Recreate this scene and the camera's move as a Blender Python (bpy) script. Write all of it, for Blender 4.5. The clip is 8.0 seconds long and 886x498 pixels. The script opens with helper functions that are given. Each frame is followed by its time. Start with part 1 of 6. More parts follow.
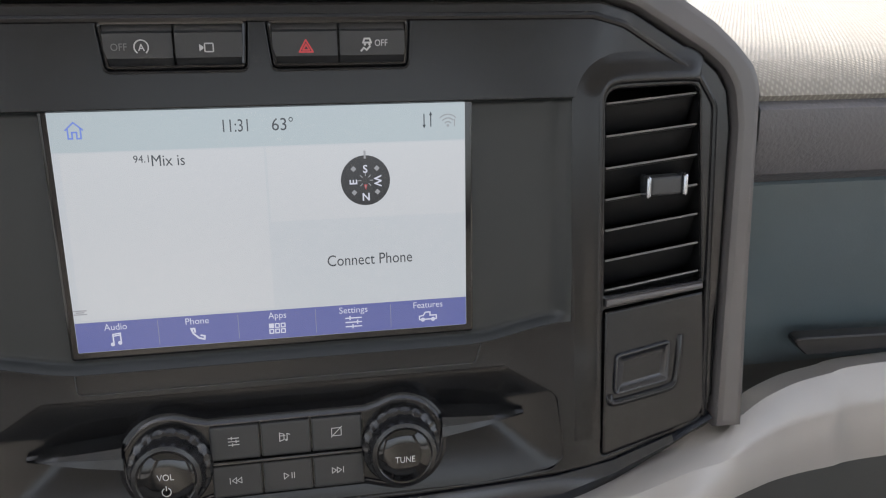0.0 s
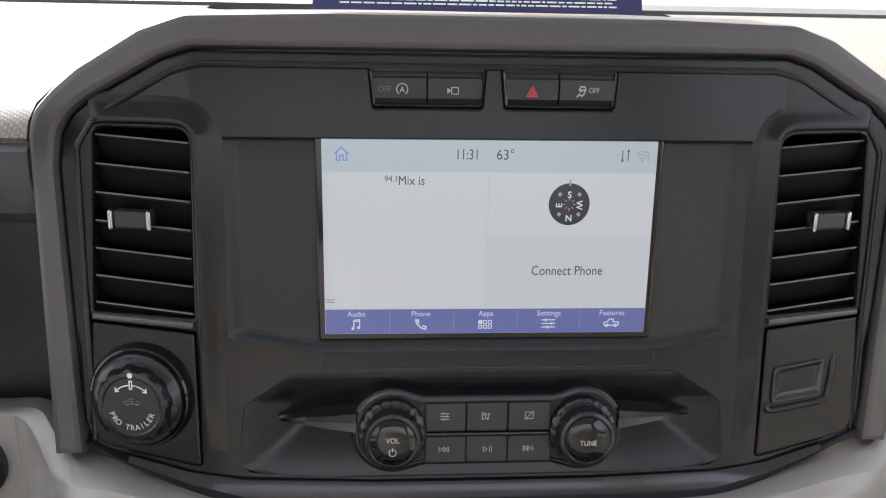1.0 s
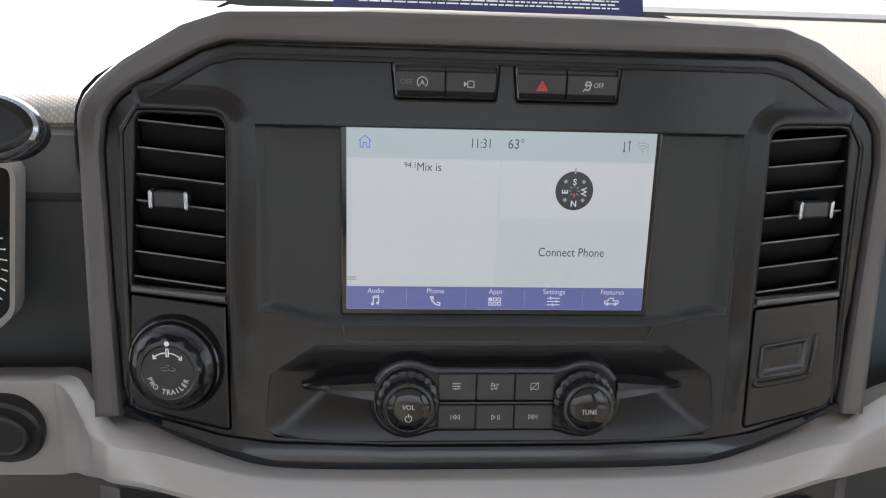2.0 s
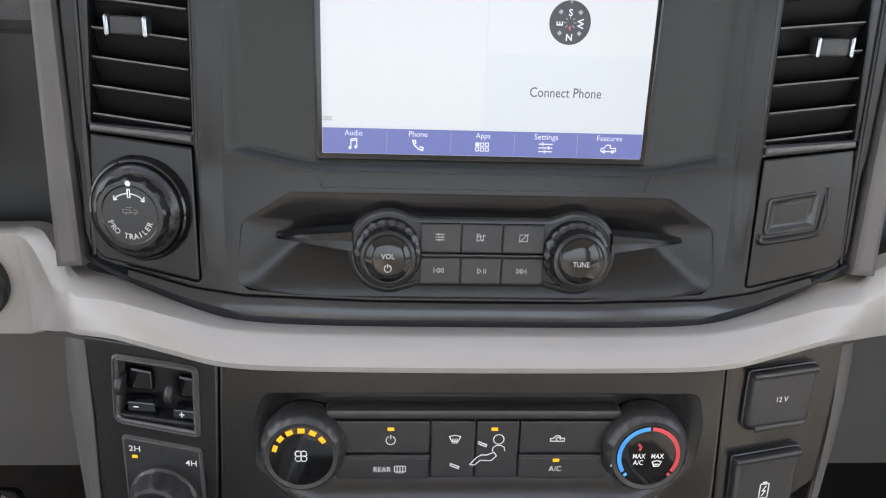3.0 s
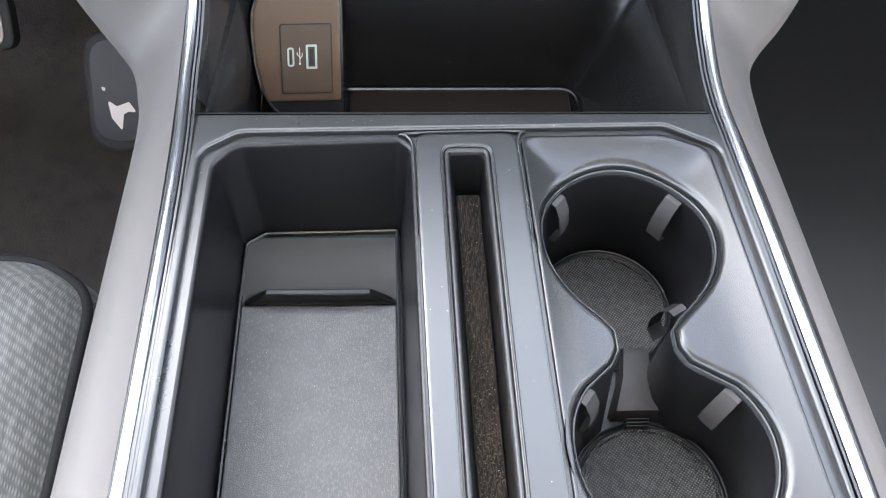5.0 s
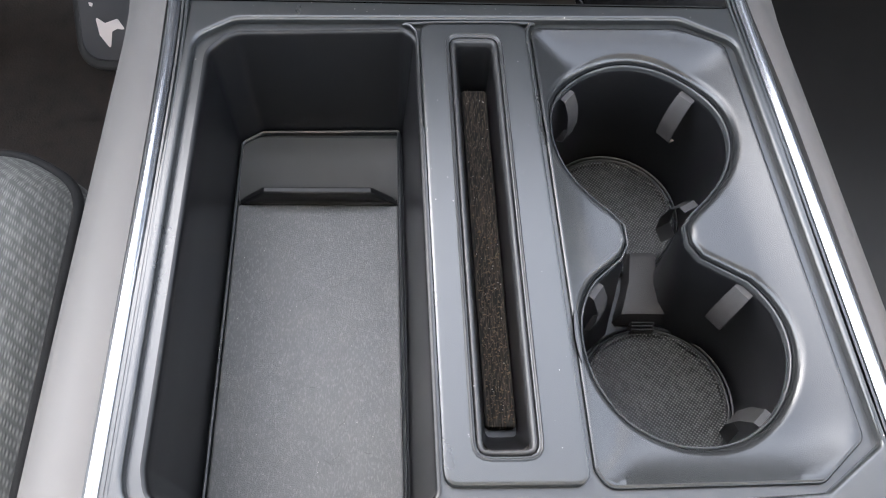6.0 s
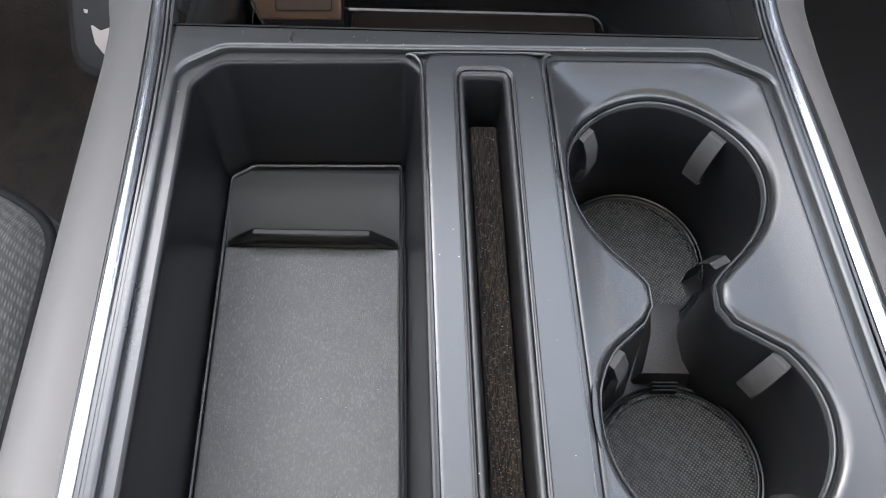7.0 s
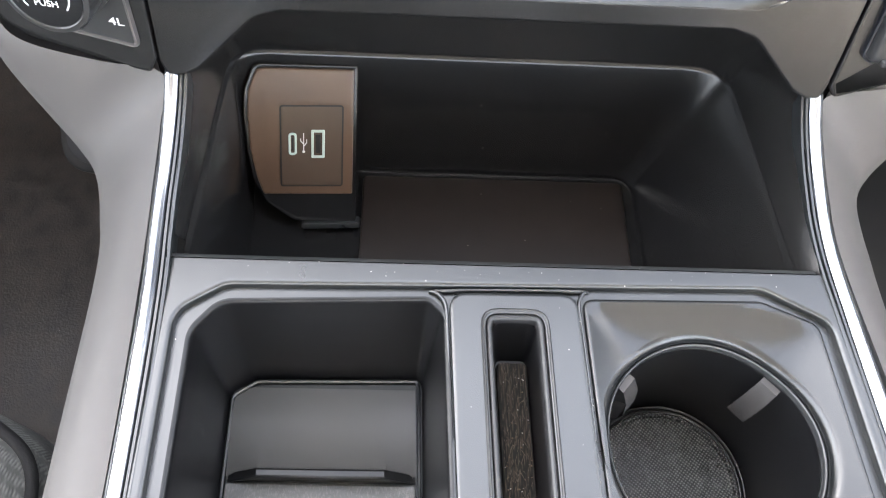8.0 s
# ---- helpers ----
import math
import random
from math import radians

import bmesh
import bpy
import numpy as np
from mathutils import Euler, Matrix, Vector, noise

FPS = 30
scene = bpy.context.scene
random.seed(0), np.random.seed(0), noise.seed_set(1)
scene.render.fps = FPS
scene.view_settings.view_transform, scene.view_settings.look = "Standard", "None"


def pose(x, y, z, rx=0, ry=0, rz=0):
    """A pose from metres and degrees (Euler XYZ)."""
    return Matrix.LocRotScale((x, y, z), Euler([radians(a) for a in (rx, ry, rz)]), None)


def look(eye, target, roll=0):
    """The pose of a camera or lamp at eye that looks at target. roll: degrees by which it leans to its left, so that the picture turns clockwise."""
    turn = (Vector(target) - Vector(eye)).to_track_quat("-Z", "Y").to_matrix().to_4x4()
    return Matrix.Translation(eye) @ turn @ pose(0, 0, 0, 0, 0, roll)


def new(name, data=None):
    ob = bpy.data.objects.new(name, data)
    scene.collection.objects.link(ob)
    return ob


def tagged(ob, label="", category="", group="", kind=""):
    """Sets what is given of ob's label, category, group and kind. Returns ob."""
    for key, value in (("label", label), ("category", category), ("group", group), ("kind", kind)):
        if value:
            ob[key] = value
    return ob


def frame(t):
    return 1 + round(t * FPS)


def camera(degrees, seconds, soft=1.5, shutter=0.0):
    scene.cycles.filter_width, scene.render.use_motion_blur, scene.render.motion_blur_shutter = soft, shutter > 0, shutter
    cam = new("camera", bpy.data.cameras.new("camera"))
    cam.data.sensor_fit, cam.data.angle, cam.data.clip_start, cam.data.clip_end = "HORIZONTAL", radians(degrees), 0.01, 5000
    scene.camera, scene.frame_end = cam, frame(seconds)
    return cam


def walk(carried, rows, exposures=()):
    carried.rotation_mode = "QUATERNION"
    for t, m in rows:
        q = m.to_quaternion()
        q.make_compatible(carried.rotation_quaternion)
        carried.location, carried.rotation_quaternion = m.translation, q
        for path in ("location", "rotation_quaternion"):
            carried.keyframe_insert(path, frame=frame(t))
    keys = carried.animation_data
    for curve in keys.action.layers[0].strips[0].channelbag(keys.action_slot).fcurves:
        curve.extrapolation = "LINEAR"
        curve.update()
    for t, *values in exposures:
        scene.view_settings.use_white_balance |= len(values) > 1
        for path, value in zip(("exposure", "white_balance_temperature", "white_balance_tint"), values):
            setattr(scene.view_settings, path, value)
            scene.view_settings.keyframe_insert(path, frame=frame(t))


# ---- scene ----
cam = camera(58.7, 8.0, soft=1.1)
# seconds, the eye, and its turn about x, y and z
ROWS = [
    (0, 0.0138, -0.3251, 0.8784, 63.07, -1.50, -10.32),
    (0.2, -0.0086, -0.3364, 0.8876, 63.12, -1.37, -7.48),
    (0.5, -0.0331, -0.3500, 0.8983, 63.19, -1.53, -5.16),
    (0.7, -0.0431, -0.3583, 0.9021, 63.32, -1.40, -3.92),
    (1, -0.0515, -0.3755, 0.9079, 63.53, -1.64, -3.36),
    (1.2, -0.0535, -0.3865, 0.9149, 63.25, -1.73, -3.17),
    (2.3, -0.0662, -0.4119, 0.9129, 63.42, -2.64, -3.32),
    (2.5, -0.0584, -0.4132, 0.8996, 63.41, -2.48, -2.89),
    (2.7, -0.0554, -0.4097, 0.8827, 62.24, -2.47, -2.82),
    (3, -0.0478, -0.4058, 0.8552, 58.72, -2.53, -2.62),
    (3.2, -0.0459, -0.4025, 0.8392, 55.54, -2.47, -2.49),
    (3.5, -0.0401, -0.4012, 0.8197, 51.40, -2.33, -2.34),
    (3.7, -0.0341, -0.4031, 0.8064, 46.57, -2.06, -2.16),
    (4, -0.0268, -0.4104, 0.7880, 40.74, -1.63, -1.99),
    (4.2, -0.0241, -0.4164, 0.7793, 38.25, -1.45, -1.82),
    (4.5, -0.0215, -0.4278, 0.7678, 35.30, -1.29, -1.59),
    (4.7, -0.0203, -0.4375, 0.7612, 33.25, -1.27, -1.45),
    (5, -0.0194, -0.4536, 0.7507, 30.47, -1.33, -1.29),
    (5.2, -0.0198, -0.4653, 0.7399, 29.54, -1.67, -1.08),
    (6.3, -0.0270, -0.4741, 0.7249, 26.70, -2.34, -0.83),
    (6.5, -0.0217, -0.4755, 0.7231, 27.16, -1.99, -0.31),
    (6.7, -0.0211, -0.4667, 0.7184, 27.56, -1.91, -0.02),
    (7, -0.0235, -0.4334, 0.7064, 26.71, -2.16, -0.10),
    (7.2, -0.0215, -0.4184, 0.7046, 26.56, -2.08, 0.07),
    (7.5, -0.0288, -0.3760, 0.7052, 26.03, -2.47, 0.17),
    (7.7, -0.0342, -0.3550, 0.7100, 26.19, -2.74, 0.31),
    (8, -0.0387, -0.3224, 0.7226, 26.95, -3.02, 0.29),
]
# the clip's camera brightens its picture as the lit display leaves it
BRIGHTEN = [(0.0, 0.0, 6500, 12), (2.5, -0.1, 6500, 12), (3.0, 0.6, 6450, 12), (3.5, 1.3, 6450, 12), (4.0, 1.75, 6350, 11), (4.5, 1.95, 6200, 11), (5.0, 2.15, 6150, 11), (6.5, 1.6, 6250, 11), (7.0, 1.65, 6250, 10), (8.0, 2.2, 6450, 11)]
EXPOSURE = 2.05
walk(cam, [(t, pose(*where)) for t, *where in ROWS], [(t, EXPOSURE + s, kelvin, tint) for t, s, kelvin, tint in BRIGHTEN])

# ---- world and light ----
world = bpy.data.worlds.new("sky")
scene.world = world
world.use_nodes = True
wn, wl = world.node_tree.nodes, world.node_tree.links
sky = wn.new("ShaderNodeTexSky")
sky.sky_type, sky.sun_disc = "NISHITA", False
sky.sun_elevation, sky.sun_rotation, sky.dust_density = radians(30), radians(-35), 4.0
soften = wn.new("ShaderNodeHueSaturation")
soften.inputs["Saturation"].default_value = 0.4
wl.new(sky.outputs[0], soften.inputs["Color"])
wl.new(soften.outputs[0], wn["Background"].inputs[0])
wn["Background"].inputs[1].default_value = 0.15
sun = new("sun", bpy.data.lights.new("sun", "SUN"))
sun.data.energy, sun.data.angle, sun.data.color = 0.85, radians(2), (1.0, 0.95, 0.88)
sun.matrix_world = look((-0.497 * 5, 0.709 * 5, 0.500 * 5), (0, 0, 0))


# ---- materials ----
def material(name, color, rough, metal=0.0, grain=0.0, scale=900.0, mottle=0.15, wear=0.0, coat=0.0, spec=0.5, dust=0.0, patch=14.0):
    """A surface with grain in its relief, slow changes of tone and gloss, and fine dust or scratches."""
    m = bpy.data.materials.new(name)
    m.use_nodes = True
    n, l = m.node_tree.nodes, m.node_tree.links
    b = n["Principled BSDF"]
    b.inputs["Metallic"].default_value = metal
    b.inputs["Specular IOR Level"].default_value = spec
    b.inputs["Coat Weight"].default_value = coat
    b.inputs["Coat Roughness"].default_value = 0.12
    co = n.new("ShaderNodeTexCoord")
    slow = n.new("ShaderNodeTexNoise")
    slow.inputs["Scale"].default_value, slow.inputs["Detail"].default_value = patch, 5.0
    l.new(co.outputs["Object"], slow.inputs["Vector"])
    ramp = n.new("ShaderNodeMapRange")
    ramp.inputs["To Min"].default_value, ramp.inputs["To Max"].default_value = 1 - mottle, 1 + mottle
    l.new(slow.outputs["Fac"], ramp.inputs["Value"])
    tint = n.new("ShaderNodeMix")
    tint.data_type, tint.blend_type = "RGBA", "MULTIPLY"
    tint.inputs["Factor"].default_value = 1.0
    tint.inputs["A"].default_value = (*color, 1)
    l.new(ramp.outputs[0], tint.inputs["B"])
    out = tint.outputs["Result"]
    if dust > 0:
        fleck = n.new("ShaderNodeTexVoronoi")
        fleck.inputs["Scale"].default_value = 260.0
        l.new(co.outputs["Object"], fleck.inputs["Vector"])
        size = n.new("ShaderNodeMath")
        size.operation = "LESS_THAN"
        size.inputs[1].default_value = 0.066
        l.new(fleck.outputs["Distance"], size.inputs[0])
        few = n.new("ShaderNodeMath")
        few.operation = "GREATER_THAN"
        few.inputs[1].default_value = 1 - dust * 3
        l.new(fleck.outputs["Color"], few.inputs[0])
        cut = n.new("ShaderNodeMath")
        cut.operation = "MULTIPLY"
        l.new(size.outputs[0], cut.inputs[0])
        l.new(few.outputs[0], cut.inputs[1])
        mix = n.new("ShaderNodeMix")
        mix.data_type = "RGBA"
        mix.inputs["B"].default_value = (0.42, 0.39, 0.36, 1)
        l.new(cut.outputs[0], mix.inputs["Factor"])
        l.new(out, mix.inputs["A"])
        out = mix.outputs["Result"]
    if wear > 0:
        scuff = n.new("ShaderNodeTexNoise")
        stretch = n.new("ShaderNodeMapping")
        stretch.inputs["Scale"].default_value = (1500.0, 520.0, 1500.0)
        l.new(co.outputs["Object"], stretch.inputs["Vector"])
        l.new(stretch.outputs[0], scuff.inputs["Vector"])
        scuff.inputs["Scale"].default_value, scuff.inputs["Detail"].default_value = 1.0, 8.0
        pick = n.new("ShaderNodeMapRange")
        pick.inputs["From Min"].default_value, pick.inputs["From Max"].default_value = 0.5, 0.78
        pick.inputs["To Max"].default_value = wear
        l.new(scuff.outputs["Fac"], pick.inputs["Value"])
        pale = n.new("ShaderNodeMix")
        pale.data_type = "RGBA"
        pale.inputs["B"].default_value = (0.3, 0.29, 0.28, 1)
        l.new(pick.outputs[0], pale.inputs["Factor"])
        l.new(out, pale.inputs["A"])
        out = pale.outputs["Result"]
    l.new(out, b.inputs["Base Color"])
    gloss = n.new("ShaderNodeMapRange")
    gloss.inputs["To Min"].default_value, gloss.inputs["To Max"].default_value = max(rough * (1 - mottle * 0.8), 0.02), min(rough * (1 + mottle * 0.8), 1)
    l.new(slow.outputs["Fac"], gloss.inputs["Value"])
    l.new(gloss.outputs[0], b.inputs["Roughness"])
    if grain > 0:
        fine = n.new("ShaderNodeTexNoise")
        fine.inputs["Scale"].default_value, fine.inputs["Detail"].default_value = scale, 3.0
        l.new(co.outputs["Object"], fine.inputs["Vector"])
        bump = n.new("ShaderNodeBump")
        bump.inputs["Strength"].default_value, bump.inputs["Distance"].default_value = grain, 0.0006
        l.new(fine.outputs["Fac"], bump.inputs["Height"])
        l.new(bump.outputs[0], b.inputs["Normal"])
    return m


def woven(name, color, dark, pitch, rough, relief, axis=(1, 1, 1), turn=0.0, stray=0.6, fuzz=0.0):
    """A weave of two crossed waves, for cloth, ribbed mats and textured vinyl."""
    m = bpy.data.materials.new(name)
    m.use_nodes = True
    n, l = m.node_tree.nodes, m.node_tree.links
    b = n["Principled BSDF"]
    b.inputs["Roughness"].default_value = rough
    co = n.new("ShaderNodeTexCoord")
    mp = n.new("ShaderNodeMapping")
    mp.inputs["Scale"].default_value = [a / pitch for a in axis]
    mp.inputs["Rotation"].default_value = (0, 0, radians(turn))
    l.new(co.outputs["Object"], mp.inputs["Vector"])
    heights = []
    for direction in ("X", "Y"):
        w = n.new("ShaderNodeTexWave")
        w.bands_direction = direction
        w.inputs["Scale"].default_value, w.inputs["Distortion"].default_value = 0.314, stray
        w.inputs["Detail"].default_value = 1.0
        l.new(mp.outputs[0], w.inputs["Vector"])
        heights.append(w.outputs["Fac"])
    both = n.new("ShaderNodeMath")
    both.operation = "MULTIPLY"
    l.new(heights[0], both.inputs[0])
    l.new(heights[1], both.inputs[1])
    slow = n.new("ShaderNodeTexNoise")
    slow.inputs["Scale"].default_value, slow.inputs["Detail"].default_value = 25.0, 6.0
    l.new(co.outputs["Object"], slow.inputs["Vector"])
    add = n.new("ShaderNodeMath")
    add.operation = "MULTIPLY_ADD"
    add.inputs[1].default_value, add.inputs[2].default_value = 0.5, -0.22
    l.new(slow.outputs["Fac"], add.inputs[0])
    total = n.new("ShaderNodeMath")
    total.operation, total.use_clamp = "ADD", True
    l.new(both.outputs[0], total.inputs[0])
    l.new(add.outputs[0], total.inputs[1])
    mix = n.new("ShaderNodeMix")
    mix.data_type = "RGBA"
    mix.inputs["A"].default_value, mix.inputs["B"].default_value = (*dark, 1), (*color, 1)
    hair = n.new("ShaderNodeTexNoise")
    hair.inputs["Scale"].default_value, hair.inputs["Detail"].default_value = 0.55, 3.0
    l.new(mp.outputs[0], hair.inputs["Vector"])
    level = n.new("ShaderNodeMapRange")
    level.inputs["From Min"].default_value, level.inputs["From Max"].default_value = 0.3, 0.7
    level.inputs["To Min"].default_value, level.inputs["To Max"].default_value = -fuzz, fuzz
    l.new(hair.outputs["Fac"], level.inputs["Value"])
    stir = n.new("ShaderNodeMath")
    stir.operation, stir.use_clamp = "ADD", True
    l.new(total.outputs[0], stir.inputs[0])
    l.new(level.outputs[0], stir.inputs[1])
    l.new(stir.outputs[0], mix.inputs["Factor"])
    l.new(mix.outputs["Result"], b.inputs["Base Color"])
    bump = n.new("ShaderNodeBump")
    bump.inputs["Strength"].default_value, bump.inputs["Distance"].default_value = relief, pitch * 0.3
    l.new(both.outputs[0], bump.inputs["Height"])
    l.new(bump.outputs[0], b.inputs["Normal"])
    return m


def glow(name, color, strength=1.0, rough=0.25):
    """What gives off light itself: the display and the small indicator lamps."""
    m = bpy.data.materials.new(name)
    m.use_nodes = True
    b = m.node_tree.nodes["Principled BSDF"]
    b.inputs["Base Color"].default_value = (0.01, 0.01, 0.01, 1)
    b.inputs["Roughness"].default_value = rough
    b.inputs["Emission Color"].default_value = (*color, 1)
    b.inputs["Emission Strength"].default_value = strength * 2 ** -EXPOSURE
    return m


FACE = material("black satin plastic", (0.0066, 0.0068, 0.0074), 0.20, grain=0.05, scale=2200, dust=0.012, spec=0.36)
# paler copy of FACE; the light on the lower stack is in its colour
FACE_LIT = material("lit black satin plastic", (0.0085, 0.0085, 0.0085), 0.24, grain=0.05, scale=2200, dust=0.012, spec=0.5)
RECESS = material("charcoal matt plastic", (0.022, 0.0245, 0.0245), 0.38, grain=0.1, scale=2200, spec=0.35)
# far paler than the slats: light caught on their edges is painted in
SLAT_GLINT = material("slat plastic with painted glint", (0.14, 0.135, 0.13), 0.32, grain=0.1)
DUCT = material("matt black duct plastic", (0.0065, 0.0068, 0.0074), 0.45, spec=0.25, grain=0.05)
ARCH = material("dark grey moulded plastic", (0.074, 0.069, 0.069), 0.34, grain=0.08, scale=2000)
GLOSSY = material("gloss black plastic", (0.006, 0.006, 0.0065), 0.07)
STRIP = material("semi gloss black plastic", (0.011, 0.0125, 0.016), 0.20, coat=0.2)
KEYCAP = material("black key plastic", (0.018, 0.019, 0.020), 0.38, grain=0.15, scale=2000)
KNOB = material("soft black knob plastic", (0.025, 0.0248, 0.0252), 0.32, grain=0.15, scale=2200)
GRIP = material("polished black knob plastic", (0.009, 0.009, 0.0095), 0.22)
RUBBER = material("black rubber", (0.016, 0.0155, 0.015), 0.55, grain=0.3, scale=1500)
NUB = material("grey rubber", (0.034, 0.032, 0.031), 0.5, grain=0.3, scale=1500)
# darker than the console plastic: the pockets' shade is in this colour
WELL = material("pocket plastic darkened for shade", (0.0055, 0.0055, 0.006), 0.33, grain=0.08, scale=2200, dust=0.02, spec=0.4)
DEEP = material("deep black plastic", (0.014, 0.014, 0.0145), 0.42, grain=0.1)
SILVER = material("satin silver paint", (0.295, 0.283, 0.269), 0.40, metal=0.25, mottle=0.05, grain=0.05, scale=3000)
RAIL = material("satin pewter paint", (0.080, 0.076, 0.0735), 0.56, metal=0.12, spec=0.35, mottle=0.06, grain=0.07, scale=2600)
CHROME = material("chrome", (0.33, 0.345, 0.37), 0.17, metal=0.95, mottle=0.3, grain=0.10, scale=320)
BAY = material("black bin plastic", (0.0115, 0.0112, 0.0110), 0.20, grain=0.07, scale=2200, dust=0.03)
# grey plastic; the bay's warm reflection is put into these two browns
INSERT = material("darker warm-lit plastic", (0.072, 0.050, 0.036), 0.34, grain=0.1, scale=1600)
WARM_LIT = material("warm-lit grey plastic", (0.100, 0.061, 0.039), 0.32, grain=0.1, scale=1600)
TOP = material("black console plastic", (0.0135, 0.0148, 0.0152), 0.28, grain=0.10, scale=2400, dust=0.03, mottle=0.10, spec=0.95)
CUP = material("graphite console plastic", (0.0110, 0.0117, 0.0120), 0.24, grain=0.08, scale=2400, dust=0.03, mottle=0.10, spec=0.72)
RIM = material("glossy rim plastic", (0.032, 0.033, 0.034), 0.22, spec=0.6)
CRUMB = material("brown crumbs", (0.105, 0.068, 0.036), 0.9, mottle=0.5)
MAT = material("scuffed rubber mat", (0.052, 0.052, 0.051), 0.40, grain=0.35, scale=1700, mottle=0.5, wear=0.26, dust=0.02, patch=60, spec=0.6)
CARPET = material("dark floor carpet", (0.044, 0.036, 0.031), 0.95, grain=1.0, scale=420, mottle=1.0, dust=0.03, wear=0.06, patch=55)
HATCH = woven("dusty slot lining", (0.046, 0.034, 0.024), (0.005, 0.004, 0.003), 0.0011, 0.9, 1.0, axis=(1, 0.12, 1), turn=-24, stray=2.5, fuzz=0.45)
LINT = material("pale brown lint", (0.13, 0.10, 0.072), 0.9, mottle=0.4)
# paler than the other tray plastic: light reflected from above is painted in
SHELF = material("lit shelf plastic", (0.050, 0.049, 0.047), 0.42, grain=0.08, scale=2400, dust=0.02, mottle=0.12, spec=0.7)
RIBBED = woven("cup mat", (0.165, 0.162, 0.155), (0.006, 0.006, 0.006), 0.0014, 0.45, 0.9, turn=38, fuzz=0.15)
CLOTH = woven("grey seat cloth", (0.125, 0.129, 0.123), (0.058, 0.060, 0.058), 0.0012, 0.95, 0.5, axis=(1, 0.22, 1), turn=9, stray=0.6, fuzz=0.5)
WING = material("satin black wing plastic", (0.0085, 0.0088, 0.0092), 0.24, grain=0.06, scale=2200)
PIPING = material("dark seat piping", (0.010, 0.010, 0.0105), 0.85, grain=0.4, spec=0.2)
PAD = woven("pale textured vinyl", (0.27, 0.254, 0.222), (0.17, 0.158, 0.134), 0.0021, 0.6, 0.35, turn=30, fuzz=0.25)
BAND = material("charcoal grained vinyl", (0.078, 0.076, 0.082), 0.48, grain=0.9, scale=520)
GLOVE = material("slate glove box plastic", (0.070, 0.094, 0.105), 0.30, grain=0.2)
KNEE = material("grey lower dash plastic", (0.125, 0.118, 0.108), 0.55, grain=0.3)
# darker copy of KNEE, with the shade of the far side in it
SHADOWED = material("shaded lower dash plastic", (0.085, 0.088, 0.086), 0.5, grain=0.3)
LINER = material("pale headliner cloth", (0.76, 0.72, 0.65), 0.9, grain=0.4, scale=400)
# beige chosen to bounce warm fill from walls out of view
BOUNCE_TRIM = material("beige light-bouncing trim", (0.46, 0.43, 0.39), 0.6, grain=0.3)
# dimmer copy of PRINT; the upper stack's weaker light is in the colour
LEGEND = material("dimmed white print", (0.42, 0.42, 0.42), 0.5, mottle=0.02)
SPECK = material("pale dust", (0.46, 0.43, 0.40), 0.9, mottle=0.3)
PRINT = material("white print", (0.75, 0.75, 0.74), 0.5, mottle=0.02)
DIM = material("grey print", (0.13, 0.13, 0.13), 0.5, mottle=0.02)
RED = material("red print", (0.55, 0.05, 0.06), 0.45, mottle=0.05)
BLUEPRINT = material("blue print", (0.05, 0.30, 0.75), 0.45, mottle=0.05)
# black mat; a warm brown reflection is mixed into its colour
FLOORMAT = material("black bin mat tinted by warm light", (0.017, 0.0128, 0.0108), 0.30, grain=0.2, scale=1600, dust=0.05)
PAPER = material("navy blue paper", (0.012, 0.014, 0.07), 0.45, mottle=0.1)
AMBER = glow("amber lamp", (1.0, 0.42, 0.0), 1.0)
UI_BACK = glow("display white", (0.655, 0.705, 0.75), 0.71, 0.2)
UI_HEAD = glow("display header", (0.555, 0.655, 0.70), 0.69, 0.2)
UI_CARD = glow("display card", (0.68, 0.715, 0.75), 0.73, 0.2)
UI_BLUE = glow("display blue", (0.095, 0.115, 0.32), 1.0, 0.2)
UI_INK = glow("display ink", (0.035, 0.04, 0.05), 1.0, 0.2)
UI_GREY = glow("display grey ink", (0.28, 0.29, 0.31), 1.0, 0.2)
UI_LIGHT = glow("display light ink", (0.58, 0.60, 0.70), 1.0, 0.2)
UI_HOME = glow("display home ink", (0.14, 0.22, 0.62), 1.0, 0.2)
UI_DIAL = glow("display dial", (0.012, 0.013, 0.016), 1.0, 0.2)
UI_RED = glow("display red", (0.5, 0.03, 0.04), 1.0, 0.2)


# ---- building helpers ----
def thing(name, label, category, at=(0, 0, 0), group="", kind=""):
    ob = new(name)
    ob.location = at
    ob.empty_display_size = 0.02
    return tagged(ob, label, category, group, kind)


def mesh_of(name, bm, mat, angle=32):
    bmesh.ops.remove_doubles(bm, verts=bm.verts, dist=1e-6)
    bmesh.ops.recalc_face_normals(bm, faces=bm.faces)
    flat = [f.material_index == 1 for f in bm.faces]
    for f in bm.faces:
        f.smooth, f.material_index = True, 0
    me = bpy.data.meshes.new(name)
    bm.to_mesh(me)
    bm.free()
    me.materials.append(mat)
    me.set_sharp_from_angle(angle=radians(angle))
    me.polygons.foreach_set("use_smooth", [not f for f in flat])
    return me


def part(name, bm, mat, parent=None, label="", angle=32):
    ob = new(name, mesh_of(name, bm, mat, angle))
    if parent:
        ob.parent = parent
        ob.location = -parent.location if parent.type == "EMPTY" else (0, 0, 0)
    return tagged(ob, label)


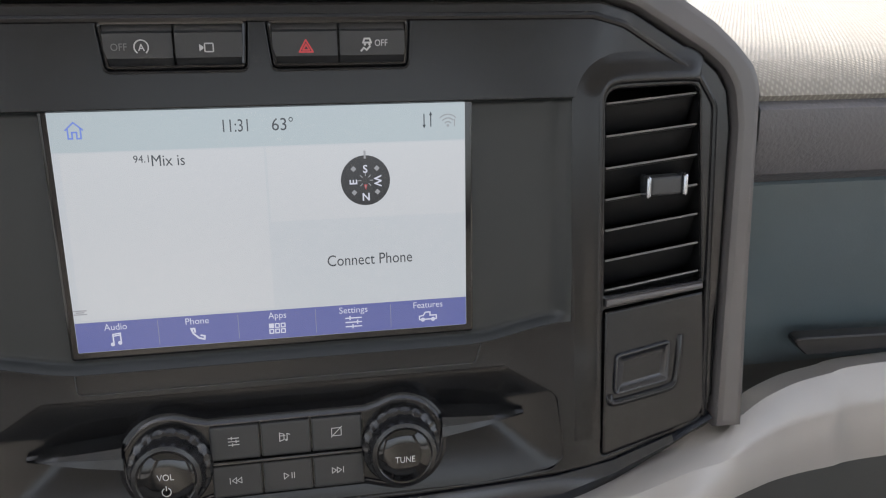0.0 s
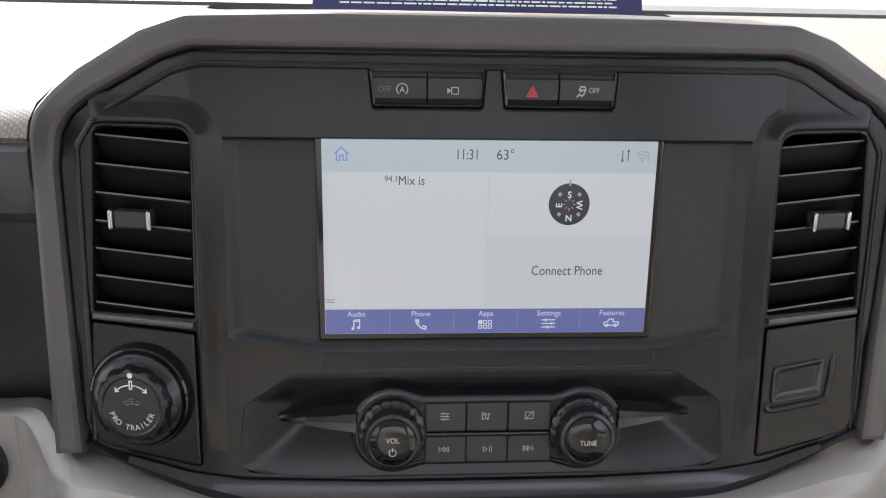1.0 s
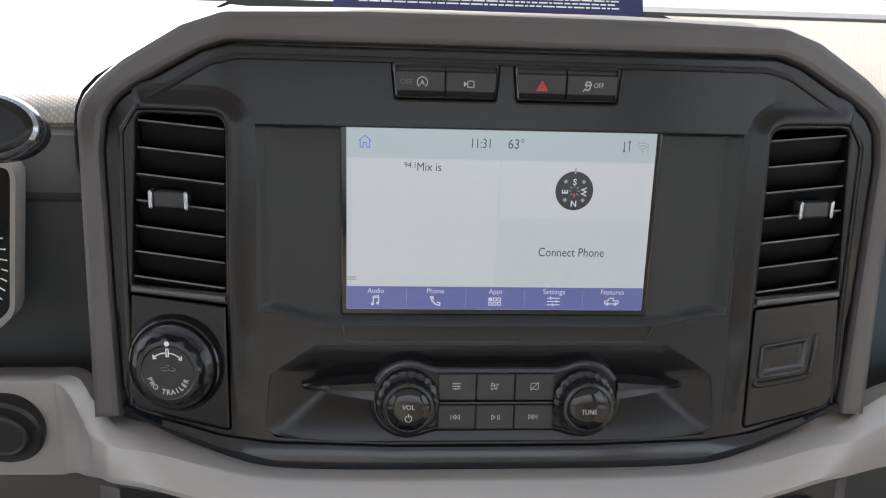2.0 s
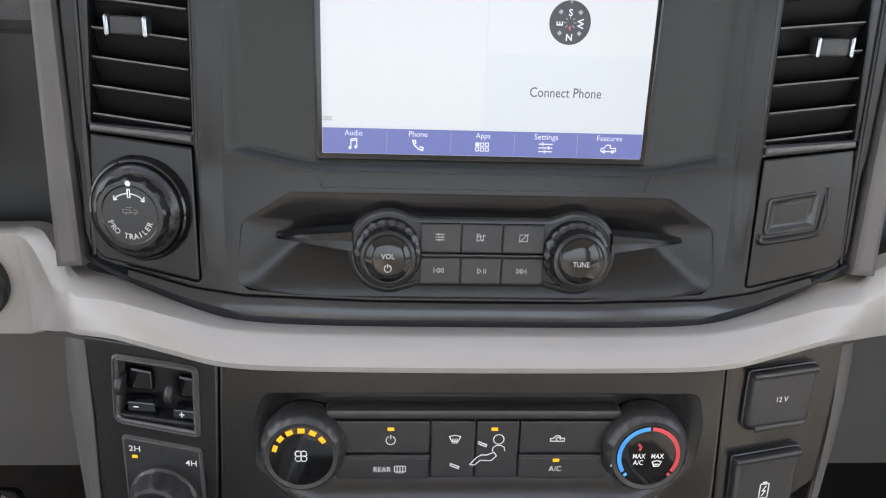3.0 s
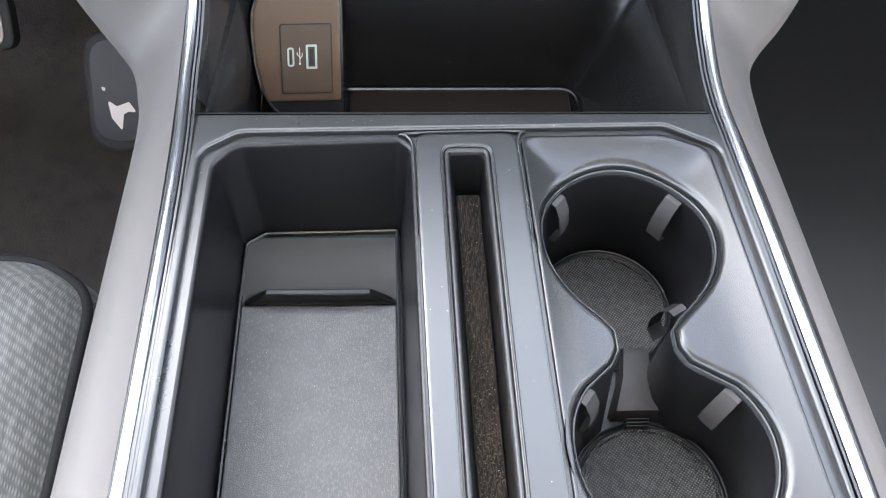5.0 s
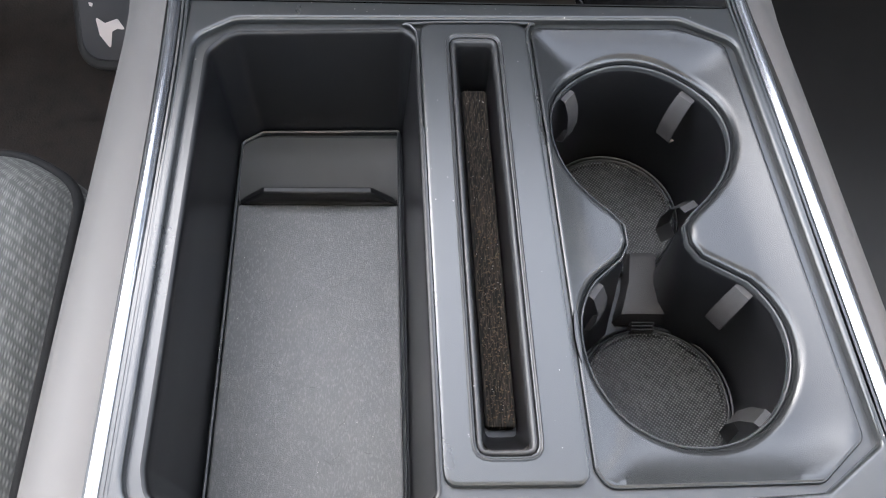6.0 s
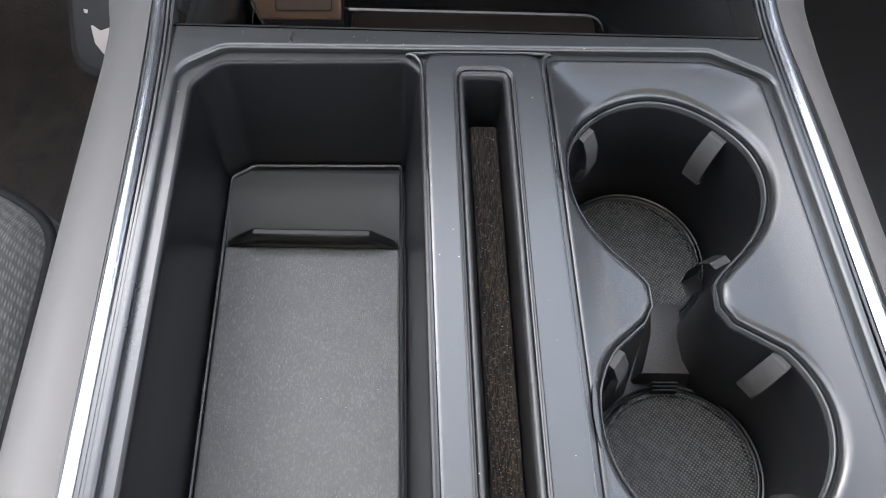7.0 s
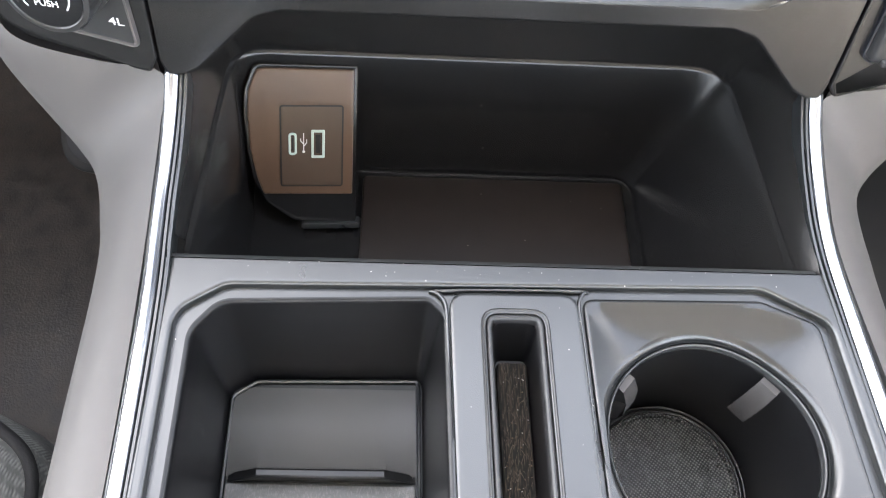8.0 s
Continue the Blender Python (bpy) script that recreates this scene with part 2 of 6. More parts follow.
def rpoly(pts, r, seg=5):
    """A polygon with rounded corners. r: one radius, or one for each corner."""
    out, n = [], len(pts)
    for i in range(n):
        a, p, b = (Vector(pts[j % n]) for j in (i - 1, i, i + 1))
        rr = r[i] if isinstance(r, (list, tuple)) else r
        d0, d1 = (a - p), (b - p)
        l0, l1 = d0.length, d1.length
        if rr <= 0 or l0 < 1e-9 or l1 < 1e-9:
            out.append(tuple(p))
            continue
        d0, d1 = d0 / l0, d1 / l1
        ang = d0.angle(d1)
        cut = min(rr / max(math.tan(ang / 2), 1e-6), l0 * 0.49, l1 * 0.49)
        s, e = p + d0 * cut, p + d1 * cut
        for k in range(seg + 1):
            t = k / seg
            out.append(tuple((1 - t) ** 2 * s + 2 * t * (1 - t) * p + t * t * e))
    return out


def rect(u0, v0, u1, v1, r=0.0, seg=4):
    return rpoly([(u0, v0), (u1, v0), (u1, v1), (u0, v1)], r, seg)


def disc(cu, cv, r, seg=40, rv=None):
    return [(cu + r * math.cos(2 * math.pi * k / seg), cv + (rv or r) * math.sin(2 * math.pi * k / seg)) for k in range(seg)]


def ccw(loop):
    area = sum(loop[i - 1][0] * loop[i][1] - loop[i][0] * loop[i - 1][1] for i in range(len(loop)))
    return list(loop) if area > 0 else list(reversed(loop))


def inset(loop, d, steps=12):
    """The loop moved inwards by d (outwards: minus) in small steps; points that meet go on as one, so that corners tighter than d become sharp."""
    if d == 0:
        return list(loop)
    pts = [Vector(p) for p in loop]
    ids = list(range(len(pts)))
    owner = list(ids)
    live = []
    for i in ids:
        if live and (pts[i] - pts[live[-1]]).length < 2e-6:
            owner[i] = live[-1]
        else:
            live.append(i)
    if len(live) > 3 and (pts[live[-1]] - pts[live[0]]).length < 2e-6:
        owner = [live[0] if o == live[-1] else o for o in owner]
        live.pop()
    far = max(range(len(live)), key=lambda k: (pts[live[k]] - pts[live[k - 1]]).length)
    live = live[far:] + live[:far]
    here = {i: pts[i].copy() for i in live}
    step = d / steps
    for _ in range(steps):
        n = len(live)
        if n < 4:
            break
        moved = {}
        for k, i in enumerate(live):
            e0 = here[i] - here[live[k - 1]]
            e1 = here[live[(k + 1) % n]] - here[i]
            n0, n1 = Vector((-e0.y, e0.x)).normalized(), Vector((-e1.y, e1.x)).normalized()
            m = n0 + n1
            m = n0.copy() if m.length < 1e-6 else m.normalized()
            moved[i] = here[i] + m * (step / max(m.dot(n0), 0.4))
        kept = []
        for k, i in enumerate(live):
            j = live[(k + 1) % n]
            flips = (moved[j] - moved[i]).dot(here[j] - here[i]) <= 0 or (moved[j] - moved[i]).length < 3e-5
            if flips and j != live[0]:
                moved[j] = (moved[i] + moved[j]) / 2
                owner = [j if o == i else o for o in owner]
            elif flips:
                owner = [kept[0] if o == i else o for o in owner] if kept else owner
                if not kept:
                    kept.append(i)
            else:
                kept.append(i)
        live, here = kept, {i: moved[i] for i in kept}
    return [tuple(here[o]) for o in owner]


def dense(loop, cuts):
    """Adds the points at which the loop crosses u = each cut."""
    out = []
    for i in range(len(loop)):
        (u0, v0), (u1, v1) = loop[i], loop[(i + 1) % len(loop)]
        out.append((u0, v0))
        ts = sorted((c - u0) / (u1 - u0) for c in cuts if (u0 - c) * (u1 - c) < -1e-12)
        out += [(u0 + t * (u1 - u0), v0 + t * (v1 - v0)) for t in ts]
    return out


def rings(bm, loop, prof, mp, cap=True, end=False):
    """Loops of one outline, each inset and raised as prof tells (inset, w), joined to a skin; the first may be capped, and the last."""
    loop = ccw(loop)
    if cap:
        prof = [(prof[0][0] + 0.0005, prof[0][1])] + list(prof)
    rows = []
    for d, w in prof:
        row = []
        for u, v in inset(loop, d):
            p = mp(u, v, w)
            near = next((q for q in row[-1:] + row[:1] if (q.co - p).length < 1e-5), None)
            row.append(near or bm.verts.new(p))
        rows.append(row)

    def skin(vs):
        kept = [v for k, v in enumerate(vs) if v not in vs[:k]]
        return bm.faces.new(kept) if len(kept) > 2 else None

    n = len(loop)
    for a, b in zip(rows, rows[1:]):
        for i in range(n):
            skin([a[i], a[(i + 1) % n], b[(i + 1) % n], b[i]])
    if cap:
        face = skin(rows[0])
        if face:
            face.material_index = 1
    if end:
        skin(rows[-1])
    return bm


def plate(outer, holes, mp, w=0.0, back=-0.01, edge=0.001, hole_edge=0.001, hole_back=None, cuts=(), deeps=(), softs=(), folds=()):
    """A sheet with rounded rim and openings that go through it."""
    bm, flat = bmesh.new(), bmesh.new()
    outer = dense(ccw(outer), cuts)
    holes = [dense(ccw(h), cuts) for h in holes]
    edges = []
    softs = softs or [hole_edge] * len(holes)
    for loop in [inset(outer, edge + 0.0006)] + [inset(h, -e - 0.0006) for h, e in zip(holes, softs)]:
        vs = [flat.verts.new((u, v, 0)) for u, v in loop]
        edges += [flat.edges.new((vs[i - 1], vs[i])) for i in range(len(vs))]
    bmesh.ops.triangle_fill(flat, use_beauty=True, edges=edges, normal=(0, 0, 1))
    for c in cuts:
        bmesh.ops.bisect_plane(flat, geom=flat.verts[:] + flat.edges[:] + flat.faces[:], plane_co=(c, 0, 0), plane_no=(1, 0, 0), dist=1e-7)
    for a, b, c in folds:
        bmesh.ops.bisect_plane(flat, geom=flat.verts[:] + flat.edges[:] + flat.faces[:], plane_co=(-c * a / (a * a + b * b), -c * b / (a * a + b * b), 0), plane_no=(a, b, 0), dist=1e-7)
    made = {v: bm.verts.new(mp(v.co.x, v.co.y, w)) for v in flat.verts}
    for f in flat.faces:
        bm.faces.new([made[v] for v in f.verts])
    flat.free()
    rings(bm, outer, [(edge + 0.0006, w), (edge, w), (edge * 0.3, w - edge * 0.3), (0, w - edge), (0, back)], mp, cap=False)
    for k, h in enumerate(holes):
        deep = deeps[k] if deeps else back if hole_back is None else hole_back
        e = softs[k]
        rings(bm, h, [(-e - 0.0006, w), (-e, w), (-e * 0.62, w - e * 0.08), (-e * 0.3, w - e * 0.3), (-e * 0.08, w - e * 0.62), (0, w - e), (0, deep)], mp, cap=False)
    return bm


def pad_of(loop, mp, w, back, edge=0.0008):
    """A key, cover or tile: an outline with a rounded front edge."""
    return rings(bmesh.new(), loop, [(edge, w), (edge * 0.3, w - edge * 0.3), (0, w - edge), (0, back)], mp)


def lathe(bm, prof, cu, cv, mp, seg=48, flutes=0, depth=0.0, fluted=()):
    """Turned rings (radius, w) round (cu, cv), the last one capped; flutes cut into the rings that fluted names."""
    rows = []
    for k, (r, w) in enumerate(prof):
        row = []
        for i in range(seg):
            a = 2 * math.pi * i / seg
            rr = r - (depth if k in fluted and flutes and (i * flutes // seg * 2 + (2 * i * flutes // seg)) % 2 else 0)
            row.append(bm.verts.new(mp(cu + rr * math.cos(a), cv + rr * math.sin(a), w)))
        rows.append(row)
    for a, b in zip(rows, rows[1:]):
        for i in range(seg):
            bm.faces.new((a[i], a[(i + 1) % seg], b[(i + 1) % seg], b[i]))
    bm.faces.new(rows[-1])
    return bm


def stroke(bm, pts, width, mp, w, closed=False):
    """A line of even width, drawn on a surface."""
    pts = [Vector(p) for p in pts]
    if closed:
        pts.append(pts[0])
    for a, b in zip(pts, pts[1:]):
        d = b - a
        if d.length < 1e-9:
            continue
        d.normalize()
        s, e = Vector((-d.y, d.x)) * width / 2, d * width * 0.35
        q = [a - e + s, a - e - s, b + e - s, b + e + s]
        bm.faces.new([bm.verts.new(mp(p.x, p.y, w)) for p in q])
    return bm


def spot(bm, loop, mp, w):
    bm.faces.new([bm.verts.new(mp(u, v, w)) for u, v in ccw(loop)])
    return bm


def arc(cu, cv, r, a0, a1, n=12):
    return [(cu + r * math.cos(radians(a0 + (a1 - a0) * k / n)), cv + r * math.sin(radians(a0 + (a1 - a0) * k / n))) for k in range(n + 1)]


def lettering(body, size, mp, u, v, w, mat, parent, align="CENTER", turn=0.0, bold=0.0, name="lettering", span=0.0):
    """Writing in the built-in font, laid on a surface; v is the base line."""
    cu = bpy.data.curves.new(name, "FONT")
    cu.body, cu.size, cu.align_x, cu.resolution_u, cu.offset = body, size, align, 3, bold
    tmp = bpy.data.objects.new(name, cu)
    me = tmp.to_mesh().copy()
    tmp.to_mesh_clear()
    bpy.data.objects.remove(tmp)
    c, s = math.cos(radians(turn)), math.sin(radians(turn))
    xs = [p.co.x for p in me.vertices]
    wide = span / (max(xs) - min(xs)) if span else 1.0
    for p in me.vertices:
        x, y = p.co.x * wide, p.co.y
        p.co = mp(u + x * c - y * s, v + x * s + y * c, w)
    me.materials.clear()
    me.materials.append(mat)
    ob = new(name, me)
    ob.parent = parent
    ob.location = -parent.location if parent.type == "EMPTY" else (0, 0, 0)
    return ob


def arc_lettering(body, size, mp, cu, cv, r, a_mid, step, w, mat, parent, inside=False, bold=0.0):
    """Writing round a circle, letter by letter. inside: it reads along the lower arc."""
    n = len(body)
    for k, ch in enumerate(body):
        if ch == " ":
            continue
        off = (k - (n - 1) / 2) * step
        a = a_mid + off if inside else a_mid - off
        base = (cu + r * math.cos(radians(a)), cv + r * math.sin(radians(a)))
        lettering(ch, size, mp, base[0], base[1], w, mat, parent, turn=(a + 90 if inside else a - 90), bold=bold)


def loft(rows, closed=False):
    """A skin through rows of points, all of one length."""
    bm = bmesh.new()
    vs = [[bm.verts.new(p) for p in row] for row in rows]
    n = len(rows[0])
    for a, b in zip(vs, vs[1:]):
        for i in range(n if closed else n - 1):
            bm.faces.new((a[i], a[(i + 1) % n], b[(i + 1) % n], b[i]))
    return bm


def spline(pts, n):
    """Points on a smooth curve through pts, n to each stretch."""
    pts = [Vector(p) for p in pts]
    out = []
    for i in range(len(pts) - 1):
        p0, p1, p2, p3 = pts[max(i - 1, 0)], pts[i], pts[i + 1], pts[min(i + 2, len(pts) - 1)]
        for k in range(n):
            t = k / n
            out.append(0.5 * (2 * p1 + (p2 - p0) * t + (2 * p0 - 5 * p1 + 4 * p2 - p3) * t * t + (3 * p1 - p0 - 3 * p2 + p3) * t ** 3))
    return out + [pts[-1]]


def box(bm, lo, hi):
    m = Matrix.Translation([(a + b) / 2 for a, b in zip(lo, hi)]) @ Matrix.Diagonal([b - a for a, b in zip(lo, hi)] + [1])
    bmesh.ops.create_cube(bm, size=1, matrix=m)
    return bm


# ---- surfaces on which the parts lie: (u across, v up or ahead, w out of the surface) ----
def stack_y(v):
    if v >= 0.668:
        return 0.225 * (v - 0.726) - 0.008
    if v >= 0.603:
        return -0.02105 - (0.668 - v) * 0.33
    return -0.0425 - (0.603 - v) * 0.6


def on_stack(u, v, w):
    return Vector((u, stack_y(v) + 0.1 * max(0, abs(u) - 0.15) - 0.972 * w, v + 0.235 * w))


def on_dial(u, v, w):
    """The flat panels under the vents."""
    return Vector((u, -0.01745 - (0.684 - v) * 0.308 + 0.1 * (abs(u) - 0.15) - 0.955 * w, v + 0.294 * w))


def on_screen(u, v, w):
    return Vector((u, 0.225 * (v - 0.726) - 0.9756 * w, v + 0.2195 * w))


def on_radio(u, v, w):
    return Vector((u, -0.0295 + 0.3 * (v - 0.638) - 0.958 * w, v + 0.287 * w))


def on_lower(u, v, w):
    return Vector((u, -0.083 + 0.25 * (v - 0.52) + 0.12 * max(0, abs(u) - 0.146) - 0.97 * w, v + 0.243 * w))


def shift(y):
    return 0.031 * max(0.0, -0.15 - y)


def on_console(u, v, w):
    return Vector((u + shift(v), v, 0.42 + w))


def mirror(pts):
    """The points, and after them their mirror images in u in backward order."""
    return list(pts) + [(-u, v) for u, v in reversed(pts) if abs(u) > 1e-9]


# ---- the cab that closes the place ----
def solid(name, mat, *boxes, kind="structure", label="", category=""):
    bm = bmesh.new()
    for lo, hi in boxes:
        box(bm, lo, hi)
    ob = new(name, mesh_of(name, bm, mat))
    return tagged(ob, label, category, "", kind)


# unseen ground, added pale so that it throws light up into the cab
BOUNCE_GROUND = material("pale bounce ground", (0.42, 0.40, 0.37), 0.9, grain=0.8, scale=60, mottle=0.3)
solid("ground", BOUNCE_GROUND, ((-60, -60, -0.75), (60, 60, -0.70)), label="unseen pale ground that bounces light into the cab", category="ground")
floor_bm = bmesh.new()
bmesh.ops.create_grid(floor_bm, x_segments=90, y_segments=90, size=0.5, matrix=Matrix.Diagonal((1.64, 2.8, 1, 1)))
for v in floor_bm.verts:
    v.co.y -= 0.85
    v.co.z = -0.03 + 0.006 * noise.noise(v.co * 9) + 0.003 * noise.noise(v.co * 40) + max(0, v.co.y - 0.24) * 0.6
tagged(new("floor", mesh_of("floor", floor_bm, CARPET)), "dark brown-black cut-pile cab carpet", "floor", "", "structure")
# unseen walls; openings and pale trim are set by the light they give
solid("wall_left", BOUNCE_TRIM, ((-0.84, -2.2, -0.02), (-0.80, -0.85, 0.50)), ((-0.84, -0.85, -0.02), (-0.80, 0.0, 0.50)), ((-0.84, 0.0, -0.02), (-0.80, 0.5, 0.64)), ((-0.84, -2.2, 0.50), (-0.80, -2.05, 1.34)),
      ((-0.84, -0.92, 0.50), (-0.80, -0.80, 1.34)), ((-0.84, -2.2, 1.28), (-0.80, -0.34, 1.34)), label="unseen beige side wall, opening sized for light", category="wall")
solid("wall_right", BOUNCE_TRIM, ((0.80, -2.2, -0.02), (0.84, -0.85, 0.50)), ((0.80, -0.85, -0.02), (0.84, 0.5, 0.70)), ((0.80, -2.2, 0.50), (0.84, -2.05, 1.34)),
      ((0.80, -0.92, 0.50), (0.84, -0.80, 1.34)), ((0.80, -2.2, 1.28), (0.84, -0.34, 1.34)), label="unseen beige side wall, opening sized for light", category="wall")
solid("wall_back", BOUNCE_TRIM, ((-0.8, -2.24, -0.02), (0.8, -2.2, 0.70)), ((-0.8, -2.24, 1.28), (0.8, -2.2, 1.34)), ((-0.8, -2.24, 0.70), (-0.7, -2.2, 1.28)), ((0.7, -2.24, 0.70), (0.8, -2.2, 1.28)),
      label="unseen beige rear wall, opening sized for light", category="wall")
# unseen roof, pale and ended in front to shape light and reflections
solid("ceiling", LINER, ((-0.84, -2.24, 1.34), (0.84, -0.34, 1.37)), label="unseen pale headliner, cut to shape the light", category="ceiling")
solid("wall_front", SHADOWED, ((-0.8, 0.46, -0.02), (0.8, 0.5, 0.77)), label="firewall under the dashboard, shade in its colour", category="wall")
for side, name in ((-1, "pillar_left"), (1, "pillar_right")):
    pts = [(side * 0.78, 0.50, 0.76), (side * 0.78, -0.36, 1.34)]
    bm = bmesh.new()
    rows = [[Vector(p) + Vector(d) for d in ((-0.035, 0, 0), (0.035, 0, 0), (0.035, -0.05, -0.02), (-0.035, -0.05, -0.02))] for p in pts]
    solid_rows = loft(rows, closed=True)
    tagged(new(name, mesh_of(name, solid_rows, LINER)), "pale windscreen pillar trim", "pillar", "", "structure")

GLASS = bpy.data.materials.new("clear glass")
GLASS.use_nodes = True
gb = GLASS.node_tree.nodes["Principled BSDF"]
gb.inputs["Transmission Weight"].default_value, gb.inputs["Roughness"].default_value, gb.inputs["IOR"].default_value = 1.0, 0.0, 1.05
pane = loft([[Vector((-0.76, 0.50, 0.765)), Vector((0.76, 0.50, 0.765))], [Vector((-0.72, -0.345, 1.345)), Vector((0.72, -0.345, 1.345))]])
bmesh.ops.solidify(pane, geom=pane.faces[:], thickness=0.005)
windscreen = tagged(new("window_1", mesh_of("window_1", pane, GLASS)), "clear windscreen glass over the dashboard", "window", "", "structure")
windscreen.visible_shadow = False

# ---- dashboard on both sides of the stack ----
dash = thing("dashboard", "dashboard with pale textured top, charcoal band and satin silver trim", "dashboard", (0, 0.1, 0.5))


def dash_strip(name, section, x0, x1, mat, label=""):
    xs = [x0 + (x1 - x0) * k / 8 for k in range(9)]
    rows = [[Vector((x, y + 0.010, z)) for y, z in section] for x in xs]
    return part(name, loft(rows), mat, dash, label)


GAUGEWALL = material("dark dash plastic", (0.055, 0.058, 0.062), 0.4, grain=0.1)
for s in (-1, 1):
    a, b = sorted((s * 0.2335, s * 0.80))
    dash_strip("upper_pad", [(0.47, 0.765), (0.30, 0.778), (0.10, 0.789), (0.045, 0.791), (0.022, 0.789), (0.008, 0.783), (0.003, 0.776), (0.006, 0.770)], a, b, PAD, "pale grey textured vinyl pad")
    dash_strip("middle_band", [(0.006, 0.774), (0.000, 0.770), (-0.003, 0.756), (0.001, 0.736), (0.008, 0.729), (0.03, 0.728)], a, b, BAND, "charcoal grained vinyl band")
    dash_strip("side_panel", [(0.014, 0.731), (0.010, 0.726), (0.012, 0.70), (0.018, 0.66), (0.022, 0.625), (0.024, 0.60)], a, b, GLOVE if s > 0 else GAUGEWALL, "slate smooth panel" if s > 0 else "dark smooth panel")
hump = []
for y, z in ((0.022, 0.830), (0.032, 0.835), (0.06, 0.8335), (0.14, 0.819), (0.25, 0.797), (0.36, 0.774)):
    side = [(-0.2360, 0.781), (-0.2200, 0.793), (-0.2030, min(z, 0.807)), (-0.170, min(z, 0.8265)), (-0.150, z - 0.0015), (-0.07, z)]
    hump.append([Vector((x, y, min(zz, z))) for x, zz in side + [(-u, v) for u, v in reversed(side)]])
part("stack_hood", loft(hump), PAD, dash, "pale hood over the stack")

# silver trim: one bowed bar from door to door, with a crease between its top and its front
# distance from the middle, then y and z of the top edge and of the bottom edge
TRIM = [(0.0, -0.048, 0.5860, -0.0795, 0.5820), (0.09, -0.0478, 0.5865, -0.0793, 0.5825), (0.135, -0.047, 0.5895, -0.078, 0.5840), (0.165, -0.0455, 0.5975, -0.073, 0.5885), (0.195, -0.041, 0.6055, -0.066, 0.5925), (0.218, -0.036, 0.6085, -0.057, 0.5890)]
FAR = TRIM + [(0.238, -0.025, 0.6125, -0.047, 0.5840), (0.262, -0.014, 0.6160, -0.036, 0.5780), (0.30, -0.003, 0.6165, -0.025, 0.5710), (0.38, 0.005, 0.6165, -0.015, 0.5655), (0.80, 0.010, 0.615, -0.010, 0.562)]
# the near end turns back into the flat ignition panel: top edge, crease, middle of the front, bottom edge
TURN = [(0.228, (-0.027, 0.6105), (-0.0412, 0.6032), (-0.0468, 0.5935), (-0.0485, 0.5845)), (0.2370, (-0.0185, 0.6130), (-0.0335, 0.6014), (-0.0362, 0.5900), (-0.0400, 0.5782)), (0.2440, (-0.010, 0.6165), (-0.0235, 0.6035), (-0.0205, 0.5880), (-0.0330, 0.5728)),
        (0.2500, (-0.003, 0.6185), (-0.0150, 0.6075), (-0.0105, 0.5862), (-0.0260, 0.5680)), (0.2565, (0.001, 0.6185), (-0.0075, 0.6115), (-0.0075, 0.5850), (-0.0185, 0.5620)), (0.2630, (0.003, 0.6178), (-0.0030, 0.6146), (-0.0068, 0.5845), (-0.0135, 0.5570)),
        (0.2720, (0.004, 0.6170), (-0.0018, 0.6152), (-0.0066, 0.5845), (-0.0120, 0.5549)), (0.32, (0.004, 0.6168), (-0.0018, 0.6152), (-0.0066, 0.5845), (-0.0120, 0.5549)), (0.80, (0.010, 0.614), (0.004, 0.612), (-0.001, 0.583), (-0.006, 0.554))]


def trim_keys(x, ty, tz, by, bz):
    """Top edge, crease, middle of the front and bottom edge of the bar at x."""
    t, b = Vector((x, ty, tz)), Vector((x, by, bz))
    d = b - t
    out = Vector((0, -abs(d.z) - 0.004, abs(d.y) + 0.001)).normalized()
    return t, t + d * 0.40 + out * 0.0058, t + d * 0.72 + out * 0.0040, b


def trim_row(t, c, m, b):
    out = Vector((0, -(t - c).z, (t - c).y)).normalized() * 0.0008
    r = [t + Vector((0, 0.014, -0.004)), t, t.lerp(c, 0.15) + out * 0.6, t.lerp(c, 0.5) + out, t.lerp(c, 0.86) + out * 0.5, c, c.lerp(m, 0.12)]
    r += [(c * (1 - k) ** 2 + m * (2 * k * (1 - k)) + b * k * k) * 0.4 + (c.lerp(m, 2 * k) if k < 0.5 else m.lerp(b, 2 * k - 1)) * 0.6 for k in (0.2, 0.35, 0.5, 0.65, 0.8, 0.94)]
    return r + [b, b + Vector((0, -0.0004, -0.003)), b + Vector((0, 0.003, -0.006)), b + Vector((0, 0.014, -0.009)), b + Vector((0, 0.03, -0.009))]


def bar_half(keys):
    lines = [spline([k[q] for k in keys], 6) for q in range(4)]
    return [trim_row(*row) for row in zip(*lines)]


far_half = bar_half([trim_keys(*r) for r in FAR])
half = bar_half([trim_keys(*r) for r in TRIM] + [tuple(Vector((x, *p)) for p in row) for x, *row in TURN])
whole = [[Vector((-p.x, p.y, p.z)) for p in r] for r in reversed(half[1:])] + far_half
part("silver_bar", loft(whole), SILVER, dash, "satin silver painted trim bar", 24)

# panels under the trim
for s, mat, tone in ((-1, KNEE, "grey knee panel"), (1, SHADOWED, "grey glove box lid, shade in its colour")):
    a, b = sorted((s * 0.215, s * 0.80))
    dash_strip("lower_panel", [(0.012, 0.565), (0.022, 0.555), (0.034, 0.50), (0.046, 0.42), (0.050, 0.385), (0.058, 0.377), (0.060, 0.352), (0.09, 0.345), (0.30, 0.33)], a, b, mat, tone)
grip = rings(bmesh.new(), rpoly([(0.288, 0.630), (0.38, 0.627), (0.38, 0.619), (0.300, 0.619)], 0.003), [(0, 0.010), (-0.0008, 0.009), (-0.001, 0.002)], lambda u, v, w: Vector((u, 0.024 - w, v)))
part("handle", grip, DEEP, dash, "black glove box pull")

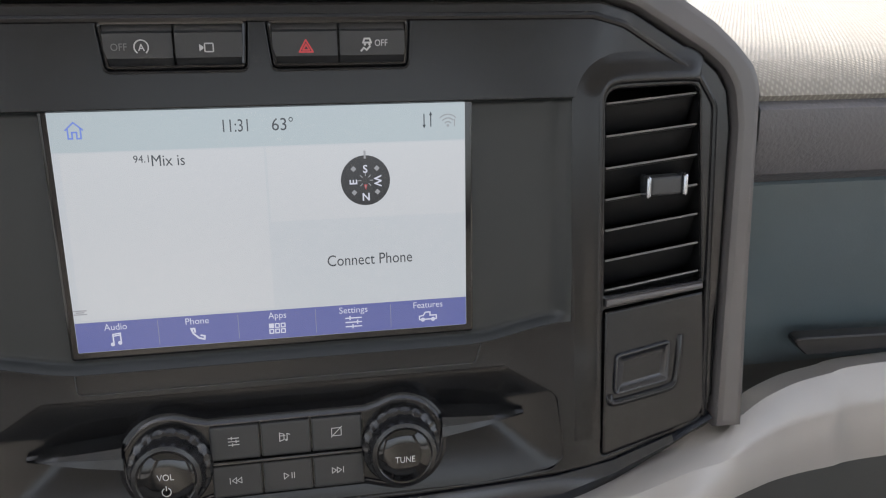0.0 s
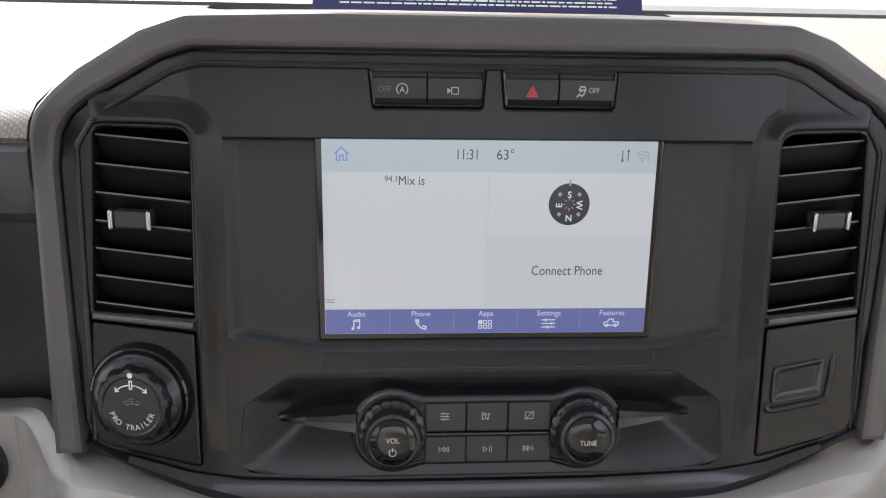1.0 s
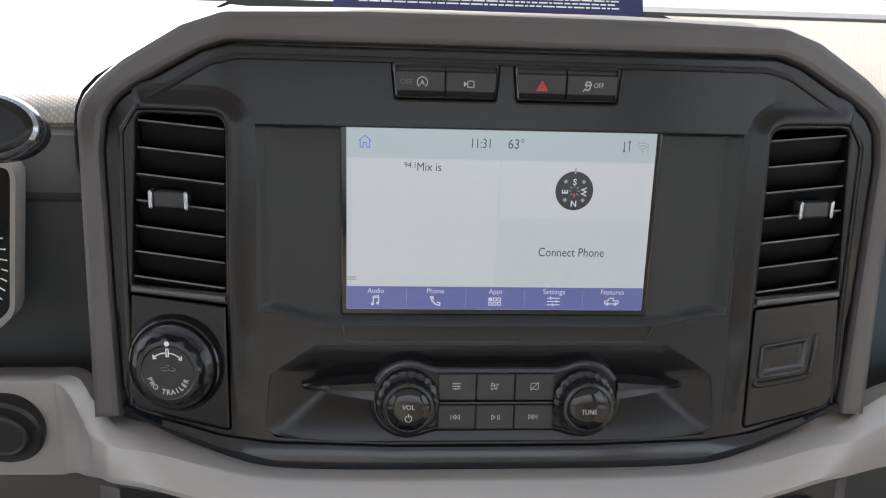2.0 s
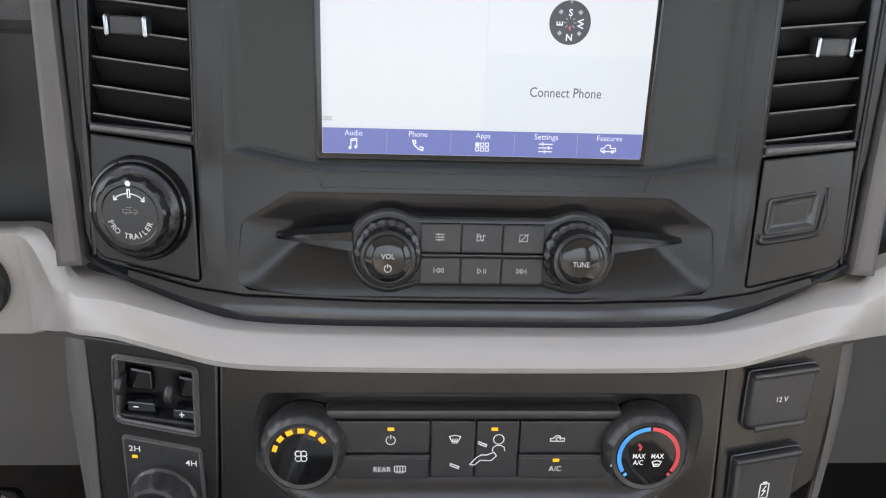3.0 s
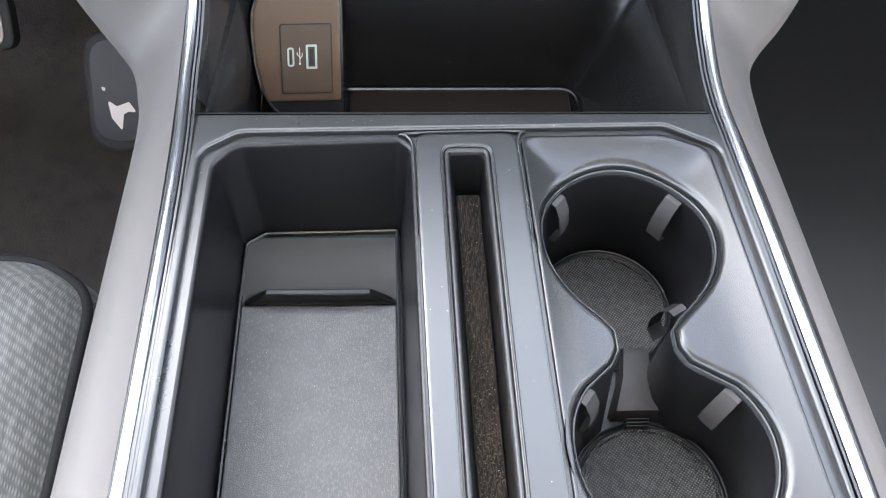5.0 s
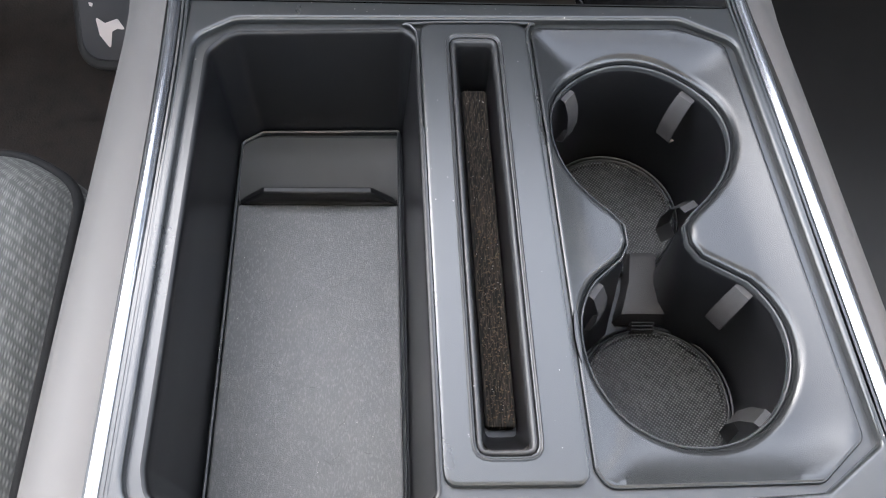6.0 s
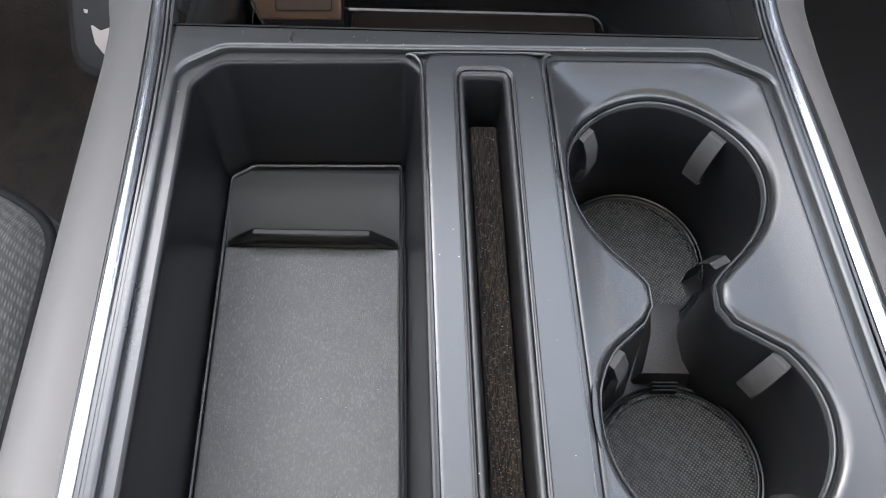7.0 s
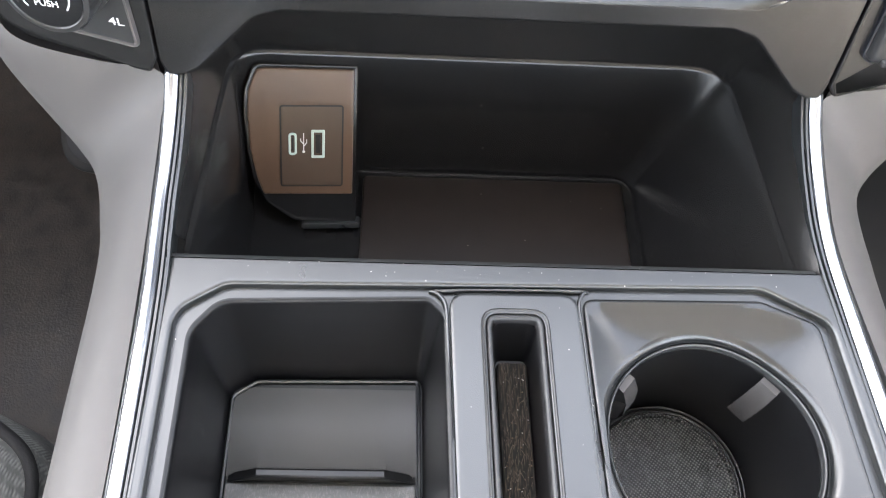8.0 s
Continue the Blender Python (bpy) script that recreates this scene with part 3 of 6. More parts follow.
# ---- sheet standing on the dash top ----
sheet = thing("paper_sheet", "navy blue printed sheet standing behind the stack hood", "paper", (0.008, 0.16, 0.80))


def on_sheet(u, v, w):
    return Vector((0.008 + u, 0.16 + 0.55 * v - 0.8 * w, 0.800 + 0.83 * v + 0.5 * w))


part("page", pad_of(rect(-0.112, -0.01, 0.112, 0.27, 0.002), on_sheet, 0.0006, -0.0006, 0.0002), PAPER, sheet)
rows_bm = bmesh.new()
random.seed(5)
for k in range(34):
    v = 0.022 + k * 0.0027
    u = -0.094 + 0.03 * (k > 20)
    while u < 0.09:
        n = random.uniform(0.002, 0.009)
        spot(rows_bm, rect(u, v, min(u + n, 0.094), v + 0.0011), on_sheet, 0.0009)
        u += n + 0.0012
tagged(part("print", rows_bm, PRINT, sheet, "rows of tiny white print"), kind="stuff")

# ---- centre stack ----
stack = thing("centre_stack", "black centre stack face in a dark grey arched frame", "dashboard panel", (0, 0.03, 0.60))
CUTS = (-0.2, -0.15, 0.15, 0.2)
ARCH_IN = [(-0.2162, 0.6145), (-0.219, 0.68), (-0.2185, 0.764), (-0.2155, 0.781), (-0.209, 0.790), (-0.199, 0.7975), (-0.163, 0.8175), (-0.148, 0.8225)]
ARCH_OUT = [(-0.2322, 0.6130), (-0.2325, 0.70), (-0.2305, 0.781), (-0.2265, 0.791), (-0.2165, 0.801), (-0.204, 0.811), (-0.172, 0.830), (-0.150, 0.8375), (-0.08, 0.8395)]
a_in, a_out = (rpoly(mirror(pts), [0] + [0.02] * (2 * len(pts) - 2) + [0]) for pts in (ARCH_IN, ARCH_OUT))
arch_loop = a_out + list(reversed(a_in))
frame_bm = plate(arch_loop, [], on_stack, 0.005, -0.035, 0.0035, cuts=CUTS)
part("arch_frame", frame_bm, ARCH, stack, "dark grey moulded frame")

REC_U, REC_TOP = 0.1375, 0.7803


def ease(t):
    t = max(0.0, min(1.0, t))
    return t * t * (3 - 2 * t)


def rec_low(u):
    """The foot of the display recess: level in the middle, rising to its ends."""
    return 0.6692 + 0.0075 * ease((abs(u) - 0.086) / 0.048)


rec_us = [REC_U * c for c in (-1, -0.985, -0.97, -0.955, -0.94, -0.925, -0.90, -0.86, -0.80, -0.72, -0.64, -0.5, -0.25)]
rec_us += [0.0] + [-u for u in reversed(rec_us)]
RECESS_LOOP = [(u, rec_low(u)) for u in rec_us] + [(u, REC_TOP) for u in reversed(rec_us)]
VENT = [(-0.1515, 0.7835), (-0.1995, 0.7835), (-0.2075, 0.6895), (-0.1545, 0.6875)]
DIAL = [(-0.1548, 0.6800), (-0.2085, 0.6840), (-0.2125, 0.6280), (-0.2070, 0.6190), (-0.1538, 0.6095)]
flip = lambda pts: [(-u, v) for u, v in pts]
vent_l, vent_r = rpoly(VENT, [0.007, 0.007, 0.001, 0.001]), rpoly(flip(VENT), [0.007, 0.007, 0.001, 0.001])
dial_l, dial_r = rpoly(DIAL, [0.001, 0.001, 0.006, 0.006, 0.002]), rpoly(flip(DIAL), [0.001, 0.001, 0.006, 0.006, 0.002])
SLAB = rpoly([(-0.104, 0.6575), (-0.1305, 0.6415), (-0.1335, 0.6115), (-0.128, 0.6055), (-0.09, 0.6030), (0.09, 0.6030), (0.128, 0.6055), (0.1335, 0.6115), (0.1305, 0.6415), (0.104, 0.6575)], [0.006, 0.008, 0.005, 0.005, 0.01, 0.01, 0.005, 0.005, 0.008, 0.006])
KEY_L = [(-0.0630, 0.8145), (-0.0045, 0.8145), (-0.0060, 0.7955), (-0.0608, 0.7955)]
KEY_R = [(0.0030, 0.8145), (0.0622, 0.8145), (0.0610, 0.7955), (0.0052, 0.7955)]
FACE_OUT = [(-0.2160, 0.6225), (-0.2182, 0.68), (-0.2177, 0.763), (-0.2146, 0.7800), (-0.2085, 0.7887), (-0.1985, 0.7964), (-0.163, 0.8164), (-0.1478, 0.8211)]
face_low = [(-0.193, 0.6140), (-0.160, 0.6065), (-0.130, 0.6025), (-0.06, 0.6005)]
face_loop = rpoly(mirror(FACE_OUT), 0.008)[5:-5] + [(-u, v) for u, v in face_low] + list(reversed(face_low))
face_bm = plate(face_loop, [RECESS_LOOP, vent_l, vent_r, inset(ccw(dial_l), -0.0006), inset(ccw(dial_r), -0.0006), SLAB, rpoly(KEY_L, 0.0025), rpoly(KEY_R, 0.0025)],
                on_stack, 0.0, -0.012, 0.0009, 0.0012, cuts=CUTS, deeps=(-0.012, -0.0015, -0.0015, -0.006, -0.006, -0.012, -0.006, -0.006),
                folds=((0, 1, -0.668), (0, 1, -0.6035)), softs=(0.0003, 0.0012, 0.0012, 0.0008, 0.0008, 0.0004, 0.0012, 0.0012))
part("face_panel", face_bm, FACE, stack, "black satin plastic face")
part("backing", pad_of(rect(-0.1505, 0.595, 0.1505, 0.8135), on_stack, -0.0135, -0.03), DEEP, stack)
# inner lip along the arch
lip_in = rpoly(mirror([(-0.2115, 0.620), (-0.2110, 0.70), (-0.2085, 0.774), (-0.1985, 0.7885), (-0.159, 0.8115), (-0.144, 0.8155)]), [0] + [0.012] * 10 + [0])
lip_wide = [list(zip(inset(lip_in, d), [w] * len(lip_in))) for d, w in ((0.0012, -0.0002), (0.0008, 0.0008), (-0.0004, 0.0013), (-0.0016, 0.0010), (-0.0022, -0.0002))]
lip_rows = [[on_stack(*q[0], q[1]) for q in col] for col in zip(*lip_wide)]
part("inner_lip", loft(lip_rows), FACE, stack)
# shiny strip under the face
low_in = [(-0.2150, 0.6215)] + face_low + [(0, 0.6003)] + [(-u, v) for u, v in reversed(face_low)] + [(0.2150, 0.6215)]
strip_rows = []
for u, v in low_in:
    t = max(0.0, min(1.0, (abs(u) - 0.13) / 0.085))
    z1 = 0.5858 + 0.0345 * t ** 1.25
    y0, y1 = stack_y(v) - 0.0005 + 0.1 * max(0, abs(u) - 0.15), -0.0495 + 0.016 * t
    strip_rows.append([Vector((u, y0 + 0.006, v - 0.001)), Vector((u, y0, v - 0.0006)), Vector((u, (y0 * 0.5 + y1 * 0.5) - 0.002, v * 0.5 + z1 * 0.5)), Vector((u, y1, z1)), Vector((u, y1 + 0.004, z1 - 0.006))])
part("lower_strip", loft(strip_rows), STRIP, stack, "semi gloss black strip")
# lid line under the display
lid = bmesh.new()
stroke(lid, rpoly([(-0.0885, 0.6690), (-0.0880, 0.6605), (0.0900, 0.6605), (0.0930, 0.6690)], [0, 0.003, 0.003, 0]), 0.0006, on_stack, 0.0003)
part("lid_seam", lid, DEEP, stack)
# the recess round the display: sharp under its upper edge, soft at the ends and at the foot
rec_rows = []
for k in (0, 0.012, 0.024, 0.036, 0.05, 0.07, 0.1, 0.2, 0.4, 0.6, 0.8, 0.95, 0.975, 0.985, 0.992, 1.0):
    row = []
    for u in rec_us:
        lo = rec_low(u)
        v = lo + (REC_TOP - lo) * k
        row.append(on_stack(u, v, -0.0002 - 0.0062 * ease((REC_U - abs(u)) / 0.0095) * ease((REC_TOP - v) / 0.0012) * ease((v - lo) / 0.0042)))
    rec_rows.append(row)
part("display_recess", loft(rec_rows), RECESS, stack, "charcoal recess round the display", 60)
# raised brows over the vents and down their inner sides
for s in (-1, 1):
    line = spline([(0.1992, 0.7868, 0), (0.1900, 0.7876, 0), (0.1620, 0.7878, 0), (0.1535, 0.7866, 0), (0.1492, 0.7825, 0), (0.1482, 0.7740, 0), (0.1492, 0.73, 0), (0.1508, 0.685, 0), (0.1512, 0.645, 0), (0.1508, 0.618, 0)], 5)
    brow = []
    for k, p in enumerate(line):
        d = (line[min(k + 1, len(line) - 1)] - line[max(k - 1, 0)]).normalized()
        out = Vector((d.y, -d.x, 0))
        out = out if out.dot(Vector((0.178, 0.73, 0)) - p) < 0 else -out
        tall = ease(k / 6 + 0.45) * ease((p.y - 0.612) / 0.05)
        brow.append([on_stack(s * (p.x + out.x * o), p.y + out.y * o, h * tall + low) for o, h, low in
                     ((0.0128, 0.0, -0.00015), (0.0110, 0.00004, 0.00005), (0.0090, 0.00022, 0), (0.0070, 0.00055, 0), (0.0050, 0.00105, 0), (0.0030, 0.0016, 0), (0.0012, 0.0020, 0), (-0.0004, 0.0021, 0), (-0.0014, 0.0019, 0), (-0.0020, 0.0013, 0), (-0.0023, 0.0006, 0), (-0.0024, 0.0, -0.003))])
    part("vent_brow", loft(brow), FACE, stack, "raised black brow beside the air vent", 60)


def on_scoop(u, v, w):
    """A shallow hipped hollow: one plane falls from above, one from below and one from each end."""
    planes = ((0.6578 - v) / 0.0240, (v - 0.6028) / 0.0310, (slab_half(v) - abs(u)) / 0.0370)
    d = -0.02 * math.log(sum(math.exp(-p / 0.02) for p in planes))
    return on_stack(u, v, w - 0.0001 - 0.0072 * max(0.0, min(1.0, d)) ** 1.35)


def slab_half(v):
    """Half the scoop's width at the height v."""
    pts = [(0.6028, 0.090), (0.6045, 0.118), (0.6065, 0.128), (0.6100, 0.1328), (0.6150, 0.1334), (0.6390, 0.1305), (0.6430, 0.1290), (0.6575, 0.104)]
    return float(np.interp(v, [p[0] for p in pts], [p[1] for p in pts]))


scoop_rows = []
for k in range(37):
    v = 0.6028 + (0.6580 - 0.6028) * (k / 36)
    h = slab_half(v)
    scoop_rows.append([on_scoop(h * c / 26, v, 0) for c in range(-26, 27)])
scoop = loft(scoop_rows)
part("radio_scoop", scoop, FACE, stack, "black scooped panel round the radio keys")

# ---- display ----
screen = thing("touchscreen", "lit touchscreen showing a white home page, black bezel", "screen", (0, 0.0, 0.672))
part("bezel", pad_of(rect(-0.0905, 0.6722, 0.0905, 0.7815, 0.002), on_screen, 0.0030, -0.002, 0.0008), GLOSSY, screen, "thin gloss black bezel")
part("display", pad_of(rect(-0.0870, 0.6760, 0.0870, 0.7780, 0.0006), on_screen, 0.0034, 0.001, 0.0001), UI_BACK, screen, "white lit display")


# ---- storage bay ----
bay = thing("storage_bay", "open black storage bay under the climate panel", "storage bin", (0, -0.11, 0.32))


def bay_rim(d=0.0):
    """The bay's rim, seen from above; d moves it inwards."""
    return inset(ccw(rpoly([(-0.1335, -0.176), (0.131, -0.176), (0.1265, -0.046), (-0.1318, -0.046)], [0.002, 0.002, 0.021, 0.018])), d)


def rim_z(v):
    return 0.401 + (v + 0.046) / (-0.13) * 0.016


bay_rows = []
for d, drop in ((-0.0010, -0.0002), (0.0, 0.0006), (0.0010, 0.0022)):
    bay_rows.append([Vector((u, v, rim_z(v) - drop)) for u, v in bay_rim(d)])
base = ccw(rpoly([(-0.125, -0.176), (0.096, -0.176), (0.0945, -0.067), (-0.1300, -0.067)], [0.002, 0.002, 0.012, 0.008]))
rim = bay_rim(0.004)
for k in (0.33, 0.66, 0.93, 1.0):
    row = []
    for (u, v), (ub, vb) in zip(rim, base):
        z0, z1 = rim_z(v) - 0.008, 0.3215
        row.append(Vector((u + (ub - u) * k, v + (vb - v) * k, z0 + (z1 - z0) * (k ** 0.85 if k < 0.95 else 1.0))))
    bay_rows.append(row)
bay_bm = loft(bay_rows, closed=True)
part("bucket", bay_bm, BAY, bay, "black plastic bucket", 50)
part("bay_floor", pad_of(inset(base, -0.003), lambda u, v, w: Vector((u, v, 0.3205 + w)), 0.0, -0.004, 0.0003), BAY, bay)
mat_loop = rpoly([(-0.066, -0.172), (0.090, -0.172), (0.089, -0.0705), (-0.0665, -0.0705)], 0.004)
part("floor_mat", pad_of(mat_loop, lambda u, v, w: Vector((u, v, 0.3205 + w)), 0.0022, 0.0, 0.0012), FLOORMAT, bay, "black floor mat, warm reflection in its tint")
# surround: shoulders beside the bay and the wall above its back edge
shoulder = []
rim_loop = bay_rim(-0.0012)
rim_fine = []
for p, q in zip(rim_loop, rim_loop[1:] + rim_loop[:1]):
    n = max(1, int(abs(q[1] - p[1]) / 0.008))
    rim_fine += [(p[0] + (q[0] - p[0]) * k / n, p[1] + (q[1] - p[1]) * k / n) for k in range(n)]
for (u, v) in rim_fine:
    b = max(0.0, min(1.0, (v + 0.092) / 0.044))
    b = b * b * (3 - 2 * b)
    side = Vector((math.copysign(0.1392, u), v, float(np.interp(v, (-0.18, -0.165, -0.135, -0.112, -0.0975), (0.4235, 0.4245, 0.4297, 0.4380, 0.4462)))))
    back = Vector((max(-0.1475, min(0.1475, u * 1.17)), -0.050, 0.50))
    end = side.lerp(back, b)
    mid = Vector(((u + side.x) / 2, v, (rim_z(v) + side.z) / 2 + 0.001)).lerp(Vector((u * 1.03, -0.0425, 0.43)), b)
    low = Vector((u, v, rim_z(v) - 0.0002))
    shoulder.append([low, low.lerp(mid, 0.12) + Vector((0, 0, 0.0008)), low.lerp(mid, 0.5) + Vector((0, 0, 0.0006)), mid, mid.lerp(end, 0.5), end])
part("surround", loft(shoulder, closed=True), BAY, bay, "", 40)
for s in (-1, 1):
    cheek = bmesh.new()
    cheek.faces.new([cheek.verts.new(p) for p in ((s * 0.1484, -0.10, 0.437), (s * 0.1484, -0.045, 0.452), (s * 0.1500, -0.045, 0.51), (s * 0.1500, -0.085, 0.51))])
    part("cheek", cheek, BAY, bay)

# ---- charging port panel ----
usb = thing("usb_port_panel", "warm-lit grey plastic port panel in the storage bay", "socket panel", (-0.095, -0.075, 0.34))
U_O, U_X, U_Y = Vector((-0.0955, -0.0735, 0.3665)), Vector((0.998, 0.055, -0.02)).normalized(), Vector((0.02, 0.640, 0.768)).normalized()
U_N = U_X.cross(U_Y).normalized()


def on_usb(u, v, w):
    return U_O + U_X * u + U_Y * v + U_N * w


usb_loop = rpoly([(0.0262, 0.0360), (-0.0262, 0.0370), (-0.0312, 0.0240), (-0.0320, 0.0110), (-0.0308, -0.0080), (-0.0276, -0.0240), (-0.0240, -0.0345), (0.0262, -0.0350)], [0.002, 0.007, 0.008, 0.012, 0.014, 0.014, 0.0015, 0.002])
usb_body = rpoly([(0.0275, 0.0372), (-0.0268, 0.0382), (-0.0324, 0.0245), (-0.0332, 0.0110), (-0.0320, -0.0085), (-0.0288, -0.0250), (-0.0215, -0.0395), (-0.0070, -0.0500), (0.0275, -0.0520)], [0.002, 0.007, 0.008, 0.012, 0.014, 0.014, 0.012, 0.006, 0.002])
part("housing", rings(bmesh.new(), usb_body, [(0.0020, 0.0002), (0.0010, 0.0008), (0.0004, 0.0007), (0, -0.0004), (-0.001, -0.010), (-0.002, -0.03)], on_usb), BAY, usb, "black housing that widens upwards", 50)
part("front", pad_of(inset(ccw(usb_loop), 0.0008), on_usb, 0.0014, -0.001, 0.0010), WARM_LIT, usb, "warm-lit grey plastic front")
part("insert", pad_of(rect(-0.0133, -0.0285, 0.0195, 0.0158, 0.0015), on_usb, 0.0019, 0.0, 0.0004), INSERT, usb, "charger insert with two ports")
seam = bmesh.new()
stroke(seam, rect(-0.0135, -0.0287, 0.0197, 0.0160, 0.0015), 0.0009, on_usb, 0.00205, closed=True)
part("seam", seam, DEEP, usb)
part("foot_lip", rings(bmesh.new(), rect(-0.0030, -0.0545, 0.0300, -0.0505, 0.0018), [(0.0010, 0.0030), (0.0004, 0.0028), (0, 0.0016), (-0.0004, -0.006)], on_usb), TOP, usb, "black lip at the foot")
MINT = material("pale mint plastic", (0.50, 0.62, 0.58), 0.4)
port = rings(bmesh.new(), rect(0.0028, -0.0128, 0.0102, 0.0030, 0.0008), [(0.0016, 0.0006), (0.0014, 0.0027), (0.0002, 0.0027), (0, 0.0017)], on_usb)
port_a = part("port", port, MINT, usb, "pale port surround")
part("tongue", pad_of(rect(0.0052, -0.0100, 0.0078, 0.0004), on_usb, 0.0024, 0.001, 0.0002), DEEP, port_a)
port = rings(bmesh.new(), rect(-0.0094, -0.0112, -0.0048, 0.0014, 0.0022, 6), [(0.0014, 0.0008), (0.0012, 0.0027), (0.0002, 0.0027), (0, 0.0017)], on_usb)
port_c = part("port", port, MINT, usb, "pale port surround")
part("tongue", pad_of(rect(-0.0075, -0.0085, -0.0067, -0.0013), on_usb, 0.0023, 0.001, 0.0002), DEEP, port_c)
mark = bmesh.new()
stroke(mark, [(-0.0012, -0.0090), (-0.0012, 0.0010)], 0.0005, on_usb, 0.0021)
stroke(mark, [(-0.0012, -0.0062), (0.0004, -0.0042), (0.0004, -0.0025)], 0.0005, on_usb, 0.0021)
stroke(mark, [(-0.0012, -0.0050), (-0.0028, -0.0032), (-0.0028, -0.0020)], 0.0005, on_usb, 0.0021)
spot(mark, disc(-0.0012, -0.0092, 0.0008, 10), on_usb, 0.0021)
part("symbol", mark, PRINT, usb)
# ---- console ----
console = thing("centre_console", "black centre console top with chrome strips and pewter side rails", "console", (0, -0.35, 0.05))
FRAME_LIP = [(-0.1335, -0.2005), (-0.1145, -0.1885), (0.1120, -0.1846), (0.1383, -0.1990), (0.1525, -0.4030), (0.1260, -0.4215), (-0.0180, -0.4290), (-0.1410, -0.4290)]
frame_lip = rpoly(FRAME_LIP, [0.013, 0.014, 0.012, 0.010, 0.005, 0.005, 0.008, 0.020], 8)
top_loop = [(-0.1385, -0.1745), (0.1445, -0.1745), (0.149, -0.25), (0.1565, -0.42), (0.162, -0.62), (-0.158, -0.62), (-0.1525, -0.42), (-0.1415, -0.25)]
part("top_frame", plate(top_loop, [frame_lip], on_console, 0.003, -0.03, 0.002, 0.0018, hole_back=-0.012), TOP, console, "black console top frame")
front_rows = [[Vector((x, -0.1745, 0.421)) for x in (-0.14, 0.145)], [Vector((x, -0.1755, 0.34)) for x in (-0.14, 0.145)], [Vector((x, -0.1755, 0.31)) for x in (-0.14, 0.145)]]
part("front_edge", loft(front_rows), TOP, console)
# floor between the three inserts
BIN = rpoly([(-0.0305, -0.1918), (-0.1165, -0.1950), (-0.1275, -0.2080), (-0.1338, -0.4100), (-0.1310, -0.4225), (-0.0262, -0.4255), (-0.0225, -0.4200), (-0.0238, -0.1985)], [0.006, 0.013, 0.013, 0.014, 0.014, 0.005, 0.005, 0.007])
CUPS = rpoly([(0.0340, -0.1903), (0.1108, -0.1892), (0.1338, -0.1995), (0.1470, -0.4010), (0.1265, -0.4180), (0.0420, -0.4195), (0.0374, -0.4120)], [0.005, 0.012, 0.007, 0.006, 0.006, 0.008, 0.006])
PADL = rpoly([(-0.0222, -0.1894), (0.0318, -0.1888), (0.0355, -0.4180), (-0.0207, -0.4180)], [0.0075, 0.0075, 0.006, 0.006])
part("well_floor", plate(inset(ccw(frame_lip), -0.003), [BIN, inset(ccw(CUPS), 0.002), inset(ccw(PADL), 0.002)], on_console, -0.0012, -0.012, 0.0005, 0.0003, hole_back=-0.012), TOP, console)
border = spline([(-0.0228, -0.250, -0.0004), (-0.0232, -0.210, 0.0002), (-0.0236, -0.1955, 0.0008), (-0.0258, -0.1908, 0.0008), (-0.0285, -0.1888, 0.0006), (-0.0305, -0.1882, -0.0008)], 8)
bars = [border, spline([(0.0334, -0.250, -0.0004), (0.0328, -0.210, 0.0002), (0.0322, -0.1950, 0.0008), (0.0334, -0.1898, 0.0008), (0.0352, -0.1874, 0.0006), (0.0372, -0.1867, -0.0008)], 8), spline([(-0.0285, -0.1884, 0.0004), (-0.010, -0.1878, 0.0010), (0.020, -0.1872, 0.0010), (0.0352, -0.1869, 0.0004)], 6)]
for path in bars:
    rows = []
    for k, p in enumerate(path):
        d = (path[min(k + 1, len(path) - 1)] - path[max(k - 1, 0)]).normalized()
        out = Vector((-d.y, d.x, 0)).normalized()
        rows.append([on_console(*(p + out * (0.0008 * math.cos(a)) + Vector((0, 0, 0.0010 * math.sin(a))))) for a in [math.pi * q / 6 for q in range(-1, 8)]])
    part("divider_ridge", loft(rows), TOP, console, "", 60)


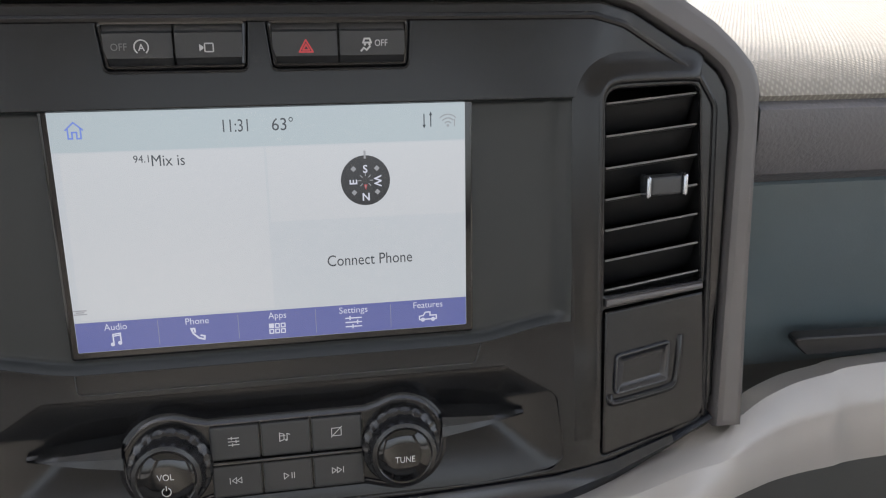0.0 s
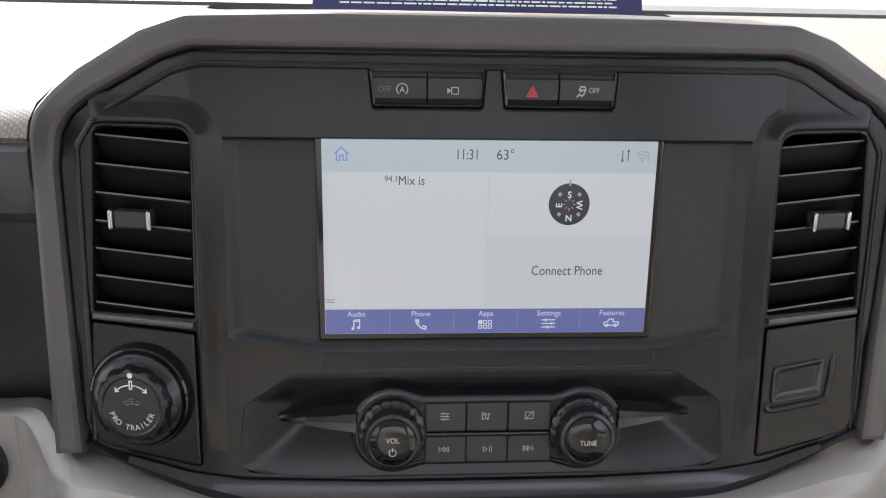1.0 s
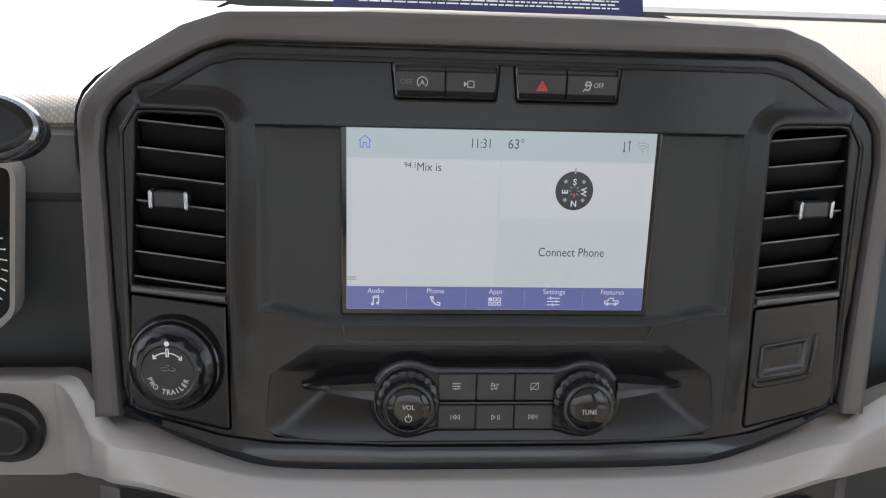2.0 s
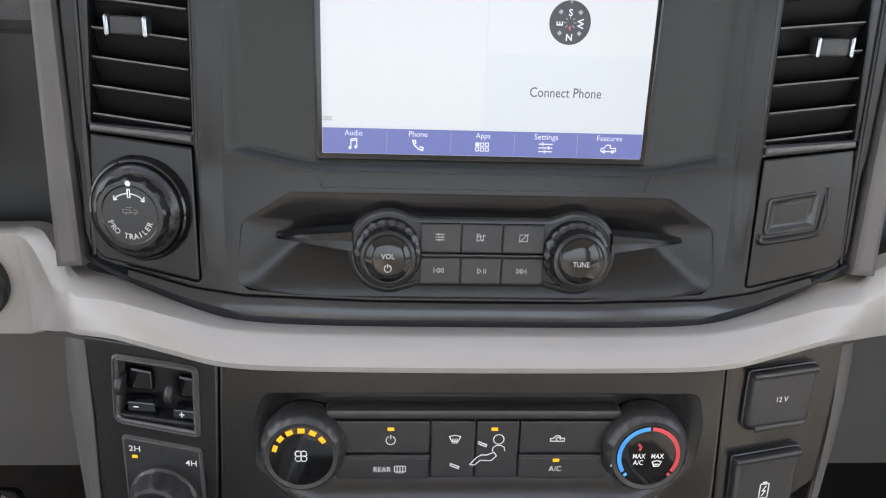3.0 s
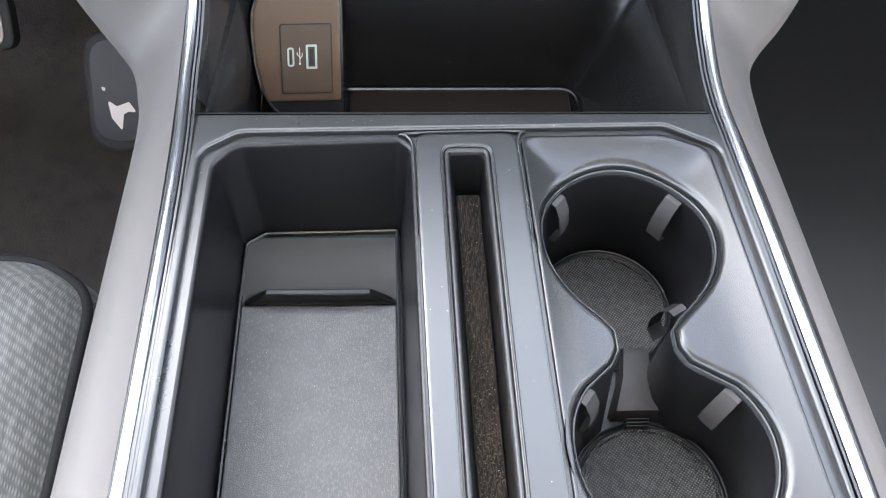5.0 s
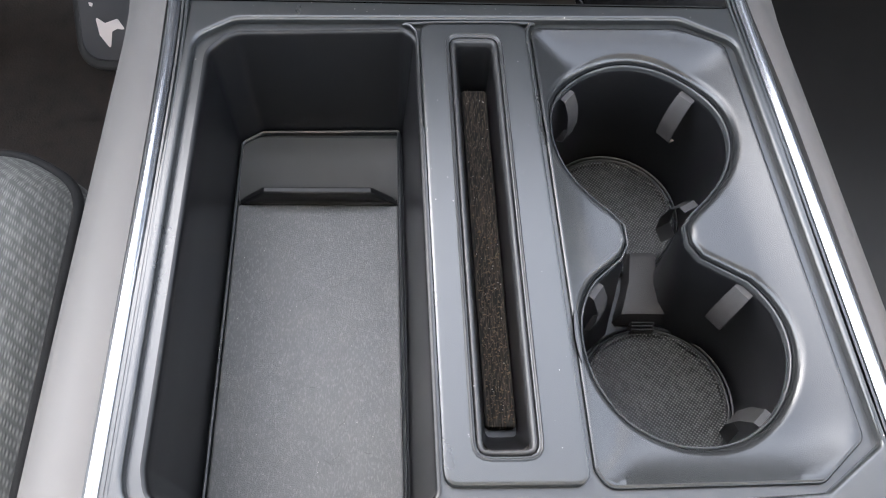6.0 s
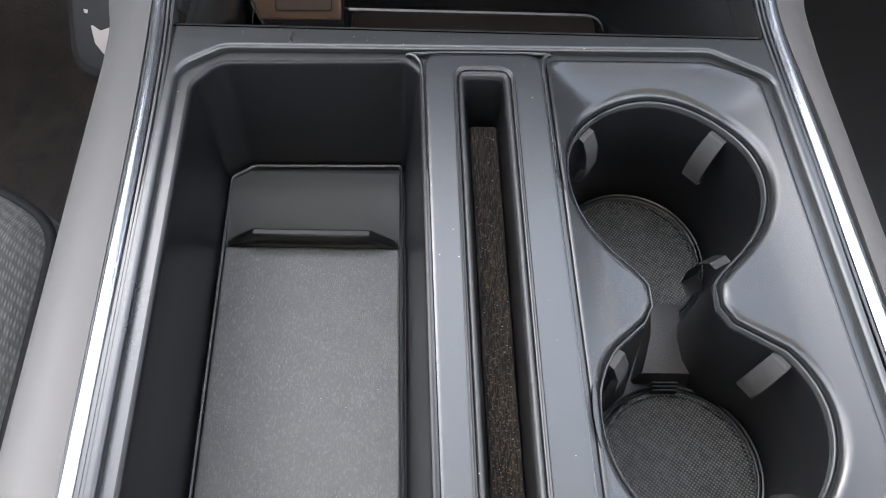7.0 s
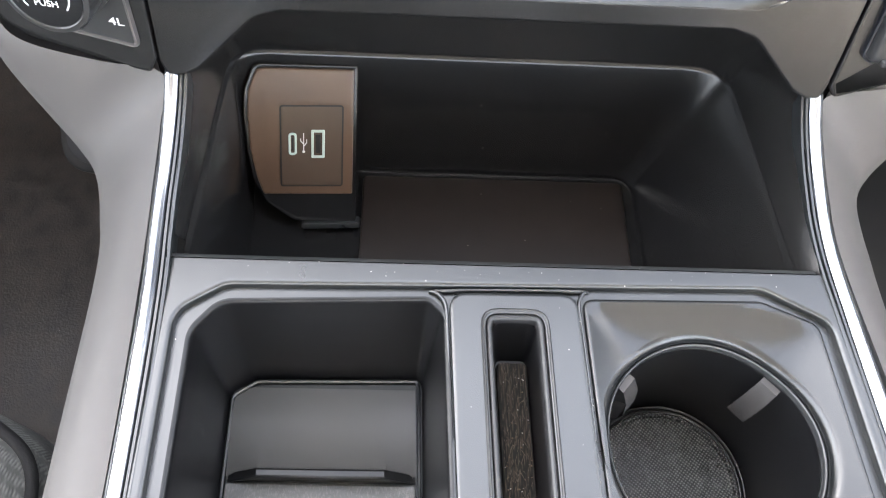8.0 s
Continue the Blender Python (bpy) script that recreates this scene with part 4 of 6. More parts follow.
def rail(s):
    tail = ((0.1490, -0.175, 0.4242), (0.1497, -0.25, 0.4225), (0.1542, -0.42, 0.4220), (0.160, -0.62, 0.4220)) if s < 0 else ((0.1498, -0.175, 0.4242), (0.1572, -0.25, 0.4225), (0.1652, -0.42, 0.4220), (0.173, -0.62, 0.4220))
    upper = ((0.2150, -0.058, 0.582), (0.2138, -0.071, 0.540), (0.2148, -0.083, 0.490), (0.2116, -0.090, 0.467), (0.2015, -0.0955, 0.4580), (0.172, -0.099, 0.4518)) if s < 0 else ((0.2100, -0.058, 0.582), (0.2108, -0.071, 0.540), (0.2083, -0.084, 0.492), (0.2046, -0.091, 0.468), (0.1975, -0.0958, 0.4610), (0.170, -0.099, 0.4528))
    rows_in = [*upper, (0.1472, -0.100, 0.4462),
               (0.1478, -0.118, 0.4358), (0.1486, -0.145, 0.4282), *tail]
    rows_out = [(0.229, -0.050, 0.578), (0.2300, -0.060, 0.540), (0.2250, -0.075, 0.489), (0.2205, -0.084, 0.462), (0.2155, -0.092, 0.438), (0.2075, -0.101, 0.415), (0.1968, -0.110, 0.4010),
                (0.1880, -0.122, 0.3960), (0.1790, -0.148, 0.4020), (0.1735, -0.178, 0.4080), (0.1755, -0.25, 0.4100), (0.1830, -0.42, 0.4100), (0.189, -0.62, 0.4100)]
    if s < 0:
        rows_out[2:5] = [(0.2270, -0.075, 0.489), (0.2245, -0.084, 0.462), (0.2190, -0.092, 0.438)]
    a, b = spline(rows_in, 5), spline(rows_out, 5)
    rows = []
    for p, q in zip(a, b):
        if s > 0:
            q = q - Vector((0.006 * max(0.0, min(1.0, (q.y + 0.16) / 0.05)), 0, 0))
        d = q - p
        up = Vector((0.0, -0.6, 0.8)) if p.y > -0.13 else Vector((0, 0, 1))
        r = [p + Vector((0, 0, -0.008)), p]
        r += [p + d * k + up * (0.0035 * math.sin(math.pi * k)) for k in (0.12, 0.3, 0.5, 0.7, 0.88)]
        r += [q, q + Vector((0.0010, 0.002, -0.004)), q + Vector((0.0, 0.01, -0.010)), q + Vector((-0.008, 0.03, -0.10)), q + Vector((-0.012, 0.05, -0.36))]
        rows.append([Vector((s * v.x + shift(v.y), v.y, v.z)) for v in r])
    return loft(rows)


for s in (-1, 1):
    part("side_rail", rail(s), RAIL, console, "satin pewter side rail", 40)
    tail = [(0.1442, -0.20, 0.4230), (0.1456, -0.27, 0.4225), (0.1500, -0.42, 0.4225), (0.156, -0.62, 0.4225)] if s < 0 else [(0.1472, -0.20, 0.4230), (0.1518, -0.27, 0.4225), (0.1598, -0.42, 0.4225), (0.167, -0.62, 0.4225)]
    path = spline([(0.1428, -0.0975, 0.4468), (0.1432, -0.112, 0.4385), (0.1440, -0.135, 0.4302), (0.1445, -0.165, 0.4250)] + tail, 8)
    rows = []
    for p in path:
        rows.append([Vector((s * (p.x + dx) + shift(p.y), p.y, p.z + dz)) for dx, dz in
                     ((0.0040, -0.006), (0.0039, 0.0), (0.0035, 0.0012), (0.0027, 0.0016), (0.0022, 0.0022), (0.0012, 0.0027), (0.0001, 0.0028), (-0.0008, 0.0024), (-0.0014, 0.0016), (-0.0017, 0.0014), (-0.0022, 0.0010), (-0.0025, 0.0), (-0.0027, -0.004))])
    part("chrome_strip", loft(rows), CHROME, console, "bright chrome strip", 50)
    rows = [[Vector((s * (p.x + dx) + shift(p.y), p.y, p.z + dz)) for dx, dz in ((-0.0022, -0.006), (-0.0026, -0.0006), (-0.0031, 0.0008), (-0.0041, 0.0008), (-0.0045, -0.0006), (-0.0049, -0.0006), (-0.0053, 0.0006), (-0.0062, 0.0004), (-0.0065, -0.002), (-0.0066, -0.008))] for p in path]
    part("edge_bead", loft(rows), TOP, console, "black ridged bead", 40)

# ---- tray in the console ----
tray = thing("storage_tray", "deep black tray with scuffed rubber mat in the console", "tray", (-0.075, -0.31, 0.345))
BIN_LOW = rpoly([(-0.0335, -0.2050), (-0.1110, -0.2065), (-0.1232, -0.2145), (-0.1283, -0.4100), (-0.1265, -0.4180), (-0.0355, -0.4205), (-0.0330, -0.4170), (-0.0318, -0.2080)], [0.006, 0.006, 0.006, 0.006, 0.006, 0.004, 0.004, 0.008])
bin_rows = [[on_console(u, v, w) for u, v in inset(ccw(BIN), d)] for d, w in ((-0.0008, 0.0010), (0.0002, 0.0010), (0.0010, 0.0002), (0.0014, -0.002), (0.0018, -0.005))]
for k, w in ((0.2, -0.020), (0.45, -0.037), (0.75, -0.055), (0.95, -0.0685), (1.0, -0.0697)):
    bin_rows.append([on_console(a[0] + (b[0] - a[0]) * k, a[1] + (b[1] - a[1]) * k, w) for a, b in zip(inset(ccw(BIN), 0.0018), ccw(BIN_LOW))])
part("wall", loft(bin_rows, closed=True), WELL, tray, "plastic walls, shade in their near-black", 50)
part("base", pad_of(inset(ccw(BIN_LOW), -0.002), on_console, -0.0702, -0.076, 0.0005), RECESS, tray)
part("rim_bead", rings(bmesh.new(), inset(ccw(BIN_LOW), 0.0004), [(0, -0.0705), (0.0003, -0.0672), (0.0010, -0.0666), (0.0018, -0.0672), (0.0022, -0.0705)], on_console, cap=False), TOP, tray, "raised bead")
# raised front shelf that ends in a lip, and the mat behind it
sec = [(-0.2105, -0.0680), (-0.2300, -0.0662), (-0.2470, -0.0605), (-0.2515, -0.0580), (-0.2530, -0.0590), (-0.2540, -0.0690)]
rows = []
for u, k in ((-0.1216, 0.10), (-0.1200, 0.15), (-0.1068, 1.0), (-0.100, 1.0), (-0.055, 1.0), (-0.0488, 1.0), (-0.0362, 0.15), (-0.0350, 0.10)):
    rows.append([on_console(u, v, -0.0695 + (w + 0.0685) * (k if v < -0.24 else 1.0)) for v, w in sec])
part("shelf", loft(rows), SHELF, tray, "raised black shelf", 30)
# the lip: a flat-topped bar with chamfered ends, undercut at its rear face
rows = []
for u, h in ((-0.1206, 0.0012), (-0.1196, 0.0016), (-0.1072, 0.0118), (-0.1060, 0.0124), (-0.0496, 0.0124), (-0.0484, 0.0118), (-0.0366, 0.0016), (-0.0356, 0.0012)):
    rows.append([on_console(u, v, -0.0695 + w * 1.08) for v, w in ((-0.2505, h - 0.002), (-0.2510, h - 0.0004), (-0.2518, h), (-0.2540, h), (-0.2547, h - 0.0005), (-0.2550, h * 0.8), (-0.2535, 0.0), (-0.2530, -0.001))])
# same plastic as the tray; near-black stands in for what its face reflects
part("lip", loft(rows), WELL, tray, "lip with chamfered ends, dark reflection in its colour", 25)
scuffs = bmesh.new()
random.seed(3)
for k in range(16):
    u, v, a, n = random.uniform(-0.118, -0.045), random.uniform(-0.40, -0.29), random.uniform(-0.6, 0.9), random.uniform(0.002, 0.009)
    stroke(scuffs, [(u, v), (u + n * 0.5 * math.cos(a), v + n * 0.5 * math.sin(a)), (u + n * math.cos(a + 0.3), v + n * math.sin(a + 0.3))], 0.00022, on_console, -0.06815)
tagged(part("scratches", scuffs, NUB, tray, "fine pale scratches"), "fine pale scratches", kind="stuff")
part("mat", pad_of(rpoly([(-0.0352, -0.2552), (-0.1218, -0.2552), (-0.1256, -0.4165), (-0.0358, -0.4165)], 0.002), on_console, -0.0682, -0.0705, 0.0008), MAT, tray, "scuffed black rubber mat")

# ---- slotted pad ----
slot = thing("phone_slot", "black slotted divider pad with dusty lining", "phone holder", (0.01, -0.30, 0.40))
SLOT = rect(-0.0078, -0.4070, 0.0170, -0.1985, 0.006)
part("pad", plate(PADL, [SLOT], on_console, 0.0026, -0.008, 0.0012, 0.0004, hole_back=-0.004), TOP, slot, "black pad")
part("slot_rim", rings(bmesh.new(), rect(-0.0098, -0.4090, 0.0190, -0.1963, 0.0078), [(0, 0.0024), (0.0003, 0.0034), (0.0008, 0.0038), (0.0013, 0.0035), (0.0019, 0.0012), (0.0022, 0.0010), (0.0026, 0.0022), (0.0034, 0.0027), (0.0042, 0.0025), (0.0049, 0.0012), (0.0053, -0.002)], on_console, cap=False), KNOB, slot, "raised double rim", 60)
trough = rect(-0.0046, -0.4038, 0.0138, -0.2015, 0.0048, 5)
trough_low = rect(-0.0006, -0.3920, 0.0128, -0.2085, 0.0030, 5)
rows = [[on_console(a[0] + (b[0] - a[0]) * k, a[1] + (b[1] - a[1]) * k, -0.001 - 0.028 * k) for a, b in zip(ccw(trough), ccw(trough_low))] for k in (0.0, 0.3, 0.7, 1.0)]
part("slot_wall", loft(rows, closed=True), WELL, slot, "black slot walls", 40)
part("slot_floor", pad_of(inset(ccw(trough_low), -0.001), on_console, -0.0285, -0.031, 0.0004), WELL, slot)
part("lining", pad_of(rect(-0.0006, -0.3890, 0.0126, -0.2106, 0.0022), on_console, -0.0240, -0.029, 0.0012), HATCH, slot, "dusty woven lining")
fibres = bmesh.new()
random.seed(29)
for k in range(420):
    u, v, a, n = random.uniform(0.0004, 0.0116), -0.213 - 0.172 * random.random(), random.choice((1.25, 1.3, 1.35, 2.0)) + random.gauss(0, 0.15), random.uniform(0.0012, 0.0040)
    bend = random.gauss(0, 0.25)
    run = [(u + n * q * math.cos(a + bend * q), v + n * q * math.sin(a + bend * q)) for q in (0, 0.35, 0.7, 1.0)]
    if all(-0.0002 < x < 0.0122 for x, _ in run):
        stroke(fibres, run, random.uniform(0.00005, 0.00012), on_console, -0.02385 + random.random() * 0.0003)
tagged(part("lint", fibres, LINT, slot, "pale brown hairs and lint"), "pale brown hairs and lint", kind="stuff")
crumbs = bmesh.new()
random.seed(11)
for k in range(420):
    t = random.random() ** 0.45
    u, v = random.uniform(0.0004, 0.0118), -0.215 - 0.172 * t
    a, n = random.uniform(0, 6.3), random.uniform(0.00018, 0.00055)
    base = [on_console(u + n * math.cos(a + q) * (1 + 0.5 * (q > 2)), v + n * math.sin(a + q), -0.0240) for q in (0, 2.1, 4.2)]
    tip = crumbs.verts.new(on_console(u, v, -0.0240 + n * 0.9))
    ring = [crumbs.verts.new(p) for p in base]
    for i in range(3):
        crumbs.faces.new((ring[i], ring[(i + 1) % 3], tip))
tagged(part("debris", crumbs, CRUMB, slot, "brown crumbs on the lining"), "brown crumbs on the lining", kind="stuff")

# ---- cup holder ----
cups = thing("cup_holder", "double cup holder with ribbed mats and grey rubber fingers", "cup holder", (0.086, -0.30, 0.345))
C1, C2, R1, R2 = (0.0832, -0.2500), (0.0858, -0.3570), 0.0446, 0.0458
M1, M2 = (0.0865, -0.2505, 0.0385), (0.0938, -0.3600, 0.0398)
a1 = arc(*C1, R1, -47, 227, 40)
a2 = arc(*C2, R2, 133, 407, 40)
NECK = 0.0148


def cup_loop():
    """Two rounds joined by a narrow neck."""
    mx = 0.0828
    right = [(a1[0][0] - 0.001, a1[0][1] - 0.0015), (mx + NECK + 0.004, -0.2945), (mx + NECK, -0.3000), (mx + NECK, -0.3090), (mx + NECK + 0.004, -0.3160)]
    left = [(mx - NECK - 0.004, -0.3160), (mx - NECK, -0.3090), (mx - NECK, -0.3000), (mx - NECK - 0.004, -0.2945), (a1[-1][0] + 0.001, a1[-1][1] - 0.0015)]
    return [tuple(p) for p in a1] + left[::-1] + list(a2[1:-1]) + right[::-1]


cup_hole = ccw(cup_loop())


def side(p, q):
    """The line from p to q as a, b, c with a * u + b * v + c the distance to its left."""
    d = (Vector(q) - Vector(p)).normalized()
    return -d.y, d.x, d.y * p[0] - d.x * p[1]


SIDES = [side(*e) for e in (((0.0336, -0.18), (0.0376, -0.42)), ((0.04, -0.4195), (0.13, -0.4182)), ((0.1265, -0.4180), (0.1470, -0.4010)), ((0.1470, -0.4010), (0.1338, -0.1995)), ((0.1338, -0.1995), (0.1108, -0.1892)), ((0.1108, -0.1892), (0.0340, -0.1903)))]
BOWL = 0.0240
folds = [(a, b, c - BOWL * k / 6) for k in (1, 2, 3, 4, 5, 6) for a, b, c in SIDES] + [tuple(m - n for m, n in zip(SIDES[i], SIDES[j])) for i, j in ((0, 1), (1, 2), (2, 3), (3, 4), (4, 5), (5, 0))]


def on_bowl(u, v, w):
    """The insert falls from its edges in flat facets towards the rounds."""
    d = -0.003 * math.log(sum(math.exp(-(a * u + b * v + c) / 0.003) for a, b, c in SIDES))
    return on_console(u, v, w + 0.0012 - 0.0066 * math.sin(max(0.0, min(1.0, (d - 0.0015) / (BOWL - 0.0015))) * math.pi / 2))


cup_skin = plate(CUPS, [cup_hole], on_bowl, 0.0, -0.008, 0.0010, 0.0034, hole_back=-0.0062, folds=folds)
part("skin", cup_skin, CUP, cups, "graphite plastic insert", 50)
part("rim_bead", rings(bmesh.new(), cup_hole, [(0.0016, -0.0068), (0.0014, -0.0042), (0.0011, -0.0036), (0.0007, -0.0036), (0.0002, -0.0042), (-0.0002, -0.0060)], on_bowl, cap=False), RIM, cups, "thin glossy rim bead", 60)
deep_loop = []
for u, v in cup_hole:
    near = (M1, C1, R1) if v > -0.305 else (M2, C2, R2)
    du, dv = u - near[1][0], v - near[1][1]
    k = (near[0][2] + 0.0012) / near[2]
    round_at = (near[0][0] + du * k, near[0][1] + dv * k)
    waist = ease((0.012 - abs(v + 0.304)) / 0.010)
    deep_loop.append(tuple(a + (b - a) * waist for a, b in zip(round_at, (0.0895 + (u - 0.0828) * 0.85, v))))
wall_rows = [[on_console(u, v, w) for u, v in inset(cup_hole, d)] for d, w in ((0.0008, -0.0088), (0.0013, -0.0105), (0.0018, -0.014))]
for k in (0.35, 0.7, 1.0):
    wall_rows.append([on_console(a[0] + (b[0] - a[0]) * k, a[1] + (b[1] - a[1]) * k, -0.014 - 0.074 * k) for a, b in zip(inset(cup_hole, 0.0022), deep_loop)])
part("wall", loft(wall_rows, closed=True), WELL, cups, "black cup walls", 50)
part("bottom", pad_of(inset(deep_loop, -0.002), on_console, -0.0875, -0.092, 0.0005), DEEP, cups)
for (cu, cv), r, (mu, mv, mr) in ((C1, R1, M1), (C2, R2, M2)):
    part("cup_mat", lathe(bmesh.new(), [(mr - 0.0022, -0.0880), (mr - 0.0024, -0.0852), (mr - 0.0032, -0.0846), (mr - 0.0044, -0.0846), (mr - 0.0050, -0.0858)], mu, mv, on_console, 56), RIBBED, cups, "ribbed rubber cup mat")
    for gap, top in ((0.0012, -0.0842), (-0.0006, -0.0835)):
        part("mat_rim", rings(bmesh.new(), disc(mu, mv, mr - gap, 56), [(0.0013, top - 0.004), (0.0011, top - 0.0004), (0.0006, top), (0.0001, top - 0.0004), (-0.0002, top - 0.005)], on_console, cap=False), TOP, cups, "raised mat rim")
    for ang, skin in ((42, NUB), (138, NUB), (-62, RUBBER)) if cu == C1[0] else ((38, NUB), (142, NUB), (-48, RUBBER)):
        ca, sa = math.cos(radians(ang)), math.sin(radians(ang))
        prof = [(r - 0.0010, -0.0130, 0.0036), (r - 0.0045, -0.0135, 0.0037), (r - 0.0085, -0.0210, 0.0039), (r - 0.0105, -0.0330, 0.0040), (r - 0.0095, -0.0430, 0.0040), (r - 0.0030, -0.0470, 0.0040)]
        rr = []
        for rad, w, h in prof:
            rr.append([on_console(cu + rad * ca - k * sa, cv + rad * sa + k * ca, w) for k in (-h - 0.0006, -h, h, h + 0.0006)])
        fb = loft(rr)
        bmesh.ops.solidify(fb, geom=fb.faces[:], thickness=0.003)
        part("finger", fb, skin, cups, "grey rubber finger" if skin is NUB else "black rubber finger", 40)
saddle_rows = []
for v, w, mid, half in ((-0.2760, -0.0860, 0.0985, 0.0060), (-0.2800, -0.0765, 0.0980, 0.0064), (-0.2830, -0.0752, 0.0975, 0.0068), (-0.2980, -0.0745, 0.0955, 0.0078), (-0.3120, -0.0745, 0.0935, 0.0108), (-0.3165, -0.0755, 0.0932, 0.0122), (-0.3185, -0.0860, 0.0930, 0.0126)):
    saddle_rows.append([on_console(mid + k * half, v, w + dw) for k, dw in ((-1.25, -0.014), (-1.06, -0.002), (-1, 0), (-0.5, 0.0004), (0, 0.0005), (0.5, 0.0004), (1, 0), (1.06, -0.002), (1.25, -0.014))])
part("saddle", loft(saddle_rows), NUB, cups, "graphite bridge between the cups", 40)
for k in range(3):
    part("rib", rings(bmesh.new(), rect(0.0860, -0.3208 - k * 0.0016, 0.0985, -0.3198 - k * 0.0016, 0.0004), [(0.0003, -0.0775 - k * 0.001), (0, -0.078 - k * 0.001), (0, -0.086)], on_console), RUBBER, cups)


# ---- what the display shows ----
W_UI = 0.00355


def ui_bar(name, u0, v0, u1, v1, mat, w, r=0.0):
    return part(name, spot(bmesh.new(), rect(u0, v0, u1, v1, r), on_screen, w), mat, screen)


ui_bar("page_header", -0.0868, 0.7618, 0.0868, 0.7778, UI_HEAD, W_UI)
ui_bar("card", -0.0840, 0.6905, -0.0015, 0.7612, UI_CARD, W_UI, 0.0008)
ui_bar("card", -0.0005, 0.7292, 0.0866, 0.7612, UI_CARD, W_UI, 0.0008)
ui_bar("tab_bar", -0.0868, 0.6762, 0.0868, 0.6895, UI_BLUE, W_UI + 0.00005)
for u in (-0.0525, -0.0180, 0.0165, 0.0510):
    ui_bar("tab_divider", u - 0.00012, 0.6775, u + 0.00012, 0.6885, UI_GREY, W_UI + 0.0001)
W_INK = W_UI + 0.00015
for body, size, u, v, span, mat in (("11:31", 0.0074, -0.0125, 0.7682, 0.0104, UI_INK), ("63°", 0.0074, 0.0072, 0.7682, 0.0090, UI_INK), ("94.1", 0.0044, -0.0516, 0.7568, 0.0062, UI_INK),
                                    ("Mix is", 0.0066, -0.0412, 0.7552, 0.0134, UI_INK), ("Connect Phone", 0.0072, 0.0424, 0.7079, 0.0385, UI_INK)):
    lettering(body, size, on_screen, u, v, W_INK, mat, screen, span=span)
for body, u, span in (("Audio", -0.0702, 0.0095), ("Phone", -0.0358, 0.0100), ("Apps", -0.0006, 0.0080), ("Settings", 0.0338, 0.0130), ("Features", 0.0686, 0.0138)):
    lettering(body, 0.0042, on_screen, u, 0.6856, W_INK, UI_LIGHT, screen, span=span)


def icon(name, lines, width, mp, w, mat, parent, fills=()):
    bm = bmesh.new()
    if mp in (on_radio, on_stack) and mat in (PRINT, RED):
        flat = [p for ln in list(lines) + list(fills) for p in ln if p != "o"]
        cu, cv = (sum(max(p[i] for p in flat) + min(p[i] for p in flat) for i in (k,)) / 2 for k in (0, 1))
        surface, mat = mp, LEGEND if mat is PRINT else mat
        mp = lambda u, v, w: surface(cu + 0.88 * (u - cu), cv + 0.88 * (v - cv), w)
    for ln in lines:
        closed = ln[0] == "o"
        stroke(bm, ln[1:] if closed else ln, width, mp, w, closed)
    for f in fills:
        spot(bm, f, mp, w)
    return part(name, bm, mat, parent)


def at(cu, cv, k, *pts):
    return [(cu + k * x, cv + k * y) for x, y in pts]


hx, hz = -0.0769, 0.7704
icon("home_icon", [at(hx, hz, 0.001, (-3.4, 0.4), (0, 3.4), (3.4, 0.4)), at(hx, hz, 0.001, (-2.5, 1), (-2.5, -3), (-0.9, -3), (-0.9, -0.5), (0.9, -0.5), (0.9, -3), (2.5, -3), (2.5, 1))], 0.00065, on_screen, W_INK, UI_HOME, screen)
icon("data_icon", [at(0.0692, 0.7705, 0.001, (-0.7, 2.6), (-0.7, -2.8)), at(0.0708, 0.7705, 0.001, (0.7, -2.6), (0.7, 2.8))], 0.0005, on_screen, W_INK, UI_INK, screen,
     [at(0.0685, 0.7680, 0.001, (-0.8, 0.6), (0, -0.9), (0.8, 0.6)), at(0.0715, 0.7732, 0.001, (-0.8, -0.6), (0, 0.9), (0.8, -0.6))])
icon("wifi_icon", [arc(0.0792, 0.7678, r, 45, 135, 8) for r in (0.0018, 0.0034, 0.0050)] + [at(0.0822, 0.769, 0.001, (0, 1.6), (0, -1.2))], 0.0005, on_screen, W_INK, UI_GREY, screen, [disc(0.0792, 0.7680, 0.0006, 8)])
icon("corner_mark", [at(-0.0840, 0.6942, 0.001, (-2.6, 0.8), (2.6, 0.8)), at(-0.0840, 0.6942, 0.001, (-2.6, -0.8), (2.6, -0.8)), at(-0.0840, 0.6942, 0.001, (-1.6, 0), (1.6, 0))], 0.0005, on_screen, W_INK, UI_GREY, screen)
CX, CZ = 0.0417, 0.7455
part("compass_dial", spot(bmesh.new(), disc(CX, CZ, 0.0109, 40), on_screen, W_INK), UI_DIAL, screen, "black compass dial")
for ch, du, dv, turn in (("S", 0, 0.0034, 0), ("N", 0, -0.0088, 0), ("E", -0.0038, -0.0006, 90), ("W", 0.0038, -0.0004, -90)):
    lettering(ch, 0.0047, on_screen, CX + du, CZ + dv, W_INK + 0.0001, UI_LIGHT, screen, turn=turn, bold=0.0001)
icon("compass_ticks", [at(CX, CZ, 0.001, (math.cos(radians(a)) * 2.0, math.sin(radians(a)) * 2.0), (math.cos(radians(a)) * 3.2, math.sin(radians(a)) * 3.2)) for a in range(0, 360, 45)], 0.0004, on_screen, W_INK + 0.0001, UI_GREY, screen,
     [disc(CX + 0.0073 * math.cos(radians(a)), CZ + 0.0073 * math.sin(radians(a)), 0.0013, 4) for a in (45, 135, 225, 315)])
icon("compass_needle", [], 0.0004, on_screen, W_INK + 0.0001, UI_RED, screen, [at(CX, CZ, 0.001, (-0.7, -1.8), (0.7, -1.8), (0, -4.2))])
